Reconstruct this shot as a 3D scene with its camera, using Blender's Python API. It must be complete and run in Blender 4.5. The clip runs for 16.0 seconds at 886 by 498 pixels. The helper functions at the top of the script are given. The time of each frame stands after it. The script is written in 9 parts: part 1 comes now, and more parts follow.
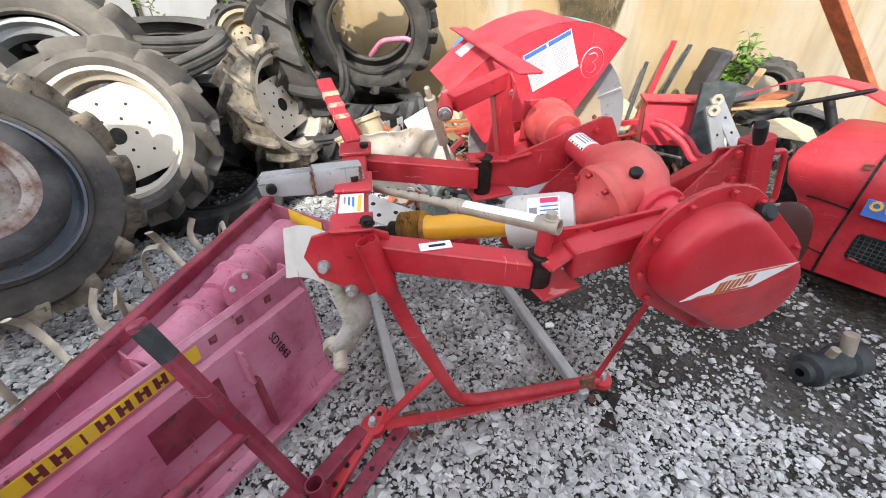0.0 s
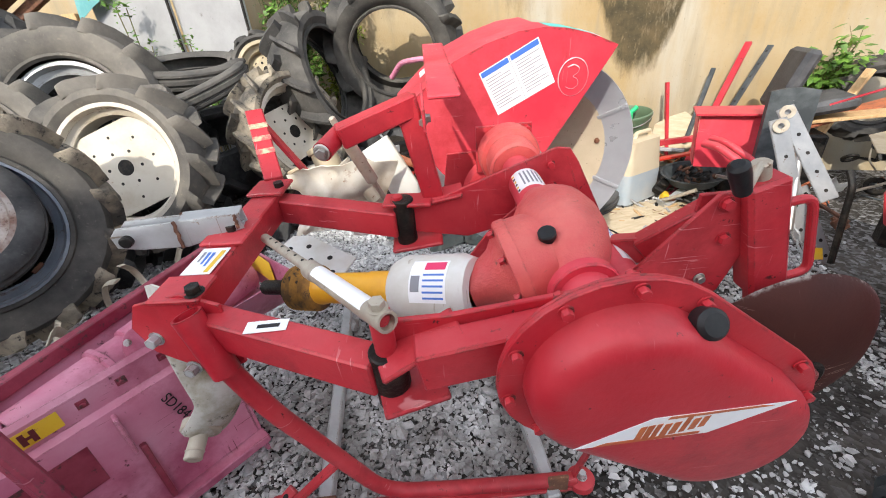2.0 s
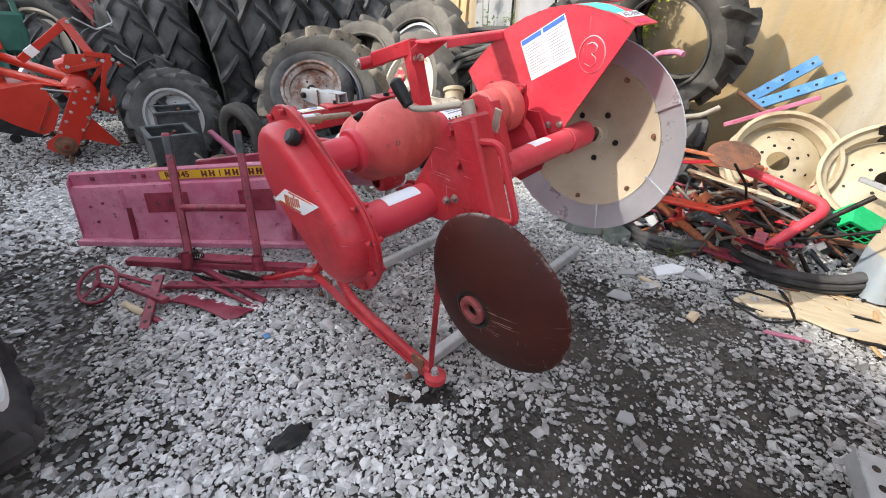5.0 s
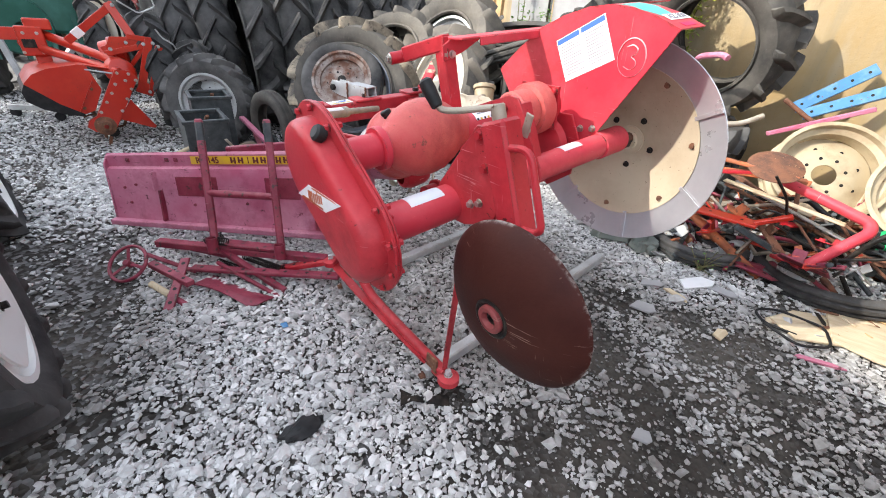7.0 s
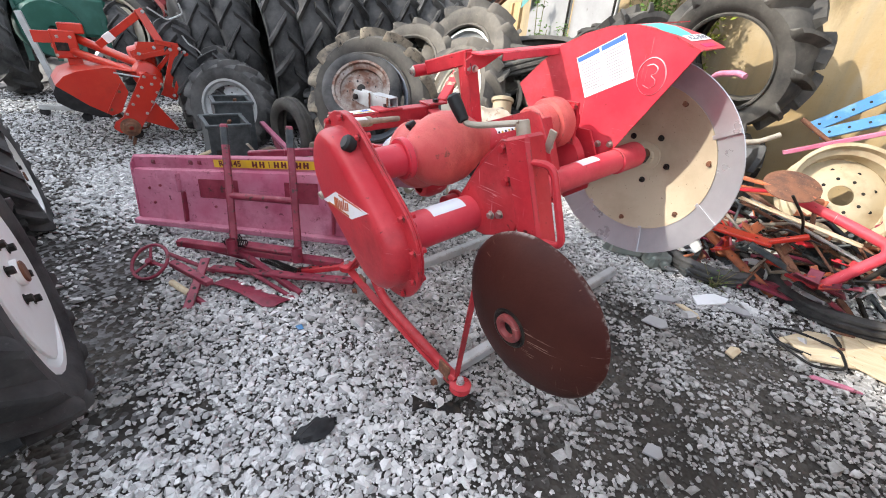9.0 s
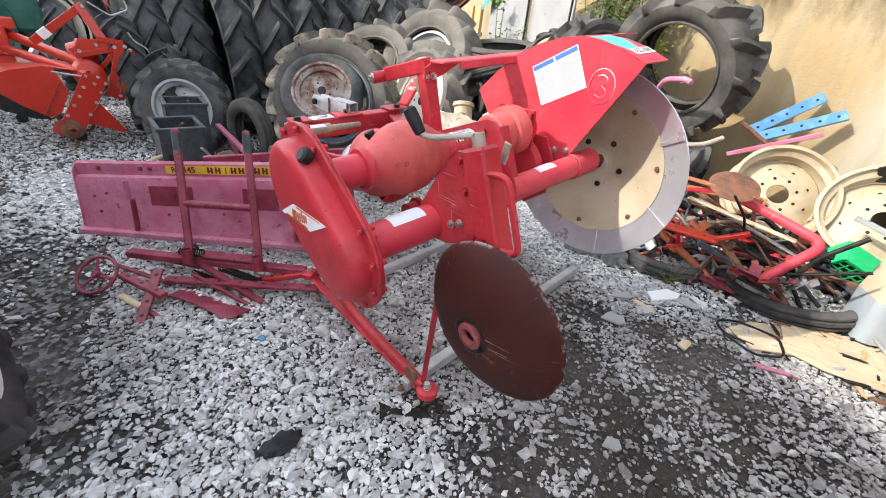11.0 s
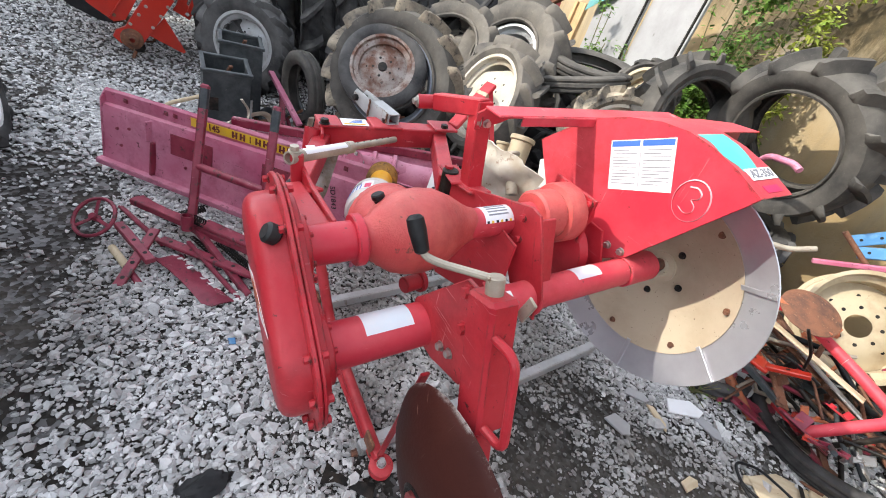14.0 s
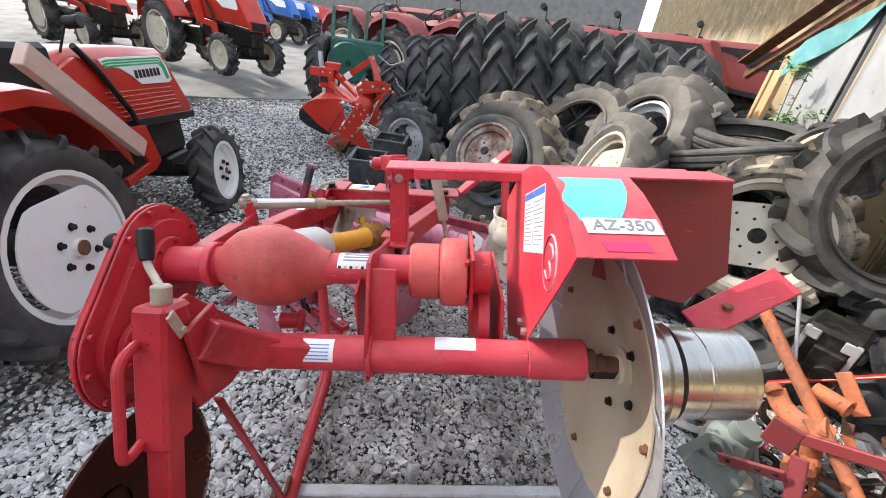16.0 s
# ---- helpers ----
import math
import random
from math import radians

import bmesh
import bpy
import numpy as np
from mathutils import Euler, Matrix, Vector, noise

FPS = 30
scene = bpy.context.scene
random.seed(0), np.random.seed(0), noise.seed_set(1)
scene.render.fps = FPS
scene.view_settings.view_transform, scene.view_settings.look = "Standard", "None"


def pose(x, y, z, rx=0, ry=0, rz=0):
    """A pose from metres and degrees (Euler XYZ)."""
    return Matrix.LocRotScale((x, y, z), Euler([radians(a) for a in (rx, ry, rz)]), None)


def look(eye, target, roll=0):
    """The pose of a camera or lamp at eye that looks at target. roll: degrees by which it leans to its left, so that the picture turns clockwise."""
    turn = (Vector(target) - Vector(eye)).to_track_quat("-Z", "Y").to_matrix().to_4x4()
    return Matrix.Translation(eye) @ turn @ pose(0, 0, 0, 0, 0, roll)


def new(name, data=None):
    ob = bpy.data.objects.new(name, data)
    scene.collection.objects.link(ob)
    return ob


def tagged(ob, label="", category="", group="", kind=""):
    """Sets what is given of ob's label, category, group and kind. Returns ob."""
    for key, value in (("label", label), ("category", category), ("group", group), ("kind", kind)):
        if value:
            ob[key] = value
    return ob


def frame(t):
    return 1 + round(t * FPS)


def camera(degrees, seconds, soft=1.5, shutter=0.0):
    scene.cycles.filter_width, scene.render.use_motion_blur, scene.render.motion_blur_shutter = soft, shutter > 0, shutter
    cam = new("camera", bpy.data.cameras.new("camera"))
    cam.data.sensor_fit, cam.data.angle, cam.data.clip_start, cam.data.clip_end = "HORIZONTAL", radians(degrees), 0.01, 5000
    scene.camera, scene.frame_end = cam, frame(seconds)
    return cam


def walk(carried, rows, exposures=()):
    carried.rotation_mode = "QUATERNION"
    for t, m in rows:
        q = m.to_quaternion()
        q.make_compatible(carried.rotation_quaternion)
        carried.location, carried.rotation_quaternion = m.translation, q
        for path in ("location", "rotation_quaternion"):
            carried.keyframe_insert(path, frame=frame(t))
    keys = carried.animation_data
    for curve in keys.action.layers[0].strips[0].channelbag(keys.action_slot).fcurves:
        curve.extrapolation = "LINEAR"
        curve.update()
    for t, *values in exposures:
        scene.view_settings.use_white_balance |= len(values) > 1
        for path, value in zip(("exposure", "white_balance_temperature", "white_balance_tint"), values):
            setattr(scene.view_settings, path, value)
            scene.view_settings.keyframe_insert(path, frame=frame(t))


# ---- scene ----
cam = camera(96.1, 16.0, soft=1.0)
PATH = [
    (0, (0.074, 0.053, 1.516), (0.047, 1.77, 0.491), -0.8),
    (0.5, (0.111, 0.078, 1.515), (0.083, 1.783, 0.471), -1.9),
    (1, (0.208, 0.184, 1.496), (0.118, 1.886, 0.45), -3.7),
    (1.5, (0.363, 0.282, 1.491), (0.151, 1.995, 0.481), -5.0),
    (2, (0.54, 0.399, 1.479), (0.149, 2.118, 0.534), -4.9),
    (2.5, (0.771, 0.538, 1.475), (0.158, 2.226, 0.594), -3.7),
    (3, (1.036, 0.482, 1.446), (0.187, 2.083, 0.6), -1.9),
    (3.5, (1.336, 0.487, 1.419), (0.244, 1.94, 0.584), -0.7),
    (4, (1.535, 0.661, 1.392), (0.223, 1.912, 0.547), 0.0),
    (4.5, (1.762, 0.694, 1.357), (0.281, 1.709, 0.476), 0.6),
    (4.7, (1.854, 0.696, 1.347), (0.324, 1.61, 0.439), 0.6),
    (7, (1.821, 0.713, 1.363), (0.242, 1.482, 0.407), 3.3),
    (7.5, (1.819, 0.689, 1.368), (0.224, 1.431, 0.417), 4.0),
    (8, (1.818, 0.666, 1.367), (0.205, 1.383, 0.427), 4.3),
    (8.5, (1.825, 0.664, 1.369), (0.205, 1.376, 0.438), 4.5),
    (9, (1.83, 0.67, 1.377), (0.217, 1.408, 0.454), 4.5),
    (9.5, (1.829, 0.679, 1.375), (0.229, 1.456, 0.461), 4.3),
    (10, (1.845, 0.692, 1.374), (0.266, 1.515, 0.463), 3.9),
    (10.2, (1.849, 0.696, 1.377), (0.278, 1.536, 0.466), 3.7),
    (12.3, (1.738, 0.675, 1.514), (0.244, 1.602, 0.56), 11.6),
    (12.5, (1.708, 0.675, 1.533), (0.214, 1.591, 0.571), 13.1),
    (13, (1.565, 0.824, 1.567), (0.066, 1.688, 0.563), 15.9),
    (13.5, (1.491, 0.941, 1.592), (-0.024, 1.747, 0.565), 18.8),
    (14, (1.474, 0.89, 1.61), (-0.056, 1.618, 0.547), 19.6),
    (14.5, (1.55, 1.033, 1.619), (-0.06, 1.583, 0.567), 16.4),
    (15, (1.641, 1.319, 1.607), (-0.067, 1.606, 0.606), 12.6),
    (15.5, (1.539, 1.592, 1.653), (-0.224, 1.574, 0.71), 10.1),
    (16, (1.478, 1.863, 1.693), (-0.273, 1.525, 0.788), 8.6),
]
walk(cam, [(t, look(eye, target, roll)) for t, eye, target, roll in PATH], exposures=[(0.0, 2.02), (2.5, 1.88), (4.7, 1.94), (7.0, 2.22), (10.2, 2.22), (12.5, 2.06), (16.0, 2.06)])

# ---------- world, sun ----------
SUN_WAY = Vector((0.085, 0.464, -0.335)).normalized()
world = bpy.data.worlds.new("sky")
scene.world = world
world.use_nodes = True
wn = world.node_tree.nodes
wl = world.node_tree.links
sky = wn.new("ShaderNodeTexSky")
sky.sky_type = "NISHITA"
sky.sun_disc = False
sky.sun_elevation = math.asin(-SUN_WAY.z)
sky.sun_rotation = math.atan2(-SUN_WAY.x, -SUN_WAY.y)
wn["Background"].inputs["Strength"].default_value = 0.145
haze = wn.new("ShaderNodeHueSaturation")
haze.inputs["Saturation"].default_value = 0.38
wl.new(sky.outputs[0], haze.inputs["Color"])
wl.new(haze.outputs[0], wn["Background"].inputs["Color"])
sun = new("sun", bpy.data.lights.new("sun", "SUN"))
sun.data.energy = 1.15
sun.data.angle = radians(0.6)
sun.data.color = (1.0, 0.95, 0.86)
sun.matrix_world = look((0, 0, 20), Vector((0, 0, 20)) + SUN_WAY)


# ---------- materials ----------
def rgb(c):
    return (c[0], c[1], c[2], 1.0)


def ramp(nt, src, lo, hi):
    n = nt.nodes.new("ShaderNodeMapRange")
    n.inputs["From Min"].default_value = lo
    n.inputs["From Max"].default_value = hi
    n.clamp = True
    nt.links.new(src, n.inputs["Value"])
    return n.outputs["Result"]


def noise_tex(nt, scale, detail=5.0, rough=0.6, stretch=None):
    tc = nt.nodes.new("ShaderNodeTexCoord")
    src = tc.outputs["Object"]
    if stretch:
        mp = nt.nodes.new("ShaderNodeMapping")
        mp.inputs["Scale"].default_value = stretch
        nt.links.new(src, mp.inputs["Vector"])
        src = mp.outputs["Vector"]
    n = nt.nodes.new("ShaderNodeTexNoise")
    n.inputs["Scale"].default_value = scale
    n.inputs["Detail"].default_value = detail
    n.inputs["Roughness"].default_value = rough
    nt.links.new(src, n.inputs["Vector"])
    return n.outputs["Fac"]


def blend(nt, fac, a, b):
    m = nt.nodes.new("ShaderNodeMix")
    m.data_type = "RGBA"
    for sock, v in ((m.inputs["Factor"], fac), (m.inputs[6], a), (m.inputs[7], b)):
        if isinstance(v, (int, float)):
            sock.default_value = v
        elif isinstance(v, tuple):
            sock.default_value = rgb(v)
        else:
            nt.links.new(v, sock)
    return m.outputs[2]


def times(nt, a, b):
    n = nt.nodes.new("ShaderNodeMath")
    n.operation = "MULTIPLY"
    nt.links.new(a, n.inputs[0])
    nt.links.new(b, n.inputs[1])
    return n.outputs[0]


def scaled(nt, a, k):
    n = nt.nodes.new("ShaderNodeMath")
    n.operation = "MULTIPLY"
    nt.links.new(a, n.inputs[0])
    n.inputs[1].default_value = k
    return n.outputs[0]


def surface(name, base, second=None, big=5.0, amount=(0.4, 0.7), third=None, fine=45.0, cut=(0.58, 0.68),
            rough=0.5, metal=0.0, bump=0.15, bump_scale=90.0, stretch=None, vary=0.0, coat=0.0, island=0.0, rough_vary=0.15, gloss=0.5, chip=None, scratch=None, dust=None, stain=None):
    """A worn surface: base and second colour in large patches, third in small chips or specks, fine relief."""
    m = bpy.data.materials.new(name)
    m.use_nodes = True
    nt = m.node_tree
    b = nt.nodes["Principled BSDF"]
    col = base
    big_noise = noise_tex(nt, big, 6.0, 0.62, stretch)
    if second:
        col = blend(nt, ramp(nt, big_noise, amount[0], amount[1]), base, second)
    if third:
        small = noise_tex(nt, fine, 4.0, 0.7, stretch)
        col = blend(nt, ramp(nt, small, cut[0], cut[1]), col, third)
    if stain:
        col = blend(nt, scaled(nt, ramp(nt, noise_tex(nt, 2.3, 8.0, 0.7), 0.50, 0.66), 0.75), col, stain)
    if dust:
        # dry dust settles on what faces up
        geo = nt.nodes.new("ShaderNodeNewGeometry")
        up = nt.nodes.new("ShaderNodeSeparateXYZ")
        nt.links.new(geo.outputs["Normal"], up.inputs[0])
        lying = times(nt, ramp(nt, up.outputs[2], 0.25, 0.95), ramp(nt, noise_tex(nt, 8.0, 7.0, 0.7), 0.35, 0.68))
        col = blend(nt, scaled(nt, lying, 0.20), col, dust)
    if scratch:
        lines = times(nt, ramp(nt, noise_tex(nt, 7.0, 3.0, 0.5, (1.0, 2.0, 26.0)), 0.675, 0.70), ramp(nt, noise_tex(nt, 5.0, 3.0, 0.5), 0.52, 0.64))
        cross = times(nt, ramp(nt, noise_tex(nt, 6.0, 3.0, 0.5, (24.0, 3.0, 1.0)), 0.68, 0.71), ramp(nt, noise_tex(nt, 4.0, 3.0, 0.5), 0.54, 0.66))
        col = blend(nt, lines, col, scratch)
        col = blend(nt, cross, col, scratch)
    if chip:
        # paint knocked off along the edges
        bev = nt.nodes.new("ShaderNodeBevel")
        bev.samples = 4
        bev.inputs["Radius"].default_value = 0.007
        geo = nt.nodes.new("ShaderNodeNewGeometry")
        dot = nt.nodes.new("ShaderNodeVectorMath")
        dot.operation = "DOT_PRODUCT"
        nt.links.new(bev.outputs[0], dot.inputs[0])
        nt.links.new(geo.outputs["Normal"], dot.inputs[1])
        edge = ramp(nt, dot.outputs["Value"], 0.985, 0.88)
        worn = times(nt, edge, ramp(nt, noise_tex(nt, 24.0, 6.0, 0.7), 0.47, 0.58))
        col = blend(nt, worn, col, chip)
    if vary or island:
        if island:
            g = nt.nodes.new("ShaderNodeNewGeometry")
            rnd, amp = g.outputs["Random Per Island"], island
        else:
            g = nt.nodes.new("ShaderNodeObjectInfo")
            rnd, amp = g.outputs["Random"], vary
        h = nt.nodes.new("ShaderNodeHueSaturation")
        v = nt.nodes.new("ShaderNodeMapRange")
        v.inputs["To Min"].default_value = 1 - amp
        v.inputs["To Max"].default_value = 1 + amp
        nt.links.new(rnd, v.inputs["Value"])
        nt.links.new(v.outputs["Result"], h.inputs["Value"])
        if isinstance(col, tuple):
            h.inputs["Color"].default_value = rgb(col)
        else:
            nt.links.new(col, h.inputs["Color"])
        col = h.outputs["Color"]
    if isinstance(col, tuple):
        b.inputs["Base Color"].default_value = rgb(col)
    else:
        nt.links.new(col, b.inputs["Base Color"])
    r = nt.nodes.new("ShaderNodeMapRange")
    r.inputs["To Min"].default_value = max(0.05, rough - rough_vary)
    r.inputs["To Max"].default_value = min(1.0, rough + rough_vary)
    nt.links.new(big_noise, r.inputs["Value"])
    nt.links.new(r.outputs["Result"], b.inputs["Roughness"])
    b.inputs["Metallic"].default_value = metal
    b.inputs["Coat Weight"].default_value = coat
    b.inputs["Specular IOR Level"].default_value = gloss
    if bump:
        bp = nt.nodes.new("ShaderNodeBump")
        bp.inputs["Strength"].default_value = bump
        bp.inputs["Distance"].default_value = 0.01
        nt.links.new(noise_tex(nt, bump_scale, 4.0, 0.65, stretch), bp.inputs["Height"])
        nt.links.new(bp.outputs["Normal"], b.inputs["Normal"])
    return m


RED = surface("faded red paint", (0.44, 0.016, 0.028), (0.57, 0.055, 0.066), 3.0, (0.38, 0.70), (0.09, 0.018, 0.016), 30.0, (0.655, 0.70), rough=0.42, bump=0.08, coat=0.06, gloss=0.30, chip=(0.07, 0.028, 0.022), scratch=(0.62, 0.22, 0.22), dust=(0.44, 0.13, 0.12), stain=(0.24, 0.012, 0.018))
RED_SUN = surface("sun-bleached red paint", (0.57, 0.034, 0.058), (0.66, 0.085, 0.105), 2.5, (0.38, 0.72), (0.20, 0.03, 0.03), 26.0, (0.68, 0.73), rough=0.46, bump=0.07, coat=0.05, gloss=0.30, chip=(0.09, 0.035, 0.025), scratch=(0.70, 0.30, 0.28), dust=(0.62, 0.24, 0.21), stain=(0.38, 0.02, 0.028))
RED_CAST = surface("red painted casting", (0.55, 0.060, 0.062), (0.62, 0.130, 0.105), 5.0, (0.40, 0.70), (0.17, 0.06, 0.04), 26.0, (0.65, 0.72), rough=0.55, bump=0.3, bump_scale=120.0, chip=(0.10, 0.045, 0.03), dust=(0.56, 0.28, 0.22), stain=(0.32, 0.03, 0.03))
RED_DULL = surface("dull red paint, weathered and shaded", (0.26, 0.035, 0.038), (0.20, 0.05, 0.045), 4.0, (0.4, 0.7), (0.10, 0.04, 0.03), 26.0, (0.64, 0.72), rough=0.62, bump=0.08, chip=(0.09, 0.04, 0.03), scratch=(0.34, 0.14, 0.12))
PINK = surface("bleached pink-red paint", (0.46, 0.105, 0.185), (0.60, 0.27, 0.36), 2.6, (0.36, 0.68), (0.12, 0.03, 0.045), 22.0, (0.63, 0.69), rough=0.5, bump=0.06, chip=(0.16, 0.05, 0.05), scratch=(0.16, 0.03, 0.05), dust=(0.55, 0.30, 0.32), stain=(0.26, 0.03, 0.075))
PINK_DARK = surface("worn dark pink paint", (0.19, 0.012, 0.034), (0.32, 0.055, 0.085), 7.0, (0.4, 0.7), (0.07, 0.03, 0.028), 26.0, (0.58, 0.65), rough=0.5, bump=0.15, chip=(0.08, 0.045, 0.04), scratch=(0.45, 0.22, 0.24))
ORANGE = surface("orange-red paint", (0.46, 0.018, 0.006), (0.54, 0.034, 0.012), 4.0, (0.42, 0.72), (0.14, 0.035, 0.025), 30.0, (0.66, 0.72), rough=0.36, bump=0.05, coat=0.2, chip=(0.10, 0.035, 0.025), dust=(0.46, 0.10, 0.06), stain=(0.34, 0.018, 0.008))
RUST_ORANGE = surface("rusty orange paint", (0.52, 0.15, 0.055), (0.27, 0.095, 0.05), 9.0, (0.4, 0.65), (0.10, 0.05, 0.035), 40.0, (0.60, 0.68), rough=0.7, bump=0.3)
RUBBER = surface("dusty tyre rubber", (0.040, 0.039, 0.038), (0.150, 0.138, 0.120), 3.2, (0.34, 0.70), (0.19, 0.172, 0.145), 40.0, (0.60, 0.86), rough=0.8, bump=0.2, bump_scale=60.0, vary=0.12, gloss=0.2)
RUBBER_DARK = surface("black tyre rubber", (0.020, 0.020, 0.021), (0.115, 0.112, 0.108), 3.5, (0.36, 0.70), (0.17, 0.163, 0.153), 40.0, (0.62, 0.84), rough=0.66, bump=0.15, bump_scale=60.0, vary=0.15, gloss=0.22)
RUBBER_TAN = surface("mud-dried tyre rubber", (0.075, 0.068, 0.06), (0.42, 0.355, 0.26), 4.0, (0.40, 0.68), (0.03, 0.029, 0.028), 22.0, (0.56, 0.68), rough=0.88, bump=0.3, bump_scale=70.0, gloss=0.2)
CREAM = surface("cream rim paint", (0.46, 0.38, 0.25), (0.30, 0.21, 0.12), 5.0, (0.48, 0.78), (0.22, 0.12, 0.06), 28.0, (0.68, 0.76), rough=0.5, bump=0.06)
WHITE_RIM = surface("white rim paint", (0.57, 0.52, 0.43), (0.46, 0.385, 0.28), 5.0, (0.46, 0.74), (0.24, 0.15, 0.09), 22.0, (0.68, 0.74), rough=0.45, bump=0.05, chip=(0.20, 0.12, 0.07), scratch=(0.30, 0.24, 0.18))
BAND_GREEN = surface("worn pale green paint", (0.36, 0.42, 0.26), (0.44, 0.10, 0.09), 30.0, (0.42, 0.58), rough=0.6, bump=0.05)
WHITE_WHEEL = surface("clean white wheel paint", (0.86, 0.85, 0.83), (0.78, 0.76, 0.73), 5.0, (0.5, 0.8), (0.40, 0.33, 0.26), 22.0, (0.72, 0.77), rough=0.4, bump=0.04)
BLUE_STEEL = surface("blue-grey rim paint", (0.13, 0.155, 0.19), (0.24, 0.26, 0.29), 6.0, (0.4, 0.7), (0.09, 0.06, 0.045), 24.0, (0.62, 0.70), rough=0.5, metal=0.2, bump=0.1, chip=(0.12, 0.06, 0.04))
CAST_PALE = surface("pale greasy cast iron", (0.46, 0.44, 0.40), (0.20, 0.165, 0.085), 11.0, (0.42, 0.66), (0.08, 0.065, 0.05), 30.0, (0.60, 0.70), rough=0.55, metal=0.1, bump=0.2)
GUARD_WHITE = surface("rust-stained white guard", (0.66, 0.62, 0.53), (0.50, 0.41, 0.28), 6.0, (0.46, 0.72), (0.27, 0.13, 0.055), 16.0, (0.63, 0.74), rough=0.55, bump=0.12)
BELLOWS = surface("greasy yellow rubber", (0.42, 0.20, 0.025), (0.10, 0.055, 0.02), 12.0, (0.40, 0.62), (0.03, 0.022, 0.015), 40.0, (0.56, 0.66), rough=0.6, bump=0.15)
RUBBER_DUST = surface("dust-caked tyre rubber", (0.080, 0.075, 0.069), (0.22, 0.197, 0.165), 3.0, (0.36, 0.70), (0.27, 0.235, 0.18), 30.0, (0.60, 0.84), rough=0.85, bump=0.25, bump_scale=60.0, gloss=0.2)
LINK_GREY = surface("dull grey steel", (0.24, 0.245, 0.25), (0.34, 0.335, 0.33), 8.0, (0.4, 0.7), (0.14, 0.09, 0.06), 28.0, (0.64, 0.72), rough=0.5, metal=0.4, bump=0.08, chip=(0.12, 0.08, 0.05))
GREEN_GREY = surface("grey-green cast iron", (0.16, 0.19, 0.17), (0.24, 0.25, 0.22), 8.0, (0.4, 0.7), (0.10, 0.06, 0.04), 26.0, (0.62, 0.70), rough=0.65, metal=0.1, bump=0.25, chip=(0.10, 0.06, 0.04))
RIM_RUST = surface("rusted grey rim", (0.33, 0.29, 0.26), (0.14, 0.062, 0.038), 9.0, (0.40, 0.62), (0.10, 0.05, 0.035), 50.0, (0.58, 0.66), rough=0.65, metal=0.2, bump=0.2)
DISC_CREAM = surface("speckled cream drum plate", (0.55, 0.455, 0.325), (0.40, 0.305, 0.20), 4.0, (0.42, 0.75), (0.11, 0.07, 0.045), 75.0, (0.655, 0.70), rough=0.5, bump=0.08)
POLY = surface("polished grey steel skirt", (0.58, 0.58, 0.60), (0.46, 0.46, 0.49), 5.0, (0.4, 0.7), (0.30, 0.29, 0.30), 60.0, (0.70, 0.8), rough=0.32, metal=0.55, bump=0.03)
STEEL = surface("bare steel", (0.50, 0.48, 0.45), (0.36, 0.31, 0.25), 12.0, (0.42, 0.7), (0.18, 0.11, 0.07), 50.0, (0.66, 0.74), rough=0.36, metal=0.85, bump=0.08)
STAINLESS = surface("stainless steel drum", (0.68, 0.66, 0.62), (0.56, 0.54, 0.51), 7.0, (0.4, 0.7), rough=0.22, metal=1.0, bump=0.03, bump_scale=40.0, stretch=(1, 12, 1))
GALV = surface("weathered galvanised steel", (0.48, 0.49, 0.49), (0.36, 0.36, 0.35), 7.0, (0.4, 0.7), (0.22, 0.15, 0.09), 26.0, (0.66, 0.73), rough=0.5, metal=0.35, bump=0.08, chip=(0.16, 0.10, 0.06), scratch=(0.22, 0.18, 0.14))
DIRTY_STEEL = surface("dusty beige steel", (0.44, 0.39, 0.31), (0.32, 0.27, 0.21), 14.0, (0.4, 0.7), (0.16, 0.09, 0.05), 50.0, (0.64, 0.72), rough=0.55, metal=0.3, bump=0.12)
BROWN = surface("brown rusted steel disc", (0.040, 0.0095, 0.007), (0.066, 0.018, 0.012), 4.0, (0.38, 0.70), (0.15, 0.08, 0.06), 18.0, (0.70, 0.75), rough=0.58, metal=0.0, bump=0.10, chip=(0.34, 0.30, 0.27), scratch=(0.30, 0.21, 0.17), gloss=0.18)
RUST = surface("brown rust", (0.20, 0.085, 0.045), (0.10, 0.05, 0.035), 14.0, (0.4, 0.65), (0.34, 0.19, 0.10), 60.0, (0.60, 0.7), rough=0.85, metal=0.1, bump=0.35)
GREASE = surface("greasy black metal", (0.012, 0.011, 0.010), (0.05, 0.04, 0.03), 18.0, (0.45, 0.7), rough=0.5, metal=0.3, bump=0.3, gloss=0.3)
WHITE_PL = surface("dusty white plastic", (0.64, 0.63, 0.59), (0.50, 0.46, 0.38), 6.0, (0.45, 0.75), (0.24, 0.17, 0.10), 18.0, (0.66, 0.74), rough=0.45, bump=0.04, scratch=(0.34, 0.28, 0.2))
YELLOW = surface("yellow plastic guard", (0.80, 0.40, 0.02), (0.66, 0.30, 0.03), 9.0, (0.45, 0.8), (0.12, 0.07, 0.03), 24.0, (0.68, 0.74), rough=0.4, bump=0.04)
BLACK_PL = surface("black rubber plastic", (0.009, 0.009, 0.0095), (0.03, 0.03, 0.03), 14.0, (0.45, 0.75), rough=0.5, bump=0.06, gloss=0.3)
DARK_CASE = surface("dusty dark grey casing", (0.024, 0.030, 0.033), (0.09, 0.10, 0.10), 9.0, (0.42, 0.75), (0.26, 0.26, 0.25), 34.0, (0.68, 0.76), rough=0.6, bump=0.08)
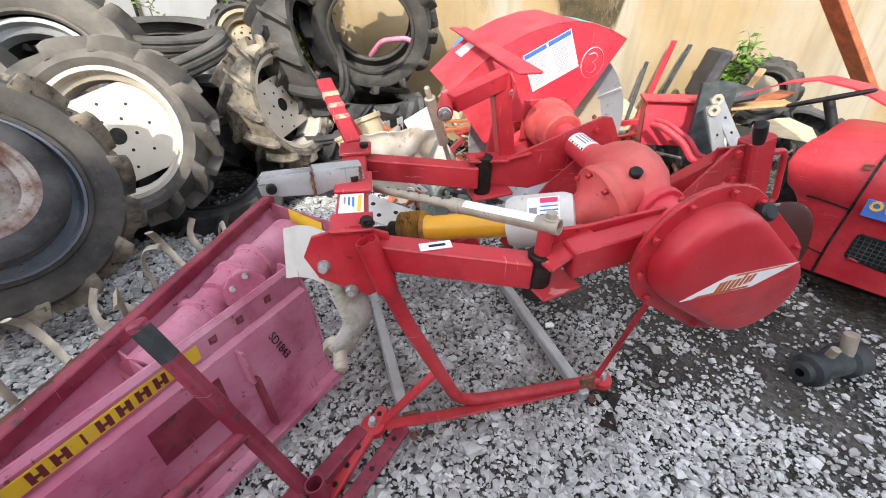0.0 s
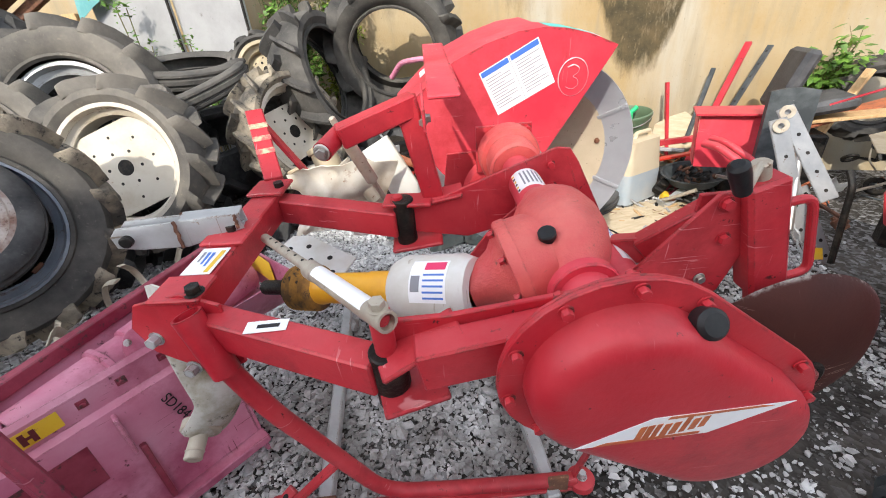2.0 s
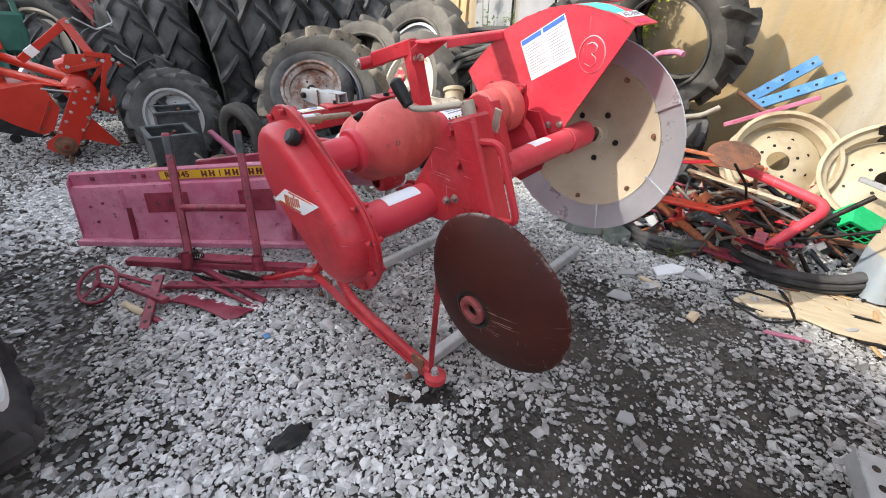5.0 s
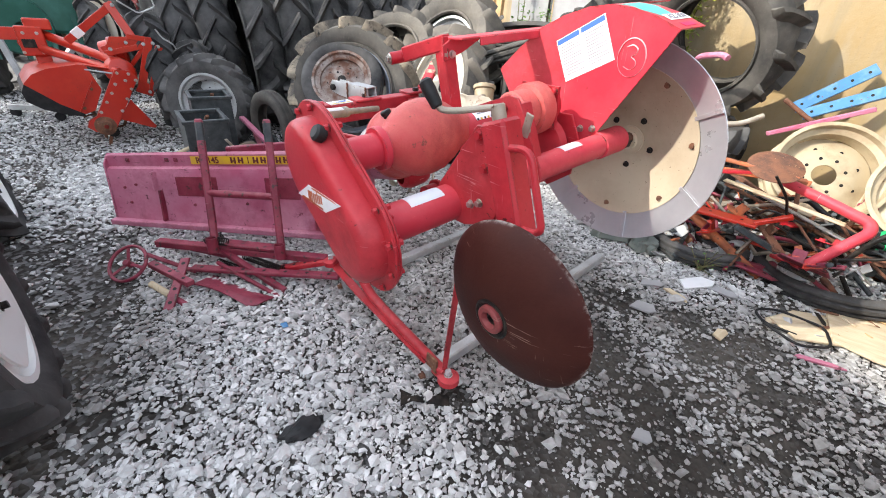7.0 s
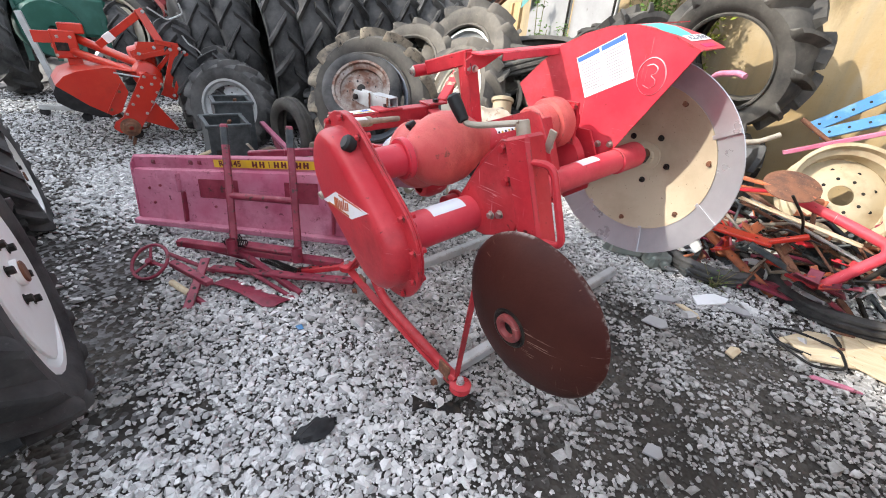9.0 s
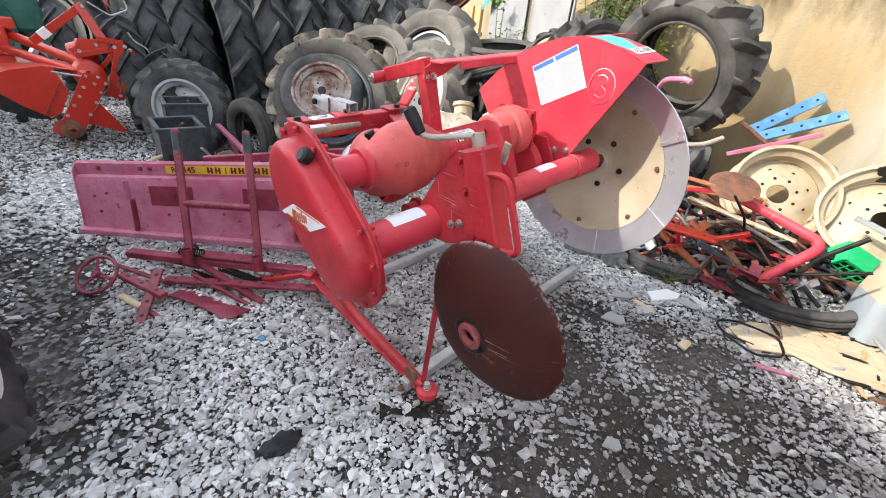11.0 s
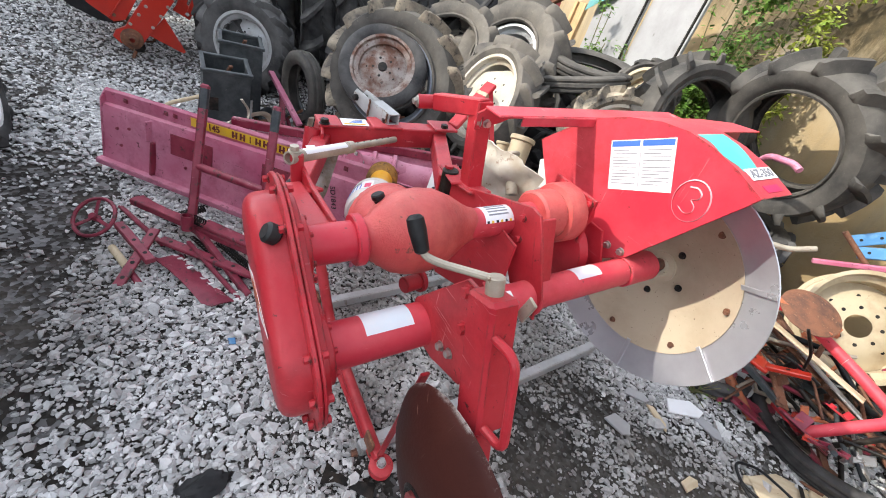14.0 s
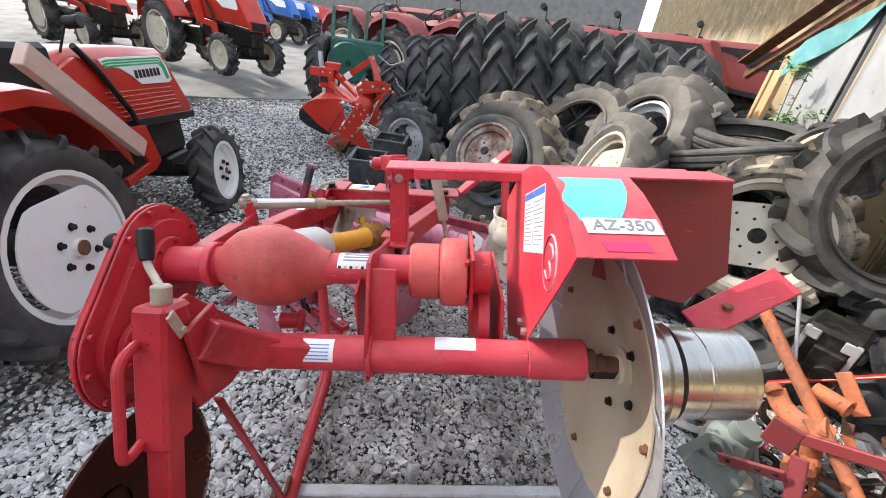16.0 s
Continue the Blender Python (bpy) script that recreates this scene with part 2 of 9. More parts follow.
PAPER = surface("white sticker", (0.82, 0.82, 0.82), (0.72, 0.71, 0.68), 12.0, (0.5, 0.8), rough=0.4, bump=0.0)
PAPER_BLUE = surface("pale blue-white sticker", (0.66, 0.74, 0.78), (0.74, 0.76, 0.76), 14.0, (0.4, 0.7), rough=0.4, bump=0.0)
INK_BLUE = surface("blue print", (0.06, 0.17, 0.55), rough=0.5, bump=0.0)
INK_GREY = surface("grey print", (0.22, 0.22, 0.24), rough=0.5, bump=0.0)
INK_RED = surface("red print", (0.70, 0.03, 0.12), rough=0.5, bump=0.0)
INK_BROWN = surface("orange-brown print", (0.52, 0.13, 0.03), (0.40, 0.08, 0.02), 20.0, rough=0.45, bump=0.0)
INK_YELLOW = surface("yellow decal", (0.78, 0.50, 0.03), (0.70, 0.42, 0.06), 10.0, (0.45, 0.7), (0.30, 0.12, 0.05), 40.0, (0.66, 0.72), rough=0.45, bump=0.0)
INK_MAROON = surface("maroon print", (0.14, 0.02, 0.025), rough=0.5, bump=0.0)
CHALK = surface("pale chalk mark", (0.80, 0.48, 0.50), (0.70, 0.3, 0.32), 40.0, (0.4, 0.6), rough=0.9, bump=0.0)
TEAL = surface("turquoise decal", (0.10, 0.56, 0.50), (0.16, 0.62, 0.56), 12.0, (0.45, 0.8), (0.55, 0.18, 0.14), 22.0, (0.72, 0.76), rough=0.45, bump=0.0)
BLUE = surface("light blue paint", (0.055, 0.20, 0.40), (0.20, 0.36, 0.50), 9.0, (0.45, 0.75), (0.16, 0.08, 0.05), 30.0, (0.62, 0.68), rough=0.5, bump=0.08, chip=(0.16, 0.08, 0.05))
TRACTOR_BLUE = surface("blue tractor paint", (0.02, 0.10, 0.42), (0.05, 0.2, 0.5), 6.0, (0.5, 0.8), rough=0.35, bump=0.03)
GREEN_DARK = surface("dark green paint", (0.010, 0.085, 0.06), (0.03, 0.13, 0.10), 6.0, (0.45, 0.8), (0.08, 0.06, 0.04), 30.0, (0.68, 0.74), rough=0.45, bump=0.08)
BUCKET = surface("olive green plastic", (0.10, 0.15, 0.085), (0.16, 0.21, 0.13), 8.0, (0.45, 0.75), rough=0.55, bump=0.06)
GREEN = surface("bright green plastic", (0.01, 0.46, 0.15), (0.04, 0.56, 0.22), 12.0, (0.45, 0.75), rough=0.4, bump=0.04)
PLASTIC_TANK = surface("yellowed translucent plastic", (0.60, 0.51, 0.36), (0.52, 0.40, 0.26), 3.5, (0.42, 0.7), (0.40, 0.30, 0.18), 30.0, (0.70, 0.78), rough=0.4, bump=0.05)
TANK_LOW = surface("bluish liquid behind plastic", (0.36, 0.42, 0.47), (0.46, 0.48, 0.48), 5.0, (0.4, 0.7), rough=0.4, bump=0.05)
WOOD = surface("weathered timber", (0.50, 0.30, 0.13), (0.62, 0.42, 0.22), 6.0, (0.35, 0.65), (0.22, 0.12, 0.06), 20.0, (0.62, 0.70), rough=0.8, bump=0.3, stretch=(6, 6, 0.6))
PLY = surface("old pale board", (0.60, 0.50, 0.34), (0.46, 0.35, 0.22), 5.0, (0.4, 0.7), (0.26, 0.18, 0.1), 22.0, (0.66, 0.74), rough=0.85, bump=0.15, stretch=(1, 5, 1))
PALE_BEAM = surface("pale pinkish beam paint", (0.62, 0.47, 0.39), (0.54, 0.38, 0.30), 7.0, (0.4, 0.7), rough=0.55, bump=0.05)
GREY_SHEET = surface("grey cement sheet", (0.36, 0.355, 0.35), (0.28, 0.275, 0.27), 3.0, (0.38, 0.7), (0.20, 0.19, 0.18), 14.0, (0.66, 0.76), rough=0.9, bump=0.25, bump_scale=50.0)
TARP = surface("teal tarpaulin", (0.10, 0.30, 0.30), (0.20, 0.42, 0.42), 6.0, (0.45, 0.75), rough=0.6, bump=0.2, bump_scale=12.0)
LEAF = surface("fresh green leaves", (0.075, 0.17, 0.022), (0.14, 0.24, 0.03), 9.0, (0.4, 0.7), rough=0.55, bump=0.0, island=0.45)
LEAF_YEL = surface("yellow-green leaves", (0.26, 0.28, 0.03), (0.16, 0.25, 0.03), 9.0, (0.4, 0.7), rough=0.55, bump=0.0, island=0.4)
STEM = surface("plant stem", (0.16, 0.13, 0.06), (0.10, 0.12, 0.04), 12.0, rough=0.8, bump=0.1)
BLACK_SEAT = surface("sun-worn black vinyl", (0.035, 0.035, 0.038), (0.10, 0.10, 0.10), 6.0, (0.4, 0.7), rough=0.6, bump=0.15)
GLASS_DARK = surface("dark instrument panel", (0.02, 0.025, 0.03), (0.06, 0.09, 0.12), 8.0, (0.5, 0.7), rough=0.2, bump=0.0)
ROOF = surface("corrugated roof metal", (0.17, 0.168, 0.165), (0.12, 0.112, 0.105), 3.0, (0.4, 0.7), rough=0.6, bump=0.1)


def wall_material():
    """Ochre-stained concrete with dark moss runs."""
    m = bpy.data.materials.new("stained ochre concrete")
    m.use_nodes = True
    nt = m.node_tree
    b = nt.nodes["Principled BSDF"]
    patch = ramp(nt, noise_tex(nt, 1.1, 7.0, 0.65), 0.36, 0.66)
    col = blend(nt, patch, (0.36, 0.25, 0.115), (0.41, 0.325, 0.20))
    pale = ramp(nt, noise_tex(nt, 0.7, 6.0, 0.6, (1.6, 1.6, 0.35)), 0.50, 0.70)
    col = blend(nt, pale, col, (0.40, 0.37, 0.30))
    runs = ramp(nt, noise_tex(nt, 7.0, 6.0, 0.6, (1.0, 1.0, 0.10)), 0.52, 0.72)
    col = blend(nt, scaled(nt, runs, 0.75), col, (0.27, 0.225, 0.145))
    # one broad moss run widens towards the top of the wall; a ragged fringe follows the top
    tc = nt.nodes.new("ShaderNodeTexCoord")
    xyz = nt.nodes.new("ShaderNodeSeparateXYZ")
    nt.links.new(tc.outputs["Object"], xyz.inputs["Vector"])

    def maths(kind, p, q, r=None):
        n = nt.nodes.new("ShaderNodeMath")
        n.operation = kind
        for k, v in enumerate((p, q, r)):
            if v is None:
                continue
            if isinstance(v, (int, float)):
                n.inputs[k].default_value = v
            else:
                nt.links.new(v, n.inputs[k])
        return n.outputs[0]

    ragged = maths("SUBTRACT", noise_tex(nt, 3.0, 9.0, 0.72, (1.0, 1.0, 0.35)), 0.5)
    off = maths("MULTIPLY_ADD", xyz.outputs[0], 2.35, -3.70)
    wedge = maths("MULTIPLY_ADD", maths("MULTIPLY", off, off), -0.80, xyz.outputs[2])
    wedge = maths("MULTIPLY_ADD", ragged, 0.75, wedge)
    run_in = ramp(nt, wedge, 0.93, 1.10)
    along_wall = maths("MULTIPLY", ramp(nt, xyz.outputs[0], -4.0, -1.0), 0.62)
    fringe = ramp(nt, maths("ADD", maths("MULTIPLY_ADD", ragged, 1.3, xyz.outputs[2]), along_wall), 2.32, 2.75)
    moss = maths("MAXIMUM", run_in, fringe)
    thin = ramp(nt, noise_tex(nt, 14.0, 7.0, 0.75, (1.0, 1.0, 0.30)), 0.12, 0.46)
    tone = blend(nt, ramp(nt, noise_tex(nt, 5.0, 6.0, 0.7), 0.35, 0.65), (0.040, 0.032, 0.014), (0.105, 0.074, 0.032))
    col = blend(nt, maths("MULTIPLY", moss, thin), col, tone)
    specks = ramp(nt, noise_tex(nt, 55.0, 4.0, 0.7), 0.64, 0.72)
    col = blend(nt, specks, col, (0.22, 0.18, 0.12))
    nt.links.new(col, b.inputs["Base Color"])
    b.inputs["Roughness"].default_value = 0.9
    bp = nt.nodes.new("ShaderNodeBump")
    bp.inputs["Strength"].default_value = 0.3
    bp.inputs["Distance"].default_value = 0.02
    nt.links.new(noise_tex(nt, 22.0, 7.0, 0.7), bp.inputs["Height"])
    nt.links.new(bp.outputs["Normal"], b.inputs["Normal"])
    return m


WALL = wall_material()


def ground_material():
    """Dark damp grit, with pale dry patches far out where the yard is paved."""
    m = bpy.data.materials.new("grit and trodden earth")
    m.use_nodes = True
    nt = m.node_tree
    b = nt.nodes["Principled BSDF"]
    patch = ramp(nt, noise_tex(nt, 1.3, 7.0, 0.65), 0.42, 0.62)
    col = blend(nt, patch, (0.032, 0.028, 0.024), (0.090, 0.080, 0.068))
    v = nt.nodes.new("ShaderNodeTexVoronoi")
    tc = nt.nodes.new("ShaderNodeTexCoord")
    v.inputs["Scale"].default_value = 42.0
    nt.links.new(tc.outputs["Object"], v.inputs["Vector"])
    g = nt.nodes.new("ShaderNodeSeparateColor")
    nt.links.new(v.outputs["Color"], g.inputs["Color"])
    stones = ramp(nt, g.outputs[0], 0.45, 1.0)
    # gravel is trodden into the earth beside the scrap
    near_by = nt.nodes.new("ShaderNodeVectorMath")
    near_by.operation = "DISTANCE"
    near_by.inputs[1].default_value = (1.35, 2.0, 0.0)
    nt.links.new(tc.outputs["Object"], near_by.inputs[0])
    stones = times(nt, stones, ramp(nt, near_by.outputs["Value"], 0.3, 1.8))
    col = blend(nt, stones, col, (0.24, 0.235, 0.23))
    nt.links.new(col, b.inputs["Base Color"])
    b.inputs["Roughness"].default_value = 0.9
    b.inputs["Specular IOR Level"].default_value = 0.2
    bp = nt.nodes.new("ShaderNodeBump")
    bp.inputs["Strength"].default_value = 0.6
    bp.inputs["Distance"].default_value = 0.02
    nt.links.new(v.outputs["Distance"], bp.inputs["Height"])
    nt.links.new(bp.outputs["Normal"], b.inputs["Normal"])
    return m


GROUND = ground_material()
GRAVEL = surface("grey crushed gravel", (0.61, 0.605, 0.59), (0.44, 0.435, 0.42), 22.0, (0.4, 0.7), (0.22, 0.205, 0.185), 120.0, (0.62, 0.78), rough=0.85, bump=0.3, bump_scale=160.0, island=0.38, gloss=0.25)
GRIT = surface("dark grit", (0.075, 0.070, 0.064), (0.22, 0.215, 0.205), 40.0, (0.4, 0.7), rough=0.9, bump=0.2, bump_scale=200.0, island=0.6, gloss=0.2)


def soil_shade_stones(m, at, r0, r1, stone_tone):
    """Darkens stones around a place: for caked earth, and for shade put into their colour."""
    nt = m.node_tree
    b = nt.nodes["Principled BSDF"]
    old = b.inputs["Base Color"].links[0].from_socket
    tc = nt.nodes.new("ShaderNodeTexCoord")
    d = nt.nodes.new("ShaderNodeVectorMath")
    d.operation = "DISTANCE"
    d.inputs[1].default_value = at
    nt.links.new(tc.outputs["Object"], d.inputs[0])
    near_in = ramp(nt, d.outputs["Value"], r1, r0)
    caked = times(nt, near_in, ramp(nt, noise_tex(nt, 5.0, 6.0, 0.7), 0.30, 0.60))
    nt.links.new(blend(nt, scaled(nt, caked, 0.8), old, stone_tone), b.inputs["Base Color"])


soil_shade_stones(GRAVEL, (1.3, 2.4, 0.0), 0.55, 1.3, (0.20, 0.185, 0.165))
# shade under the implement, put into the stones' colour
soil_shade_stones(GRAVEL, (0.15, 1.80, 0.0), 0.60, 1.15, (0.17, 0.155, 0.14))
soil_shade_stones(GRAVEL, (0.0, -0.30, 0.0), 0.35, 0.85, (0.20, 0.185, 0.165))
CONCRETE = surface("pale yard concrete", (0.25, 0.235, 0.215), (0.15, 0.14, 0.13), 1.5, (0.4, 0.68), (0.2, 0.18, 0.16), 9.0, (0.66, 0.76), rough=0.9, bump=0.1, bump_scale=30.0)


# ---------- building blocks ----------
def thing(name, label, category, m=None, group="", kind=""):
    ob = new(name)
    ob.empty_display_size = 0.1
    if m is not None:
        ob.matrix_world = m
    return tagged(ob, label, category, group, kind)


def part(name, bm, material, parent=None, label="", smooth=35):
    me = bpy.data.meshes.new(name)
    bmesh.ops.recalc_face_normals(bm, faces=bm.faces)
    bm.to_mesh(me)
    bm.free()
    me.materials.append(material)
    if smooth:
        me.shade_smooth()
        me.set_sharp_from_angle(angle=radians(smooth))
    ob = new(name, me)
    if parent is not None:
        ob.parent = parent
    return tagged(ob, label)


def apart(name, bm, material, parent, label="", smooth=35):
    """Link each loose piece of a bmesh as a part of its own."""
    left = set(bm.verts)
    out = []
    while left:
        seed = min(left, key=lambda v: v.index)
        todo, piece = [seed], {seed}
        while todo:
            for e in todo.pop().link_edges:
                for v in e.verts:
                    if v not in piece:
                        piece.add(v)
                        todo.append(v)
        left -= piece
        order = sorted(piece, key=lambda v: v.index)
        one = bmesh.new()
        at = {v: one.verts.new(v.co) for v in order}
        for f in bm.faces:
            if f.verts[0] in piece:
                one.faces.new([at[v] for v in f.verts])
        out.append(part(name, one, material, parent, label, smooth))
    bm.free()
    return out[0]


def single(name, bm, material, label, category, group="", kind="", smooth=35):
    return tagged(part(name, bm, material, None, "", smooth), label, category, group, kind)


def B():
    return bmesh.new()


def axes(origin, z_dir, x_hint=(0, 0, 1)):
    """A matrix whose z axis runs along z_dir."""
    z = Vector(z_dir).normalized()
    h = Vector(x_hint)
    if abs(z.dot(h.normalized())) > 0.98:
        h = Vector((1, 0, 0))
    y = z.cross(h).normalized()
    x = y.cross(z).normalized()
    m = Matrix((x, y, z)).transposed().to_4x4()
    m.translation = Vector(origin)
    return m


def box(bm, c, size, m=None, bevel=0.004, taper=None):
    """A box with rounded edges; taper scales its far z end."""
    r = bmesh.ops.create_cube(bm, size=1.0)
    vs = r["verts"]
    for v in vs:
        top = v.co.z > 0
        v.co = Vector((v.co.x * size[0], v.co.y * size[1], v.co.z * size[2]))
        if taper and top:
            v.co.x *= taper
            v.co.y *= taper
        v.co += Vector(c)
    if bevel:
        es = list({e for v in vs for e in v.link_edges})
        out = bmesh.ops.bevel(bm, geom=es, offset=min(bevel, min(size) * 0.3), segments=1, affect="EDGES", profile=0.5)
        vs = list({v for f in out["faces"] for v in f.verts} | {v for v in vs if v.is_valid})
    if m is not None:
        bmesh.ops.transform(bm, matrix=m, verts=[v for v in vs if v.is_valid])
    return vs


def beam(bm, p0, p1, w, h, up=(0, 0, 1), bevel=0.004):
    """A square bar from p0 to p1, w wide across and h high along up."""
    p0, p1 = Vector(p0), Vector(p1)
    d = p1 - p0
    m = axes((p0 + p1) / 2, d, up)
    return box(bm, (0, 0, 0), (h, w, d.length), m, bevel)


def lathe(bm, profile, m=None, seg=24, close=False, arc=None):
    """Turns a profile of (radius, height) about z; arc: (start, end) degrees for a part turn."""
    rings = []
    n = seg if arc is None else seg + 1
    a0, a1 = (0, 360) if arc is None else arc
    for r, h in profile:
        ring = []
        for i in range(n):
            a = radians(a0 + (a1 - a0) * i / seg)
            ring.append(bm.verts.new((r * math.cos(a), r * math.sin(a), h)))
        rings.append(ring)
    count = len(rings)
    pairs = range(count if close else count - 1)
    for k in pairs:
        A, C = rings[k], rings[(k + 1) % count]
        for i in range(n if arc is None else n - 1):
            j = (i + 1) % n
            bm.faces.new((A[i], A[j], C[j], C[i]))
    vs = [v for ring in rings for v in ring]
    if m is not None:
        bmesh.ops.transform(bm, matrix=m, verts=vs)
    return rings


def cyl(bm, p0, p1, r0, r1=None, seg=16, edge=0.003):
    """A solid rod with broken edges."""
    p0, p1 = Vector(p0), Vector(p1)
    r1 = r0 if r1 is None else r1
    h = (p1 - p0).length
    e = min(edge, h * 0.3, r0 * 0.3, r1 * 0.3)
    rings = lathe(bm, [(r0 - e, 0), (r0, e), (r1, h - e), (r1 - e, h)], axes(p0, p1 - p0), seg)
    bm.faces.new(list(reversed(rings[0])))
    bm.faces.new(rings[-1])


def pipe(bm, p0, p1, r, wall=0.004, seg=18):
    """A tube that is open at both ends."""
    p0, p1 = Vector(p0), Vector(p1)
    h = (p1 - p0).length
    lathe(bm, [(r - wall, 0), (r, 0), (r, h), (r - wall, h)], axes(p0, p1 - p0), seg, close=True)


def soften(pts, radius, steps=5):
    """Rounds the corners of a run of points."""
    pts = [Vector(p) for p in pts]
    out = [pts[0]]
    for a, b, c in zip(pts, pts[1:], pts[2:]):
        d0, d1 = (a - b), (c - b)
        r = min(radius, d0.length * 0.45, d1.length * 0.45)
        s, e = b + d0.normalized() * r, b + d1.normalized() * r
        for i in range(steps + 1):
            t = i / steps
            out.append(s * (1 - t) ** 2 + b * 2 * t * (1 - t) + e * t ** 2)
    out.append(pts[-1])
    return out


def sweep(bm, pts, r, seg=10, cap=True, flat=1.0):
    """A round rod along a run of points."""
    pts = [Vector(p) for p in pts]
    rings = []
    side = None
    for i, p in enumerate(pts):
        d = (pts[min(i + 1, len(pts) - 1)] - pts[max(i - 1, 0)]).normalized()
        if side is None:
            side = d.orthogonal().normalized()
        side = (side - d * side.dot(d)).normalized()
        up = d.cross(side)
        rings.append([bm.verts.new(p + side * math.cos(a) * r + up * math.sin(a) * r * flat) for a in (2 * math.pi * k / seg for k in range(seg))])
    for A, C in zip(rings, rings[1:]):
        for i in range(seg):
            j = (i + 1) % seg
            bm.faces.new((A[i], A[j], C[j], C[i]))
    if cap:
        bm.faces.new(list(reversed(rings[0])))
        bm.faces.new(rings[-1])


def slab(bm, outline, depth, m=None, bevel=0.002):
    """A plate: a flat outline (x, y) with thickness along z, with broken edges."""
    low = [bm.verts.new((x, y, 0)) for x, y in outline]
    f = bm.faces.new(low)
    r = bmesh.ops.extrude_face_region(bm, geom=[f])
    top = [g for g in r["geom"] if isinstance(g, bmesh.types.BMVert)]
    for v in top:
        v.co.z += depth
    vs = low + top
    if bevel:
        es = [e for e in {e for v in vs for e in v.link_edges} if abs(e.verts[0].co.z - e.verts[1].co.z) < 1e-6]
        out = bmesh.ops.bevel(bm, geom=es, offset=min(bevel, depth * 0.4), segments=1, affect="EDGES", profile=0.5)
        vs = list({v for g in out["faces"] for v in g.verts} | {v for v in vs if v.is_valid})
    if m is not None:
        bmesh.ops.transform(bm, matrix=m, verts=[v for v in vs if v.is_valid])


def skin(bm, rows, thick=0.003):
    """A sheet through rows of points, given a thickness."""
    grid = [[bm.verts.new(Vector(p)) for p in row] for row in rows]
    faces = []
    for A, C in zip(grid, grid[1:]):
        for i in range(len(A) - 1):
            faces.append(bm.faces.new((A[i], A[i + 1], C[i + 1], C[i])))
    bmesh.ops.recalc_face_normals(bm, faces=faces)
    bmesh.ops.solidify(bm, geom=faces, thickness=thick)


def hull2(c1, r1, c2, r2, n=14):
    """Outline round two circles."""
    pts = []
    d = (c2[0] - c1[0], c2[1] - c1[1])
    L = math.hypot(*d)
    base = math.atan2(d[1], d[0])
    off = math.acos(max(-1, min(1, (r1 - r2) / L)))
    for i in range(n + 1):
        a = base + off + (2 * math.pi - 2 * off) * i / n
        pts.append((c1[0] + r1 * math.cos(a), c1[1] + r1 * math.sin(a)))
    for i in range(n + 1):
        a = base - off + 2 * off * i / n
        pts.append((c2[0] + r2 * math.cos(a), c2[1] + r2 * math.sin(a)))
    return pts


def bolt(bm, p, d, r=0.009, h=0.008):
    """A hexagon head on a washer."""
    p, d = Vector(p), Vector(d).normalized()
    cyl(bm, p, p + d * 0.002, r * 1.35, seg=12, edge=0.0005)
    cyl(bm, p + d * 0.002, p + d * h, r, seg=6, edge=0.001)


def letters(name, text, size, m, material, parent, extrude=0.0006, bold=0.0):
    cu = bpy.data.curves.new(name, "FONT")
    cu.body, cu.size, cu.extrude, cu.offset = text, size, extrude, bold
    cu.align_x, cu.align_y = "CENTER", "CENTER"
    tmp = bpy.data.objects.new(name, cu)
    scene.collection.objects.link(tmp)
    dg = bpy.context.evaluated_depsgraph_get()
    me = bpy.data.meshes.new_from_object(tmp.evaluated_get(dg))
    bpy.data.objects.remove(tmp)
    bpy.data.curves.remove(cu)
    me.materials.clear()
    me.materials.append(material)
    me.transform(m)
    ob = new(name, me)
    ob.parent = parent
    return ob


# ---------- wheels ----------
def carcass(bm, R, rim, W, lug, m, seg=48, crown=0.10):
    """The closed casing of a tyre, with bulging walls, a crowned tread and hollow inside."""
    Rb = R - lug
    h = W / 2
    drop = crown * W
    prof = [(rim, -h * 0.62), (rim + 0.02, -h * 0.80), (rim + (Rb - rim) * 0.45, -h * 1.0), (rim + (Rb - rim) * 0.76, -h * 0.98),
            (Rb - drop, -h * 0.84), (Rb - drop * 0.3, -h * 0.5), (Rb, 0), (Rb - drop * 0.3, h * 0.5), (Rb - drop, h * 0.84),
            (rim + (Rb - rim) * 0.76, h * 0.98), (rim + (Rb - rim) * 0.45, h * 1.0), (rim + 0.02, h * 0.80), (rim, h * 0.62),
            (rim + 0.012, h * 0.58), (rim + (Rb - rim) * 0.5, h * 0.90), (Rb - drop - 0.02, h * 0.7), (Rb - 0.022, 0),
            (Rb - drop - 0.02, -h * 0.7), (rim + (Rb - rim) * 0.5, -h * 0.90), (rim + 0.012, -h * 0.58)]
    return lathe(bm, prof, m, seg, close=True)[16]


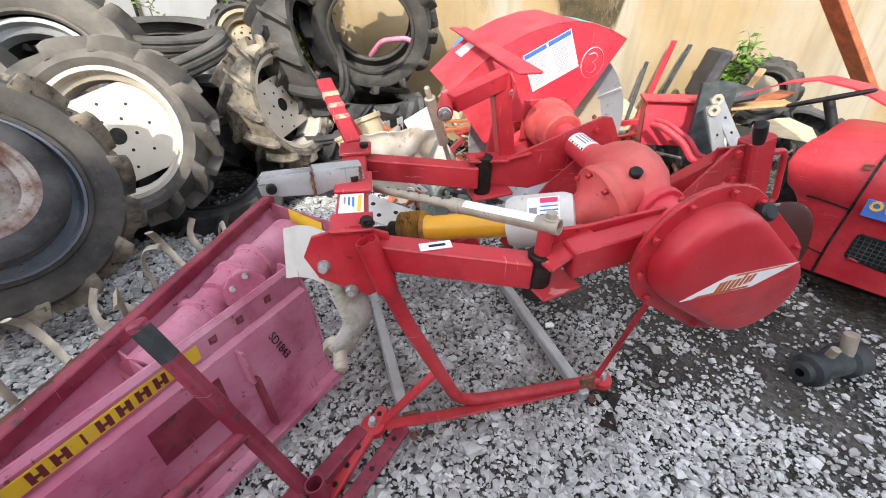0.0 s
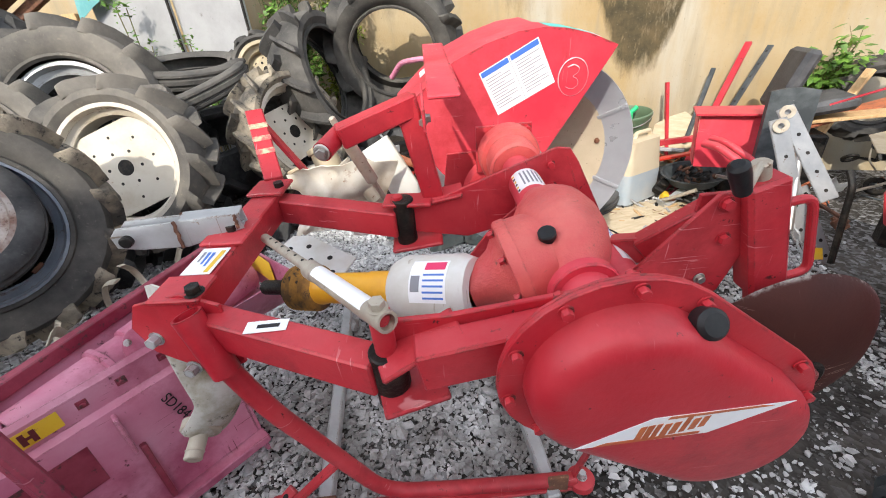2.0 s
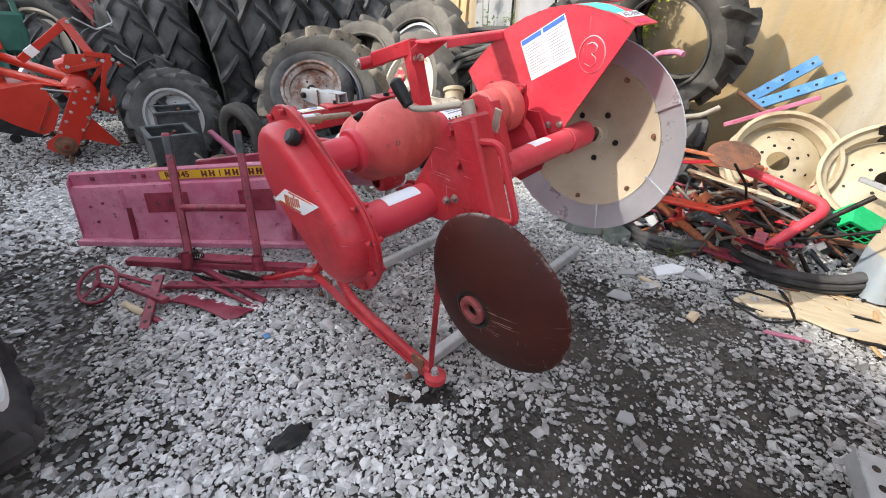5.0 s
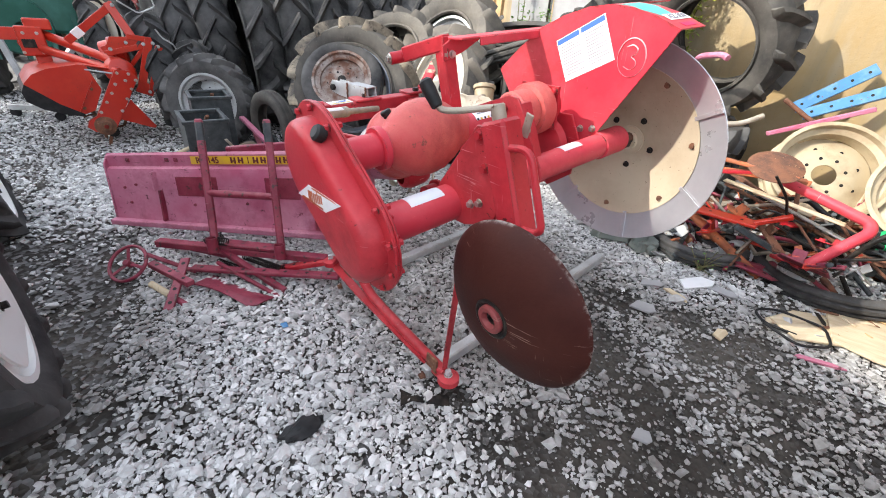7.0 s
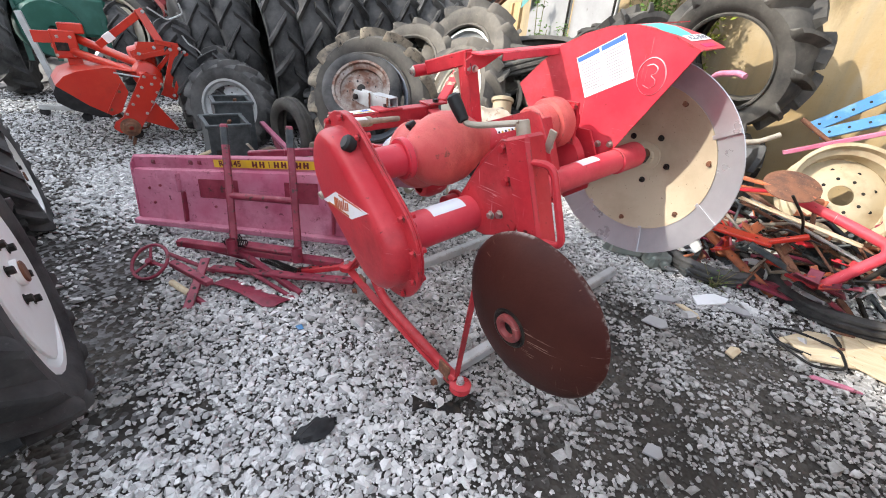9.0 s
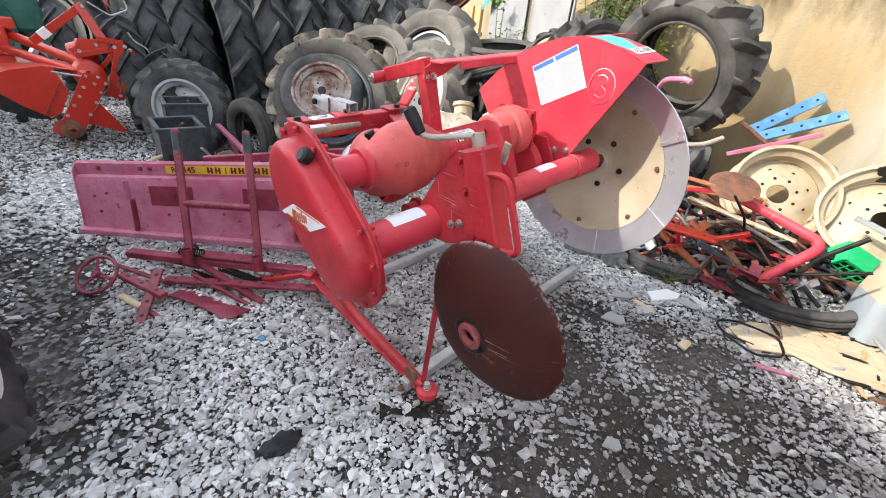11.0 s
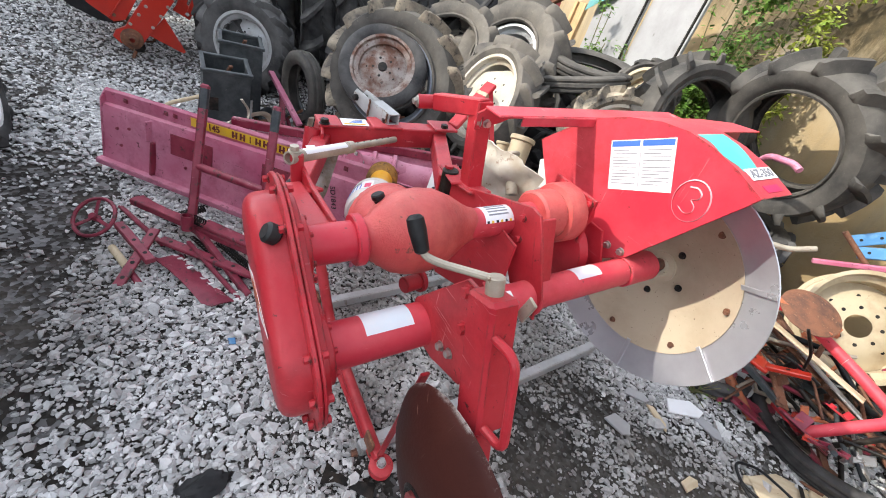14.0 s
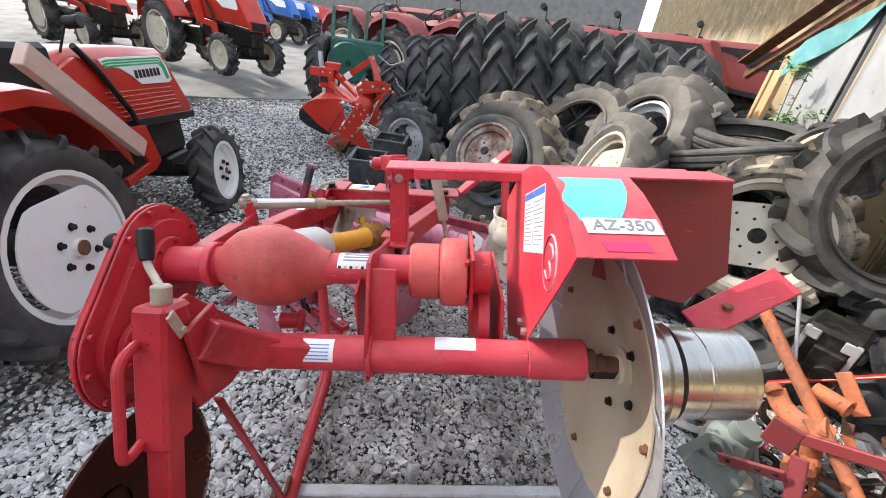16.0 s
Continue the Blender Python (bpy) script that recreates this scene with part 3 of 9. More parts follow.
def lugs(bm, R, rim, W, lug, n, m, skew=0.30, width=0.036, core=None, crown=0.10):
    """Slanted cleats, set alternately from the crown to either shoulder, whose square ends stand out over the wall."""
    Rb = R - lug
    h = W / 2
    drop = crown * W
    wall = Rb - rim
    new_vs = []
    for side in (-1, 1):
        for i in range(n):
            a0 = 2 * math.pi * (i + (0.5 if side > 0 else 0.0)) / n + random.uniform(-0.01, 0.01)
            worn = random.uniform(0.0, 0.10) * lug
            rows = []
            for ax, an, top, base, wd in ((-0.06, -0.05, R, Rb - 0.008, 0.95), (0.45, 0.40, R - drop * 0.25, Rb - drop * 0.3 - 0.008, 1.0),
                                          (0.88, 0.80, R - drop * 0.75, Rb - drop - 0.012, 1.15), (1.06, 0.95, R - drop - lug * 0.15, Rb - drop - wall * 0.10, 1.2),
                                          (1.09, 1.00, R - drop - lug * 0.75, Rb - drop - wall * 0.16, 1.1), (1.03, 1.03, rim + wall * 0.74, rim + wall * 0.68, 0.8)):
                c = a0 + an * skew
                hw, tw = width * wd / R / 2 * 1.95, width * wd / R / 2 * 0.72
                y = side * h * ax
                yb = side * h * min(ax, 0.95)
                row = []
                for da, rr, yy in ((-hw, base, yb), (-tw, top - worn, y), (tw, top - worn, y), (hw, base, yb)):
                    v = bm.verts.new((rr * math.cos(c + da), rr * math.sin(c + da), yy))
                    row.append(v)
                    new_vs.append(v)
                rows.append(row)
            for A, C in zip(rows, rows[1:]):
                for j in range(3):
                    bm.faces.new((A[j], A[j + 1], C[j + 1], C[j]))
            bm.faces.new(rows[0])
            bm.faces.new(list(reversed(rows[-1])))
            if core:
                k = round((a0 % (2 * math.pi)) / (2 * math.pi) * len(core)) % len(core)
                bm.faces.new((rows[0][0], rows[0][3], core[k]))
    bmesh.ops.transform(bm, matrix=m, verts=new_vs)


def ribbed(bm, R, rim, W, m, seg=48):
    """A narrow front tyre with ribs round the tread."""
    h = W / 2
    prof = [(rim, -h * 0.6), (rim + 0.02, -h * 0.85), (rim + (R - rim) * 0.5, -h), (R - 0.025, -h * 0.92), (R - 0.008, -h * 0.72),
            (R - 0.006, -h * 0.5), (R - 0.018, -h * 0.42), (R - 0.018, -h * 0.30), (R, -h * 0.18), (R, h * 0.18), (R - 0.018, h * 0.30), (R - 0.018, h * 0.42),
            (R - 0.006, h * 0.5), (R - 0.008, h * 0.72), (R - 0.025, h * 0.92), (rim + (R - rim) * 0.5, h), (rim + 0.02, h * 0.85), (rim, h * 0.6),
            (rim + 0.012, h * 0.5), (R - 0.05, h * 0.75), (R - 0.04, 0), (R - 0.05, -h * 0.75), (rim + 0.012, -h * 0.5)]
    lathe(bm, prof, m, seg, close=True)


def rim_ring(bm, r, W, m, seg=40):
    h = W / 2
    prof = [(r + 0.022, -h), (r + 0.022, -h + 0.006), (r, -h + 0.012), (r - 0.004, -h * 0.62), (r - 0.032, -h * 0.45), (r - 0.036, h * 0.45), (r - 0.004, h * 0.62),
            (r, h - 0.012), (r + 0.022, h - 0.006), (r + 0.022, h), (r - 0.004, h), (r - 0.010, h * 0.62), (r - 0.044, h * 0.42), (r - 0.044, -h * 0.42), (r - 0.010, -h * 0.62), (r - 0.004, -h)]
    lathe(bm, prof, m, seg, close=True)


def flatted(r, cut, n=40):
    """A round outline with two straight sides."""
    pts = []
    for i in range(n):
        a = 2 * math.pi * i / n
        x, y = r * math.cos(a), r * math.sin(a)
        pts.append((max(-cut, min(cut, x)), y))
    out = []
    for p in pts:
        if not out or math.hypot(p[0] - out[-1][0], p[1] - out[-1][1]) > 0.004:
            out.append(p)
    return out


def tyre(name, label, m, R, rim, W, n, lug, rubber, group="", skew=0.30, width=0.036, crown=0.10, tread=None):
    top = thing(name, label, "tyre", m, group)
    bm = B()
    core = carcass(bm, R, rim, W, lug, None, 48, crown)
    if tread:
        cleats = B()
        lugs(cleats, R, rim, W, lug, n, Matrix.Identity(4), skew, width, None, crown)
        part("tread", cleats, tread, top, "mud-dried tan tread cleats")
    else:
        lugs(bm, R, rim, W, lug, n, Matrix.Identity(4), skew, width, core, crown)
    part("casing", bm, rubber, top)
    for s in (1, -1):
        bm = B()
        h = s * W * 0.40
        lathe(bm, [(rim - 0.012, h - 0.012), (rim - 0.004, h + 0.012 * s), (rim + 0.012, h + 0.016 * s), (rim + 0.020, h), (rim + 0.006, h - 0.014)], None, 44, close=True)
        part("bead", bm, rubber, top)
    return top


def wheel(name, label, m, R, rim, W, n, lug, rubber, paint, group="", dish=0.03, flats=None, hub=0.05, studs=6, hole_ring=0.62, open_hub=True, rib=False, parent=None, plate_r=None, stud_paint=None):
    """A wheel lying along its own z axis: tyre, rim, centre plate with hub hole and bolts. The z end faces outwards."""
    top = thing(name, label, "wheel", m, group) if parent is None else None
    if parent is not None:
        top = new(name)
        top.parent = parent
        top.matrix_world = m
    bm = B()
    if rib:
        ribbed(bm, R, rim, W, None)
    else:
        core = carcass(bm, R, rim, W, lug, None)
        lugs(bm, R, rim, W, lug, n, Matrix.Identity(4), core=core)
    part("tyre", bm, rubber, top)
    bm = B()
    rim_ring(bm, rim, W * 0.80, None)
    part("rim", bm, paint, top)
    bm = B()
    pr = plate_r or rim - 0.04
    z = dish
    if flats:
        slab(bm, flatted(pr, flats), 0.008, Matrix.Translation((0, 0, z)))
    else:
        rings = lathe(bm, [(hub, z), (pr * 0.55, z), (pr * 0.66, z - 0.012), (pr * 0.9, z - 0.035), (pr, z - 0.035), (pr, z - 0.043), (pr * 0.88, z - 0.043), (pr * 0.62, z - 0.02), (pr * 0.5, z - 0.008), (hub, z - 0.008)], None, 36, close=True)
    plate = part("centre_plate", bm, paint, top)
    bm = B()
    for i in range(studs):
        a = 2 * math.pi * i / studs + 0.3
        q = Vector((math.cos(a) * hub * 2.1, math.sin(a) * hub * 2.1, z + (0.008 if flats else 0)))
        if stud_paint:
            bolt(bm, q, (0, 0, 1), 0.012, 0.022)
        else:
            cyl(bm, q, q + Vector((0, 0, 0.0012)), 0.010, seg=10, edge=0.0003)
    for i in range(8):
        a = 2 * math.pi * i / 8
        rr = pr * hole_ring
        if flats and abs(rr * math.cos(a)) > flats * 0.9:
            continue
        q = Vector((math.cos(a) * rr, math.sin(a) * rr, z + (0.008 if flats else -0.009)))
        cyl(bm, q, q + Vector((0, 0, 0.0015)), 0.009, seg=10, edge=0.0003)
    apart("bolt_hole", bm, stud_paint or GREASE, plate, "dark bolt holes" if not stud_paint else "")
    bm = B()
    if open_hub:
        cyl(bm, (0, 0, z + 0.001), (0, 0, z + 0.0095), hub * 0.98, seg=20, edge=0.0005)
        part("hub_hole", bm, GREASE, plate, "dark open hub")
    else:
        lathe(bm, [(hub, z), (hub, z + 0.05), (hub * 0.7, z + 0.06), (0.001, z + 0.062)], None, 18)
        part("hub", bm, stud_paint or STEEL, plate)
    return top


def facing(c, n, spin=0.0):
    """A pose with z along n."""
    return axes(c, n) @ Matrix.Rotation(radians(spin), 4, "Z")


# ---------- ground, wall, lean-to ----------
def ground_z(x, y):
    """The yard rises slightly towards the wall and along it."""
    xs = max(-16.0, min(4.0, x))
    return 0.012 - 0.045 * (xs - 0.8) + 0.028 * (max(0.0, min(5.5, y)) - 1.2) + 0.006 * math.sin(1.7 * x + 0.4) * math.cos(1.3 * y)


bm = B()
edges_x = [-90, -50, -28, -16] + [-10 + 0.4 * i for i in range(46)] + [10, 18, 40, 90]
edges_y = [-90, -50, -28, -16] + [-9 + 0.4 * i for i in range(42)] + [9, 14, 30, 90]
vs = [[bm.verts.new((x, y, ground_z(x, y) - 0.006)) for x in edges_x] for y in edges_y]
for A, C in zip(vs, vs[1:]):
    for i in range(len(A) - 1):
        bm.faces.new((A[i], A[i + 1], C[i + 1], C[i]))
ground = single("ground", bm, GROUND, "dark trodden earth with scattered grit", "ground", kind="structure", smooth=60)

WALL_Y = 4.95
bm = B()
box(bm, (-3.5, WALL_Y + 0.11, 2.0), (27.0, 0.22, 4.4), None, 0.01)
wall_north = single("wall_north", bm, WALL, "ochre-stained rendered concrete wall with dark moss runs", "wall", kind="structure")

# unseen open shed added behind the camera, whose roof shades the yard
bm = B()
for i in range(81):
    x = -7.0 + 0.22 * i
    box(bm, (x, -13.5, 9.05 + 0.02 * (i % 2)), (0.225, 8.2, 0.02), None, 0)
roof = single("ceiling_shade_roof", bm, ROOF, "unseen corrugated roof added to shade the yard", "roof", kind="structure")
for x in (-6.8, -1.2, 4.5, 10.4):
    bm = B()
    cyl(bm, (x, -17.2, -0.05), (x, -17.2, 9.05), 0.09, seg=12)
    single("trim_post", bm, GALV, "round steel post added under the unseen shade roof", "post", kind="structure")

# unseen walls, added behind it and beyond the bonnet to block low sky light
bm = B()
for i in range(81):
    box(bm, (-7.0 + 0.22 * i, -17.45 + 0.03 * (i % 2), 4.45), (0.225, 0.03, 9.1), None, 0)
wall_south_unseen = single("wall_south_unseen", bm, ROOF, "unseen corrugated wall added to block southern sky light", "wall", kind="structure")
bm = B()
for i in range(92):
    box(bm, (11.2 + 0.03 * (i % 2), -17.2 + 0.245 * i, 1.35), (0.03, 0.25, 2.9), None, 0)
wall_east_unseen = single("wall_east_unseen", bm, ROOF, "unseen corrugated wall added to block eastern sky light", "wall", kind="structure")

# shed wall at the far end of the yard
bm = B()
for i in range(150):
    box(bm, (-27.0 + 0.03 * (i % 2), -30.0 + 0.24 * i, 3.2), (0.03, 0.245, 6.4), None, 0)
wall_west = single("wall_west", bm, ROOF, "corrugated grey metal wall of a far shed", "wall", kind="structure")

# lean-to of grey cement sheet, with a timber frame and a tarpaulin
shed = thing("lean_to", "lean-to of grey cement sheets with timber posts and teal tarpaulin", "shed", pose(-2.7, 4.1, 0))
for x0, x1, y0 in ((-0.78, 0.06, 0.0), (0.072, 0.78, 0.035)):
    bm = B()
    slab(bm, [(x0, 0.0), (x1, 0.0), (x1, 2.42 + 0.36 * x1), (x0, 2.42 + 0.36 * x0)], 0.03, Matrix(((1, 0, 0, 0), (0, 0, 1, y0), (0, 1, 0, 0), (0, 0, 0, 1))), 0.004)
    part("cement_sheet", bm, GREY_SHEET, shed)
for x, w in ((-1.08, 0.16), (-1.25, 0.07)):
    bm = B()
    beam(bm, (x, -0.06, 0.0), (x + 0.06, -0.03, 1.92), w, 0.05, up=(0, 1, 0))
    part("timber_post", bm, WOOD, shed, "orange-brown timber post")
for x in (0.062, 0.80):
    bm = B()
    beam(bm, (x, -0.02, 0.0), (x, -0.02, 2.6), 0.022, 0.02, up=(0, 1, 0))
    part("cover_strip", bm, GREASE, shed)
bm = B()
beam(bm, (-1.85, -0.02, 1.86), (1.2, -0.04, 2.98), 0.06, 0.09)
part("rafter", bm, RUST, shed)
bm = B()
beam(bm, (-1.80, -0.12, 1.98), (1.2, -0.14, 3.08), 0.14, 0.025)
part("roof_edge", bm, RUST, shed)
bm = B()
rows = [[(-0.85 + 0.5 * g, -0.06 - 0.05 * math.sin(3 * g + f), 2.10 + 0.18 * g - 0.26 * f * (1 - 0.3 * g)) for g in (0, 0.4, 0.8, 1.2, 1.6, 2.0)] for f in (0, 0.5, 1.0)]
skin(bm, rows, 0.004)
part("tarpaulin", bm, TARP, shed, "teal tarpaulin")


# ---------- the red ridge-forming implement ----------
# Its own frame: y runs along the main tube from the chain case to the drum, z up, x towards the open yard.
MM = Matrix.Translation((0.862, 0.976, 0.880)) @ Euler((radians(6.13), 0, radians(13.98))).to_matrix().to_4x4()
INV = MM.inverted()


def W(x, y, z):
    """A place in the yard, in the machine's frame."""
    return INV @ Vector((x, y, z))


def across(u):
    """A plane square to the main tube at u: plate outlines are (x, z) there, thickness towards +y."""
    m = Matrix(((1, 0, 0), (0, 0, 1), (0, 1, 0))).to_4x4()
    m.translation = Vector((0, u, 0))
    return m


def bolts(name, spots, material, parent, r=0.009, h=0.010):
    """Hexagon bolts, one object each on one mesh."""
    bm = B()
    bolt(bm, (0, 0, 0), (0, 0, 1), r, h)
    first = part(name, bm, material, parent)
    for i, (p, d) in enumerate(spots):
        ob = first if i == 0 else bpy.data.objects.new(name, first.data)
        if i:
            scene.collection.objects.link(ob)
            ob.parent = parent
        ob.matrix_basis = axes(p, d)


def sticker(name, outline, u, material, parent, label="", facing_in=-1):
    bm = B()
    slab(bm, outline, 0.0012, across(u), 0)
    return part(name, bm, material, parent, label, 0)


machine = thing("ridge_forming_implement", "red ridge-forming farm implement with chain case, gearbox and big dished drum", "farm implement", MM)

# main lower tube
bm = B()
cyl(bm, (0, 0.005, 0), (0, 0.30, 0), 0.056, seg=28)
cyl(bm, (0, 0.30, 0), (0, 1.14, 0), 0.047, seg=28)
cyl(bm, (0, 1.02, 0), (0, 1.17, 0), 0.054, seg=28)
lower_tube = part("main_tube", bm, RED_SUN, machine)
bm = B()
cyl(bm, (0, 0.0, 0), (0, 0.018, 0), 0.082, seg=28)
for i in range(8):
    a = 2 * math.pi * i / 8
    bolt(bm, (0.070 * math.cos(a), 0.018, 0.070 * math.sin(a)), (0, 1, 0), 0.007)
part("tube_flange", bm, RED, lower_tube)
bm = B()
cyl(bm, (0, 0.605, 0), (0, 0.618, 0), 0.060, seg=28)
part("collar", bm, RED_SUN, lower_tube)


def wrap_sticker(name, u0, u1, r, a0, a1, material, parent, axis=(0.0, 0.0), label=""):
    """A label bent round a tube."""
    bm = B()
    rows = []
    for u in (u0, u1):
        rows.append([(axis[0] + r * math.cos(radians(a0 + (a1 - a0) * i / 8)), u, axis[1] + r * math.sin(radians(a0 + (a1 - a0) * i / 8))) for i in range(9)])
    skin(bm, rows, 0.0006)
    return part(name, bm, material, parent, label)


wrap_sticker("label_sticker", 0.097, 0.215, 0.0568, 55, 140, PAPER_BLUE, lower_tube, label="faded blue-white label")
wrap_sticker("warning_sticker", 0.350, 0.432, 0.0477, 10, 85, PAPER, lower_tube, label="white warning label")
wrap_sticker("warning_sticker", 0.440, 0.522, 0.0477, 10, 85, PAPER, lower_tube, label="white warning label")
for k in range(5):
    wrap_sticker("print_line", 0.358, 0.424, 0.0481, 18 + k * 11, 21 + k * 11, INK_GREY, lower_tube)
    wrap_sticker("print_line", 0.448, 0.510, 0.0481, 18 + k * 11, 21 + k * 11, INK_BLUE, lower_tube)
wrap_sticker("label_sticker", 0.780, 0.886, 0.0478, 60, 135, PAPER_BLUE, lower_tube, label="faded white label")
bm = B()
cyl(bm, (0, 1.14, 0), (0, 1.20, 0), 0.030, seg=20)
cyl(bm, (0, 1.19, -0.01), (0, 1.285, -0.02), 0.024, seg=20)
part("drive_shaft", bm, RUST, machine)

# upper tube and gearbox
UX, UZ = -0.185, 0.150
bm = B()
cyl(bm, (UX, 0.0, UZ), (UX, 0.16, UZ), 0.050, seg=26)
cyl(bm, (UX, 0.125, UZ), (UX, 0.150, UZ), 0.066, seg=26)
cyl(bm, (UX, 0.42, UZ), (UX, 0.76, UZ), 0.045, seg=26)
upper_tube = apart("cross_tube", bm, RED_SUN, machine)
bm = B()
cyl(bm, (UX, 0.0, UZ), (UX, 0.016, UZ), 0.078, seg=26)
for i in range(6):
    a = 2 * math.pi * i / 6
    bolt(bm, (UX + 0.066 * math.cos(a), 0.016, UZ + 0.066 * math.sin(a)), (0, 1, 0), 0.007)
part("tube_flange", bm, RED, upper_tube)
bm = B()
prof = [(0.045, 0.700), (0.072, 0.702), (0.080, 0.710), (0.080, 0.782), (0.077, 0.786), (0.094, 0.792), (0.098, 0.800), (0.098, 0.852), (0.093, 0.860), (0.070, 0.862), (0.004, 0.864)]
lathe(bm, [(r, h) for r, h in prof], axes((UX, 0, UZ), (0, 1, 0)), 30)
housing = part("bearing_housing", bm, RED_CAST, upper_tube)
bm = B()
slab(bm, [(UX - 0.10, UZ - 0.075), (UX + 0.085, UZ - 0.075), (UX + 0.085, UZ + 0.085), (UX - 0.10, UZ + 0.085)], 0.012, across(0.868))
cyl(bm, (UX, 0.86, UZ), (UX, 0.93, UZ), 0.062, seg=24)
part("housing_plate", bm, RED, housing)
bolts("housing_bolt", [((UX + x, 0.867, UZ + z), (0, -1, 0)) for x, z in ((0.068, 0.068), (0.068, -0.058))], RED, housing, 0.011, 0.014)
bm = B()
prof = [(0.052, 0.13), (0.056, 0.16), (0.060, 0.17), (0.078, 0.185), (0.104, 0.22), (0.118, 0.26), (0.122, 0.30), (0.116, 0.345), (0.096, 0.39), (0.070, 0.43), (0.054, 0.46), (0.050, 0.475)]
lathe(bm, prof, axes((UX, 0, UZ), (0, 1, 0)), 34)
bmesh.ops.transform(bm, matrix=Matrix.Translation((UX, 0, 0)) @ Matrix.Diagonal((0.83, 1, 1, 1)) @ Matrix.Translation((-UX, 0, 0)), verts=bm.verts)
gearbox = part("gearbox", bm, RED_CAST, machine)
# input neck towards the hitch
NECK0, NECK1 = Vector((UX - 0.03, 0.262, UZ - 0.012)), Vector((UX - 0.20, 0.250, UZ - 0.070))
bm = B()
nd = (NECK1 - NECK0)
lathe(bm, [(0.02, -0.045), (0.07, -0.04), (0.095, -0.025), (0.105, 0.0), (0.110, 0.03), (0.112, 0.055), (0.116, 0.06), (0.116, 0.078), (0.112, 0.084), (0.098, 0.088), (0.066, 0.115), (0.050, 0.150), (0.046, nd.length)], axes(NECK0, nd), 30)
neck = part("input_neck", bm, RED_CAST, gearbox)
mneck = axes(NECK0, nd)
bolts("neck_bolt", [(mneck @ Vector((0.100 * math.cos(a), 0.100 * math.sin(a), 0.087)), nd) for a in (2 * math.pi * i / 8 + 0.2 for i in range(8))], RED, gearbox, 0.008, 0.014)
bm = B()
cap_at = W(0.585, 1.093, 1.133)
cdir = Vector((-0.25, -0.3, 0.9)).normalized()
cyl(bm, cap_at - cdir * 0.03, cap_at - cdir * 0.002, 0.014, seg=16)
cyl(bm, cap_at - cdir * 0.006, cap_at + cdir * 0.010, 0.0175, seg=16)
part("filler_cap", bm, BLACK_PL, gearbox, "black rubber filler cap")
wrap_sticker("warning_sticker", 0.50, 0.60, 0.0456, 30, 150, PAPER, upper_tube, (UX, UZ), "white label with hazard stripes")
for k in range(6):
    for a in (33, 143):
        wrap_sticker("hazard_stripe", 0.503 + k * 0.016, 0.511 + k * 0.016, 0.0461, a - 3, a + 6, INK_YELLOW if k % 2 else BLACK_PL, upper_tube, (UX, UZ))
for k in range(5):
    wrap_sticker("print_line", 0.515, 0.585, 0.0461, 58 + 14 * k, 64 + 14 * k, INK_GREY, upper_tube, (UX, UZ))

# chain case
C1, C2 = (-0.202, 0.137), (-0.012, -0.002)
R1, R2 = 0.179, 0.172
bm = B()
slab(bm, hull2(C1, R1, C2, R2), 0.010, across(-0.040))
slab(bm, hull2(C1, R1 - 0.004, C2, R2 - 0.004), 0.008, across(-0.028))
flange = part("chain_case", bm, RED, machine)
bm = B()
rows = []
for d, u in ((0.040, -0.040), (0.042, -0.074), (0.046, -0.086), (0.054, -0.095), (0.066, -0.101), (0.080, -0.103)):
    o = hull2(C1, R1 - d, C2, R2 - d, 18)
    rows.append([bm.verts.new((x, u, z)) for x, z in o])
for A, C in zip(rows, rows[1:]):
    for i in range(len(A)):
        j = (i + 1) % len(A)
        bm.faces.new((A[i], A[j], C[j], C[i]))
bm.faces.new(rows[-1])
cover = part("case_cover", bm, RED, flange, "red pressed steel cover", 50)
bm = B()
slab(bm, hull2(C1, R1 - 0.045, C2, R2 - 0.045), 0.026, across(-0.028))
part("case_back", bm, RED, flange)
ring = hull2(C1, R1 - 0.016, C2, R2 - 0.016, 26)
run = 0.0
spots = []
last = ring[-1]
for p in ring:
    run += math.hypot(p[0] - last[0], p[1] - last[1])
    last = p
    if run > 0.088:
        run = 0.0
        spots.append(((p[0], -0.041, p[1]), (0, -1, 0)))
        spots.append(((p[0], -0.020, p[1]), (0, 1, 0)))
bolts("case_bolt", spots, RED, flange, 0.0085, 0.013)
bm = B()
plug = W(0.780, 0.852, 1.127)
cyl(bm, plug + Vector((0, 0.02, -0.012)), plug + Vector((0, -0.006, 0.006)), 0.0215, seg=20, edge=0.006)
part("rubber_plug", bm, BLACK_PL, cover, "black rubber plug")
# logo: a pale slanting lozenge with brown bars
NL, NR = Vector((-0.276, 0.048)), Vector((0.037, 0.118))
along = (NR - NL).normalized()
upv = Vector((-along.y, along.x))


def logo(pts, lift, material, name, parent=None):
    bm = B()
    o = [tuple(NL + along * a + upv * b) for a, b in pts]
    slab(bm, o, 0.0008, across(-0.1038 - lift), 0)
    part(name, bm, material, parent or cover, "", 0)


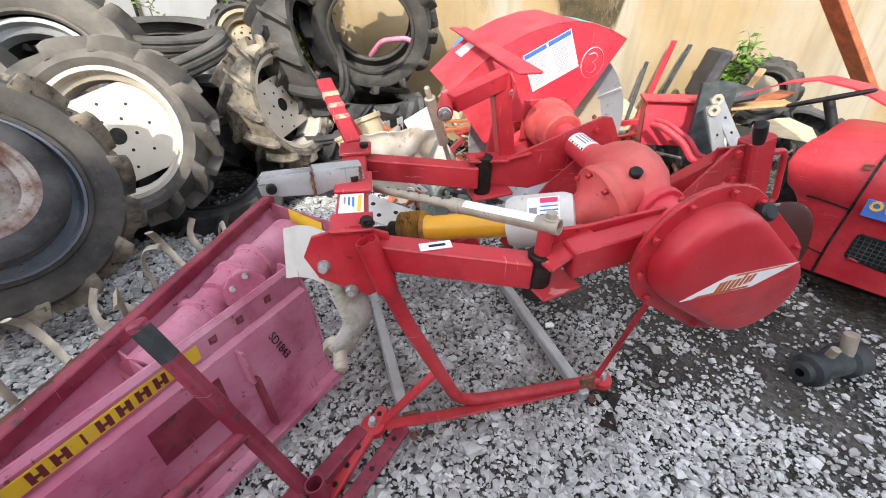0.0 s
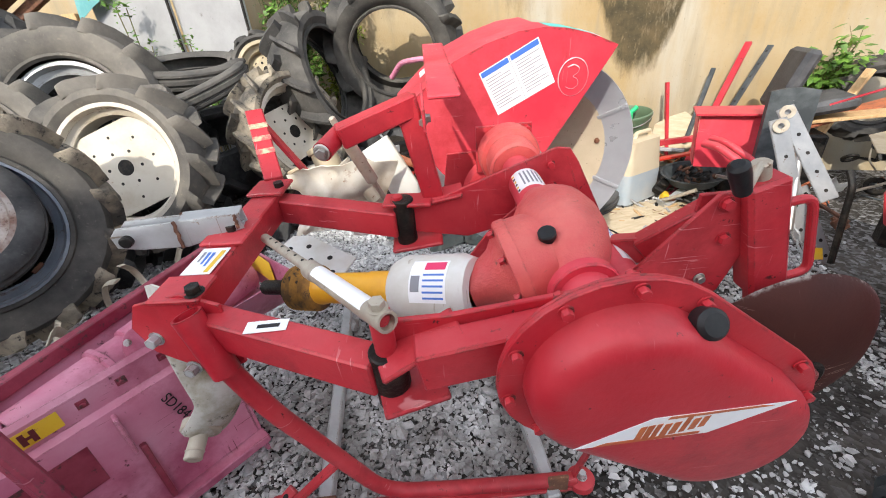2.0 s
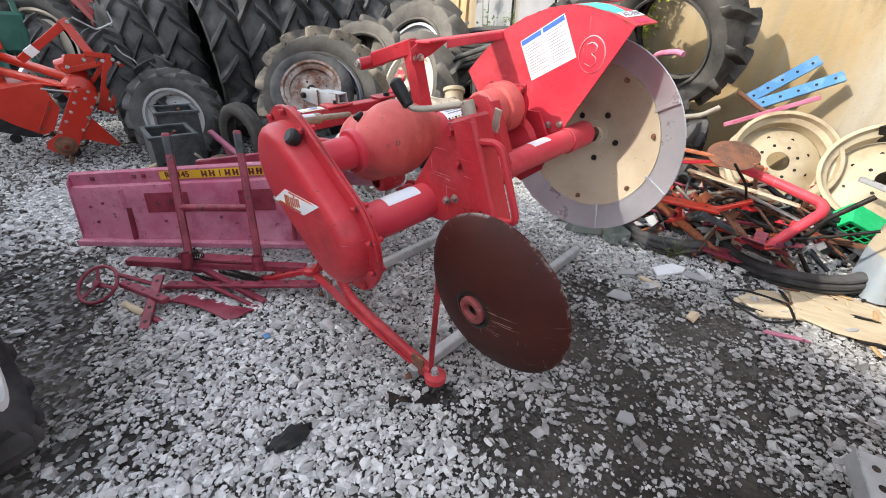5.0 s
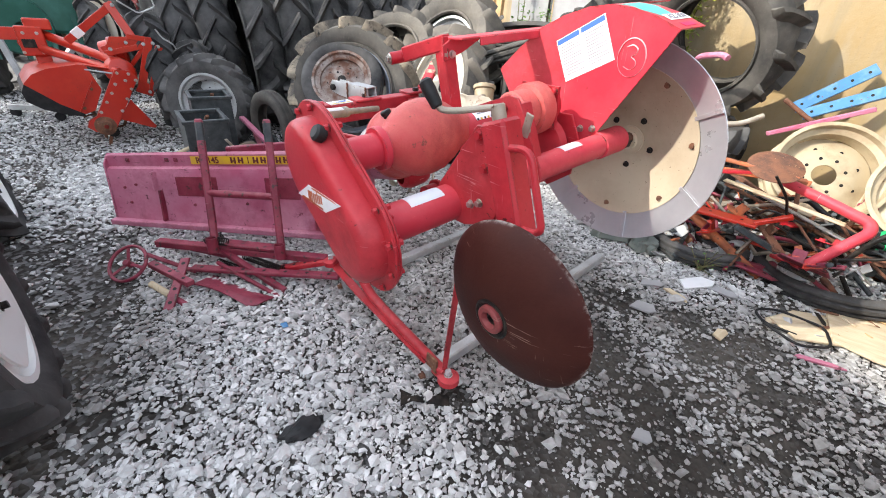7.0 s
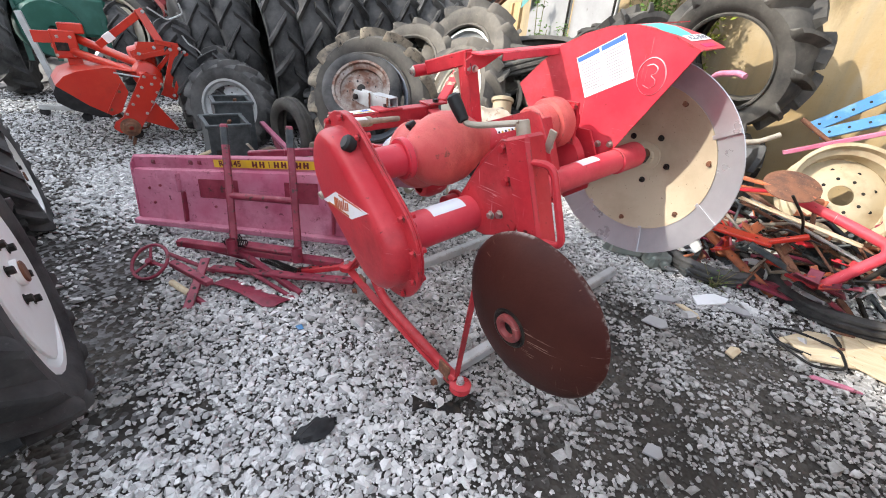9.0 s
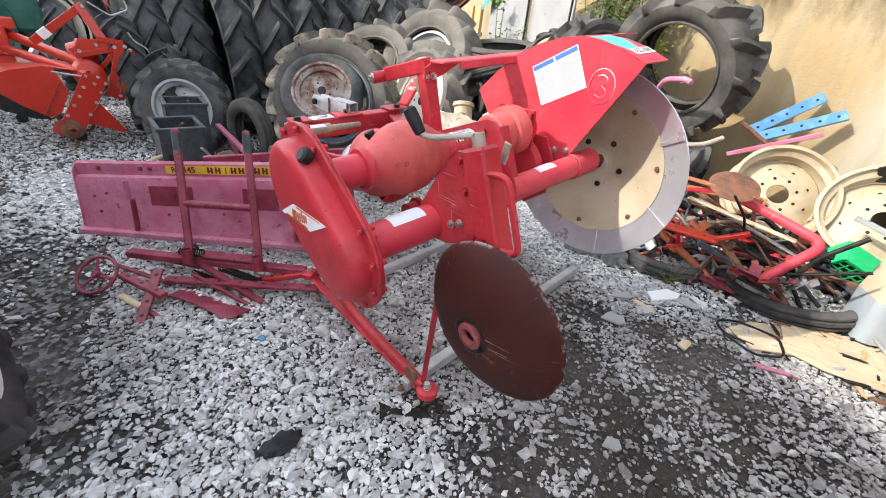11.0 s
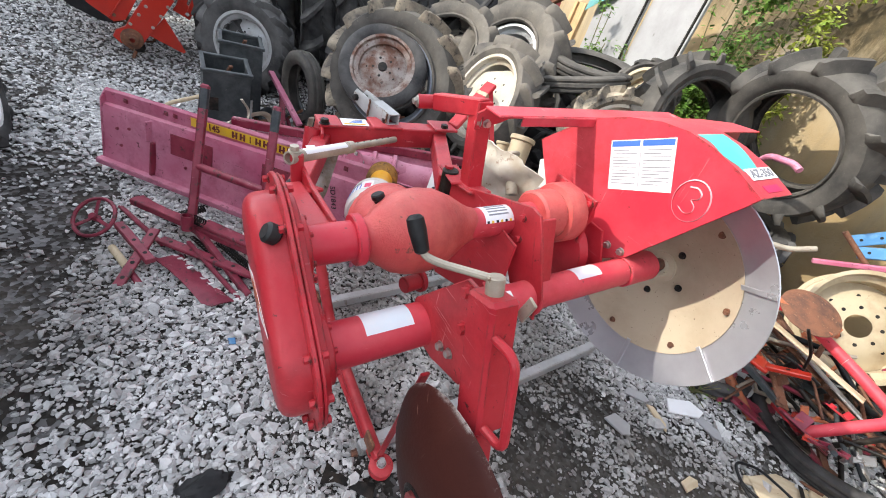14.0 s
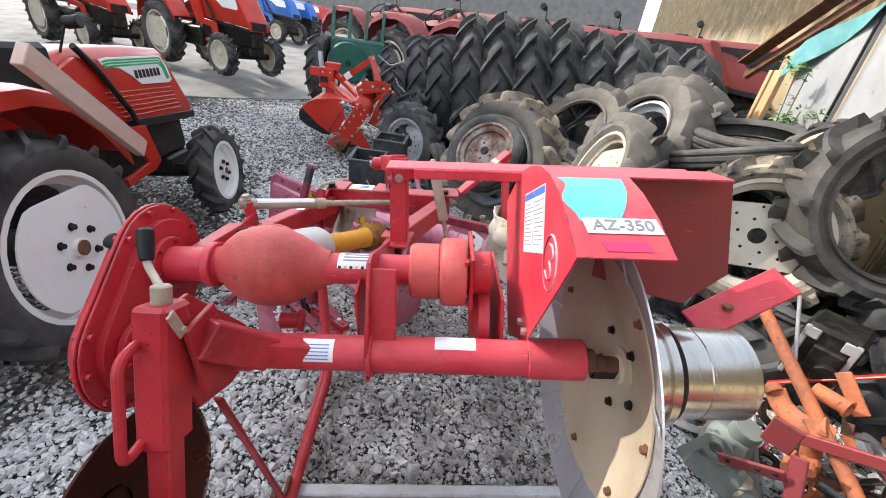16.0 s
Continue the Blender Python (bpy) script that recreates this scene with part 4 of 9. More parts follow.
LN = (NR - NL).length
logo([(0.0, 0.0), (LN * 0.62, -0.034), (LN, 0.0), (LN * 0.38, 0.036)], 0.0004, PAPER, "logo_plate")
for x0, x1, b, t_ in ((0.094, 0.104, -0.013, 0.020), (0.106, 0.116, -0.014, 0.019), (0.119, 0.127, -0.013, 0.018), (0.132, 0.142, -0.020, 0.014), (0.146, 0.156, -0.014, 0.013),
                      (0.161, 0.169, -0.014, 0.020), (0.174, 0.184, -0.013, 0.012), (0.188, 0.197, -0.012, 0.012)):
    logo([(x0 + 0.012 * b / 0.03, b), (x1 + 0.012 * b / 0.03, b), (x1 + 0.012 * t_ / 0.03, t_), (x0 + 0.012 * t_ / 0.03, t_)], 0.0010, INK_BROWN, "logo_bar")
logo([(0.03, -0.005), (0.185, -0.0295), (0.188, -0.024), (0.05, -0.001)], 0.0010, INK_BROWN, "logo_stripe")
logo([(0.14, 0.026), (0.29, 0.001), (0.275, 0.008), (0.145, 0.031)], 0.0010, INK_BROWN, "logo_stripe")

# adjustable post with crank and grip
PT, PB = Vector((0.192, 0.262, 0.282)), Vector((0.285, 0.250, 0.010))
pd = (PB - PT).normalized()
bm = B()
beam(bm, PT, PB, 0.066, 0.082, up=(1, 0, 0.3), bevel=0.008)
post = part("adjusting_post", bm, RED, machine)
bm = B()
beam(bm, PB - pd * 0.02, PB + pd * 0.21, 0.048, 0.050, up=(1, 0, 0.3), bevel=0.005)
part("inner_post", bm, RED, post)
bm = B()
hx = Vector((0.066, 0.006, 0.008))
h0, h1 = PT + pd * 0.055 + Vector((0.03, -0.02, 0)), PB - pd * 0.035 + Vector((0.03, -0.02, 0))
sweep(bm, soften([h0, h0 + hx, h1 + hx, h1], 0.035), 0.0095, 10)
part("grab_handle", bm, RED, post)
bm = B()
cyl(bm, PT - pd * 0.035, PT + pd * 0.005, 0.018, seg=16)
crank = part("crank_collar", bm, DIRTY_STEEL, post)
cb = PT - pd * 0.028
g0 = Vector((0.082, 0.166, 0.303))
bm = B()
sweep(bm, soften([cb, cb + (g0 - cb) * 0.75 + Vector((0, 0, -0.005)), g0, g0 + Vector((-0.03, -0.008, 0.055))], 0.02), 0.008, 10)
part("crank_arm", bm, DIRTY_STEEL, crank)
bm = B()
gd = Vector((-0.50, -0.14, 0.83)).normalized()
lathe(bm, [(0.010, 0), (0.0145, 0.004), (0.0175, 0.045), (0.0165, 0.066), (0.010, 0.072), (0.001, 0.073)], axes(g0 + gd * 0.005, gd), 16)
part("crank_grip", bm, BLACK_PL, crank, "black plastic crank grip")
bm = B()
beam(bm, PT + Vector((0.035, 0.05, -0.045)), PT + Vector((0.050, 0.05, 0.012)), 0.022, 0.006, up=(0, 1, 0))
bolt(bm, PT + Vector((0.040, 0.053, -0.03)), (0, 1, 0), 0.007)
part("stop_plate", bm, DIRTY_STEEL, post)
# gusset between tube and post
bm = B()
slab(bm, [(-0.02, -0.055), (-0.056, 0.0), (-0.050, 0.045), (0.120, 0.256), (0.170, 0.262), (0.215, 0.10), (0.190, 0.0), (0.07, -0.050)], 0.010, across(0.255))
gusset = part("gusset_plate", bm, RED, machine)
bm = B()
beam(bm, (0.175, 0.302, 0.188), (0.062, 0.366, 0.052), 0.062, 0.080)
beam(bm, (0.075, 0.355, 0.068), (0.018, 0.440, 0.012), 0.055, 0.066)
box(bm, (0.165, 0.305, 0.150), (0.10, 0.012, 0.165), None, 0.002)
apart("side_channel", bm, RED, gusset)
# web plate between the cross tube and the main tube, and its pivot boss
bm = B()
slab(bm, [(-0.07, 0.14), (-0.16, 0.15), (-0.30, 0.02), (-0.46, -0.21), (-0.42, -0.25), (-0.27, -0.19), (-0.07, -0.04)], 0.008, across(0.56))
web = part("web_plate", bm, RED, machine)
bm = B()
cyl(bm, (-0.185, 0.292, -0.045), (-0.199, 0.365, -0.052), 0.025, seg=18)
cyl(bm, (-0.197, 0.345, -0.051), (-0.200, 0.362, -0.053), 0.036, seg=18)
part("pivot_boss", bm, RED, web)
bolts("gusset_bolt", [((x, 0.254, z), (0, -1, 0)) for x, z in ((0.10, 0.03), (0.135, 0.045))], STEEL, gusset, 0.010, 0.012)
bolts("post_bolt", [((x, 0.254, z), (0, -1, 0)) for x, z in ((0.135, 0.235), (0.155, 0.15))], RED, gusset, 0.012, 0.014)

# concave disc
DC = Vector((0.337, 0.150, -0.158))
bm = B()
prof = [(0.030, -0.045), (0.060, -0.052), (0.12, -0.040), (0.19, -0.012), (0.220, 0.010), (0.236, 0.026), (0.237, 0.029), (0.220, 0.015), (0.19, -0.007), (0.12, -0.035), (0.060, -0.047), (0.030, -0.040)]
lathe(bm, [(r, -h) for r, h in prof], axes(DC + Vector((0, 0.012, 0)), (0.005, -1, 0.0)), 56, close=True)
disc = part("coulter_disc", bm, BROWN, machine, "rust-brown concave steel disc", 60)
bm = B()
dm = axes(DC, (0, -1, 0))
lathe(bm, [(0.054, 0.026), (0.056, 0.040), (0.050, 0.043), (0.038, 0.036)], dm, 28)
part("disc_collar", bm, GREASE, disc, "dark steel collar")
bm = B()
lathe(bm, [(0.040, 0.034), (0.039, 0.046), (0.034, 0.050), (0.024, 0.050), (0.019, 0.044), (0.017, 0.030)], dm, 26)
part("disc_hub", bm, RED_DULL, disc, "worn dark red hub ring")
bm = B()
lathe(bm, [(0.019, 0.036), (0.012, 0.037), (0.010, 0.030), (0.001, 0.029)], dm, 18)
part("hub_bore", bm, GREASE, disc, "dark greasy bore")
bm = B()
cyl(bm, DC + Vector((0, 0.05, 0)), DC + Vector((0, 0.12, 0.0)), 0.030, seg=18)
part("disc_axle", bm, GREASE, disc)

# drum: dished plate, overlapping skirt leaves, stainless roller
bm = B()
lathe(bm, [(0.040, 1.282), (0.075, 1.282), (0.10, 1.272), (0.20, 1.246), (0.285, 1.214), (0.315, 1.202), (0.315, 1.206), (0.285, 1.218), (0.20, 1.250), (0.10, 1.276), (0.075, 1.286), (0.040, 1.286)], axes((0, 0, -0.03), (0, 1, 0)), 64, close=True)
drum = part("drum_plate", bm, DISC_CREAM, machine, "speckled cream-painted drum plate", 60)
for k in range(7):
    bm = B()
    a0 = 360 / 7 * k + 8
    lathe(bm, [(0.300, 1.212 + 0.002 * (k % 2)), (0.330, 1.202), (0.417, 1.163), (0.419, 1.166), (0.332, 1.206), (0.300, 1.216 + 0.002 * (k % 2))], axes((0, 0, -0.03), (0, 1, 0)), 12, close=True, arc=(a0, a0 + 360 / 7 + 1.5))
    part("skirt_leaf", bm, POLY, drum, "grey polished skirt leaf", 60)
    bm = B()
    a = radians(a0 + 1.0)
    mx = axes((0, 0, -0.03), (0, 1, 0))
    beam(bm, mx @ Vector((0.305 * math.cos(a), 0.305 * math.sin(a), 1.206)), mx @ Vector((0.416 * math.cos(a), 0.416 * math.sin(a), 1.158)), 0.016, 0.004, up=(0, 1, 0), bevel=0.001)
    part("leaf_rib", bm, POLY, drum)
    bm = B()
    a = radians(a0 + 20)
    bolt(bm, mx @ Vector((0.285 * math.cos(a), 0.285 * math.sin(a), 1.213)), (0, -1, 0), 0.009, 0.012)
    part("drum_bolt", bm, RUST, drum)
bm = B()
mx = axes((0, 0, -0.03), (0, 1, 0))
lathe(bm, [(0.020, 1.262), (0.034, 1.263), (0.040, 1.272), (0.062, 1.275), (0.062, 1.286)], mx, 28)
hub_d = part("drum_hub", bm, DISC_CREAM, drum)
for i in range(5):
    a = 2 * math.pi * i / 5 + 0.5
    bm = B()
    bolt(bm, mx @ Vector((0.105 * math.cos(a), 0.105 * math.sin(a), 1.269)), (0, -1, 0), 0.010, 0.012)
    part("hub_bolt", bm, GREASE, hub_d)
bm = B()
box(bm, (0, 0, 0), (0.040, 0.040, 0.075), mx @ Matrix.Translation((0, 0, 1.235)) @ Matrix.Rotation(radians(18), 4, "Z"), 0.004)
part("square_shaft", bm, GREASE, hub_d, "greasy square drive shaft")
bm = B()
lathe(bm, [(0.05, 1.30), (0.140, 1.30), (0.145, 1.305), (0.145, 1.325), (0.134, 1.330), (0.134, 1.340), (0.142, 1.345), (0.142, 1.365), (0.118, 1.370), (0.118, 1.45), (0.1195, 1.452), (0.118, 1.454), (0.118, 1.57), (0.114, 1.575), (0.02, 1.575)], mx, 48)
roller = part("roller", bm, STAINLESS, drum, "stainless steel roller", 30)
bm = B()
lathe(bm, [(0.117, 1.368), (0.129, 1.366), (0.131, 1.376), (0.127, 1.386), (0.117, 1.388)], mx, 48, close=True)
part("seal_ring", bm, BLACK_PL, roller, "black rubber ring")

# hood over the drum
HO = [(-0.555, 0.235), (-0.45, 0.325), (-0.335, 0.408), (-0.23, 0.452), (-0.12, 0.481), (-0.03, 0.488), (0.05, 0.477), (0.13, 0.455), (0.218, 0.418)]
bm = B()
slab(bm, HO + [(0.205, 0.395), (-0.008, 0.056), (-0.10, -0.02), (-0.26, -0.13), (-0.40, 0.02)], 0.004, across(1.020))
hood = part("hood_side", bm, RED_SUN, machine, "sun-bleached red hood plate")
bm = B()
rows = []
for u, cut in ((1.020, 0), (1.10, 0), (1.19, 0)):
    rows.append([(x, u, z + 0.003) for x, z in HO])
skin(bm, rows, 0.004)
part("hood_top", bm, RED_SUN, hood, "", 50)
bm = B()
rows = []
for u in (1.19, 1.42):
    rows.append([(x, u, z + 0.002) for x, z in HO[:6]])
skin(bm, rows, 0.004)
part("hood_rear_top", bm, RED_SUN, hood)
bm = B()
slab(bm, [(1.190, 0.470), (1.470, 0.468), (1.545, 0.215), (1.450, 0.120), (1.30, 0.16), (1.19, 0.20)], 0.004, Matrix(((0, 0, 1, -0.105), (1, 0, 0, 0), (0, 1, 0, 0), (0, 0, 0, 1))))
# the dull red holds the shade of the hood's underside
part("hood_rear_plate", bm, RED_DULL, hood, "brown-red rear plate with shade in its colour")
# turquoise decal and lettering on the curved top
def on_top(s, u, lift):
    pts = [Vector((x, 0, z)) for x, z in HO]
    i = min(int(s), len(pts) - 2)
    p = pts[i].lerp(pts[i + 1], s - i)
    t = (pts[i + 1] - pts[i]).normalized()
    nrm = Vector((-t.z, 0, t.x))
    return Vector((p.x, u, p.z + 0.003)) + nrm * lift


bm = B()
rows = []
for k in range(9):
    s = 5.2 + 1.9 * k / 8
    e = 1.165 - 0.05 * (k / 8) ** 2
    b0 = 1.032 + 0.010 * math.sin(k)
    rows.append([on_top(s, b0, 0.0014), on_top(s, (b0 + e) / 2, 0.0014), on_top(s, e, 0.0014)])
skin(bm, rows, 0.0008)
part("decal", bm, TEAL, hood, "peeling turquoise decal")
bm = B()
skin(bm, [[on_top(7.02, 1.045, 0.0014), on_top(7.02, 1.182, 0.0014)], [on_top(7.42, 1.050, 0.0014), on_top(7.42, 1.186, 0.0014)]], 0.0008)
plate_white = part("model_plate", bm, PAPER, hood, "white model strip")
p0, p1 = on_top(7.22, 1.117, 0.0030), on_top(7.22, 1.2, 0.0030)
dn = (on_top(7.4, 1.1, 0.003) - on_top(7.1, 1.1, 0.003)).normalized()
mt = Matrix((Vector((0, 1, 0)), -dn, Vector((0, 1, 0)).cross(-dn))).transposed().to_4x4()
mt.translation = p0
letters("model_lettering", "AZ-350", 0.036, mt, INK_GREY, plate_white, bold=0.0005)
bm = B()
skin(bm, [[on_top(7.62, 1.07, 0.0014), on_top(7.62, 1.15, 0.0014)], [on_top(7.85, 1.075, 0.0014), on_top(7.85, 1.155, 0.0014)]], 0.0008)
part("red_mark", bm, INK_RED, hood)
# instruction sheet on the hood's side
LA, LB, LC = Vector((-0.251, 0.367)), Vector((-0.184, 0.223)), Vector((-0.054, 0.464))
lx = (LC - LA)
ly = (LB - LA)


def lab(x0, y0, x1, y1, lift, material, name, parent):
    o = [LA + lx * x + ly * y for x, y in ((x0, y0), (x1, y0), (x1, y1), (x0, y1))]
    bm = B()
    slab(bm, [tuple(p) for p in o], 0.0008, across(1.0192 - lift), 0)
    return part(name, bm, material, parent, "", 0)


sheet = lab(0, 0, 1, 1, 0.0, PAPER, "instruction_sheet", hood)
tagged(sheet, "white instruction sheet with blue headings")
for c in (0.02, 0.52):
    lab(c, 0.02, c + 0.46, 0.13, 0.0006, INK_BLUE, "print_heading", sheet)
    for k in range(11):
        w = 0.40 if (k * 7 + int(c * 10)) % 3 else 0.26
        lab(c + 0.03, 0.20 + k * 0.066, c + 0.03 + w, 0.215 + k * 0.066, 0.0006, INK_GREY, "print_line", sheet)
lab(0.497, 0.02, 0.503, 0.98, 0.0006, INK_GREY, "print_line", sheet)
# chalk mark: a figure in a ring
bm = B()
cc = Vector((0.075, 0.330))
ringp = [(cc.x + 0.052 * math.cos(a), 1.0185, cc.y + 0.062 * math.sin(a)) for a in (2 * math.pi * i / 28 for i in range(29))]
sweep(bm, ringp, 0.0022, 6, flat=0.3)
three = [(-0.022, 0.034), (0.0, 0.042), (0.02, 0.03), (0.016, 0.012), (-0.004, 0.004), (0.018, -0.008), (0.02, -0.028), (0.0, -0.040), (-0.024, -0.03)]
sweep(bm, soften([(cc.x + x, 1.0185, cc.y + z) for x, z in three], 0.008, 3), 0.0024, 6, flat=0.3)
part("chalk_mark", bm, CHALK, hood, "pale chalk number in a ring")
bolts("hood_bolt", [((x, 1.019, z), (0, -1, 0)) for x, z in ((-0.03, 0.065), (-0.085, 0.055))], STEEL, hood, 0.011, 0.014)
bm = B()
ls = [on_top(s, u, 0.0014) for u in (1.24, 1.34) for s in (1.0, 1.9)]
skin(bm, [ls[:2], ls[2:]], 0.0008)
part("label_sticker", bm, PAPER, hood, "faded white sticker")

# mast and top bar
bm = B()
beam(bm, (-0.665, 0.575, 0.335), (-0.47, 0.640, 0.385), 0.052, 0.055)
mast_arm = part("mast_arm", bm, RED, machine)
bm = B()
bush = Vector((-0.69, 0.569, 0.321))
pipe(bm, bush + Vector((-0.01, -0.05, 0)), bush + Vector((0.02, 0.05, 0.01)), 0.024, 0.007)
part("bush", bm, RED, mast_arm)
bm = B()
cyl(bm, bush + Vector((-0.012, -0.056, 0)), bush + Vector((-0.010, -0.048, 0)), 0.021, seg=18)
bolt(bm, bush + Vector((-0.012, -0.056, 0)), (0, -1, 0), 0.012, 0.012)
part("bush_bolt", bm, STEEL, mast_arm)
bm = B()
beam(bm, (-0.440, 0.640, 0.100), (-0.495, 0.640, 0.400), 0.058, 0.058, up=(1, 0, 0))
mast = part("mast_post", bm, RED, machine)
bm = B()
beam(bm, (-0.395, 0.615, 0.400), (-0.385, 1.545, 0.402), 0.085, 0.010)
beam(bm, (-0.350, 0.70, 0.388), (-0.341, 1.545, 0.390), 0.008, 0.030)
slab(bm, [(0.60, 0.320), (0.60, 0.375), (0.64, 0.396), (0.82, 0.396), (0.70, 0.345)], 0.008, Matrix(((0, 0, 1, -0.455), (1, 0, 0, 0), (0, 1, 0, 0), (0, 0, 0, 1))))
top_bar = part("top_bar", bm, RED_SUN, machine)
bm = B()
bolt(bm, (-0.447, 0.643, 0.343), (1, 0, 0), 0.011, 0.014)
bolt(bm, (-0.455, 0.620, 0.343), (0, -1, 0), 0.011, 0.014)
part("bar_bolt", bm, STEEL, top_bar)
# gas strut behind the mast
bm = B()
dt, db = W(0.012, 1.50, 1.262), W(0.075, 1.60, 1.020)
cyl(bm, dt, dt.lerp(db, 0.75), 0.020, seg=16)
cyl(bm, dt.lerp(db, 0.75), dt.lerp(db, 1.25), 0.009, seg=12)
cyl(bm, dt - (db - dt) * 0.15, dt, 0.010, seg=12)
part("strut", bm, DIRTY_STEEL, machine, "dusty beige strut")

# plates that carry the two swing arms
bm = B()
slab(bm, [(-0.56, 0.035), (-0.56, 0.115), (-0.42, 0.130), (-0.10, 0.246), (-0.062, 0.240), (-0.035, 0.20), (0.052, 0.03), (0.052, -0.05), (-0.04, -0.06), (-0.13, 0.04), (-0.35, -0.01)], 0.010, across(0.603))
carrier = part("carrier_plate", bm, RED, machine)
bm = B()
beam(bm, (-0.565, 0.64, 0.095), (-0.36, 0.63, 0.135), 0.085, 0.010)
beam(bm, (-0.07, 0.64, 0.22), (0.03, 0.64, -0.04), 0.075, 0.010, up=(1, 0, 0.4))
apart("carrier_rib", bm, RED, carrier)
bolts("carrier_bolt", [((x, 0.602, z), (0, -1, 0)) for x, z in ((-0.115, 0.20), (-0.105, 0.135), (0.01, -0.02))], RED, carrier, 0.010, 0.012)
bm = B()
beam(bm, (-0.50, 0.045, 0.100), (-0.20, 0.06, 0.135), 0.060, 0.085)
slab(bm, [(-0.56, 0.075), (-0.56, 0.165), (-0.44, 0.165), (-0.22, 0.19), (-0.16, 0.14), (-0.22, 0.09), (-0.40, 0.075)], 0.012, across(0.085))
inner_arm = part("inner_arm", bm, RED, machine)
bm = B()
beam(bm, (-0.570, 0.045, 0.098), (-0.425, 0.088, 0.148), 0.075, 0.012)
beam(bm, (-0.58, 0.050, 0.010), (-0.46, 0.080, 0.012), 0.10, 0.012)
apart("pivot_plate", bm, RED, inner_arm)
bm = B()
pin = Vector((-0.556, 0.075, 0.0))
cyl(bm, pin + Vector((0, 0, -0.01)), pin + Vector((0, 0, 0.205)), 0.020, seg=16)
part("pivot_pin", bm, RED, inner_arm)
bm = B()
cyl(bm, pin + Vector((0, 0, -0.03)), pin + Vector((0, 0, 0.11)), 0.034, seg=18)
part("pivot_boss", bm, GREASE, inner_arm)

# swing arms
HL, HR = W(-0.14, 0.985, 0.955), W(-0.26, 1.50, 1.020)
bm = B()
beam(bm, HL, (-0.575, 0.075, 0.055), 0.062, 0.082)
arm_left = part("swing_arm", bm, RED, machine)
bm = B()
mid = HL.lerp(Vector((-0.575, 0.075, 0.055)), 0.42)
box(bm, mid + Vector((0, 0.0, 0.0435)), (0.085, 0.032, 0.0012), None, 0)
part("label_sticker", bm, PAPER, arm_left, "white sticker with a black bar")
bm = B()
box(bm, mid + Vector((0.004, 0.0, 0.0445)), (0.045, 0.010, 0.0008), None, 0)
part("print_bar", bm, BLACK_PL, arm_left)
bm = B()
PR = W(0.186, 1.423, 1.005)
beam(bm, HR, PR, 0.062, 0.080)
part("swing_arm", bm, RED, machine)
bm = B()
cyl(bm, PR + Vector((0.015, 0, -0.075)), PR + Vector((0.015, 0, 0.075)), 0.030, seg=18)
part("pivot_boss", bm, GREASE, carrier)
bm = B()
beam(bm, PR + Vector((-0.04, 0.02, 0.062)), PR + Vector((0.10, 0.0, 0.062)), 0.075, 0.012)
beam(bm, PR + Vector((-0.03, 0.0, -0.075)), PR + Vector((0.12, 0.0, -0.060)), 0.10, 0.012)
bolt(bm, PR + Vector((0.0, 0.0, 0.068)), (0, 0, 1), 0.016, 0.016)
apart("pivot_plate", bm, RED, carrier)

# hitch frame
bm = B()
beam(bm, W(-0.185, 0.975, 0.985), W(-0.275, 1.52, 1.035), 0.085, 0.085)
hitch = part("hitch_beam", bm, RED, machine)
bm = B()
for y0, y1, dz in ((0.955, 1.045, 0.052), (1.17, 1.30, 0.055), (1.45, 1.56, 0.056)):
    f = (y0 - 0.975) / 0.545
    a = W(-0.180 - 0.09 * f, y0, 0.985 + 0.05 * f + dz - 0.006)
    c = W(-0.180 - 0.09 * (y1 - 0.975) / 0.545, y1, 0.985 + 0.05 * (y1 - 0.975) / 0.545 + dz - 0.006)
    beam(bm, a, c, 0.115, 0.012)
apart("hitch_plate", bm, RED, hitch)
bm = B()
beam(bm, W(-0.196, 1.052, 1.0385), W(-0.214, 1.160, 1.0485), 0.070, 0.0015, bevel=0)
note = part("warning_sticker", bm, PAPER, hitch, "torn white sticker with yellow heading")
for x, y, w, ink in ((0.024, 0.0, 0.010, INK_YELLOW), (0.006, 0.012, 0.006, INK_BLUE), (-0.006, 0.012, 0.006, INK_BLUE), (-0.019, 0.012, 0.005, INK_GREY)):
    bm = B()
    beam(bm, W(-0.200 + x, 1.062 + y, 1.0400), W(-0.212 + x, 1.150 - y, 1.0485), w, 0.0015, bevel=0)
    part("print_line", bm, ink, note)
bm = B()
for y, x in ((0.985, -0.14), (1.235, -0.22), (1.505, -0.235)):
    f = (y - 0.975) / 0.545
    bolt(bm, W(x, y, 0.985 + 0.05 * f + 0.053), (0, 0, 1), 0.016, 0.018)
apart("hitch_bolt", bm, GREASE, hitch)
bm = B()
tt = W(-0.137, 0.943, 1.012)
td = W(-0.095, 0.940, 0.86)
pipe(bm, tt, td, 0.031, 0.005)
part("leg_socket", bm, RED, hitch)
bm = B()
slab(bm, [(-0.10, -0.03), (-0.13, 0.04), (-0.10, 0.10), (0.02, 0.13), (0.10, 0.10), (0.11, -0.06), (0.03, -0.10)], 0.010, axes(W(-0.185, 0.975, 0.915), INV.to_3x3() @ Vector((0.10, -0.99, 0.0)), INV.to_3x3() @ Vector((1, 0, 0))))
side = part("hitch_side_plate", bm, RED, hitch)
bm = B()
for x, z in ((-0.265, 0.925), (-0.20, 0.845)):
    bolt(bm, W(x, 0.958, z), INV.to_3x3() @ Vector((0.1, -0.99, 0)), 0.014, 0.022)
apart("hitch_nut", bm, GALV, side)
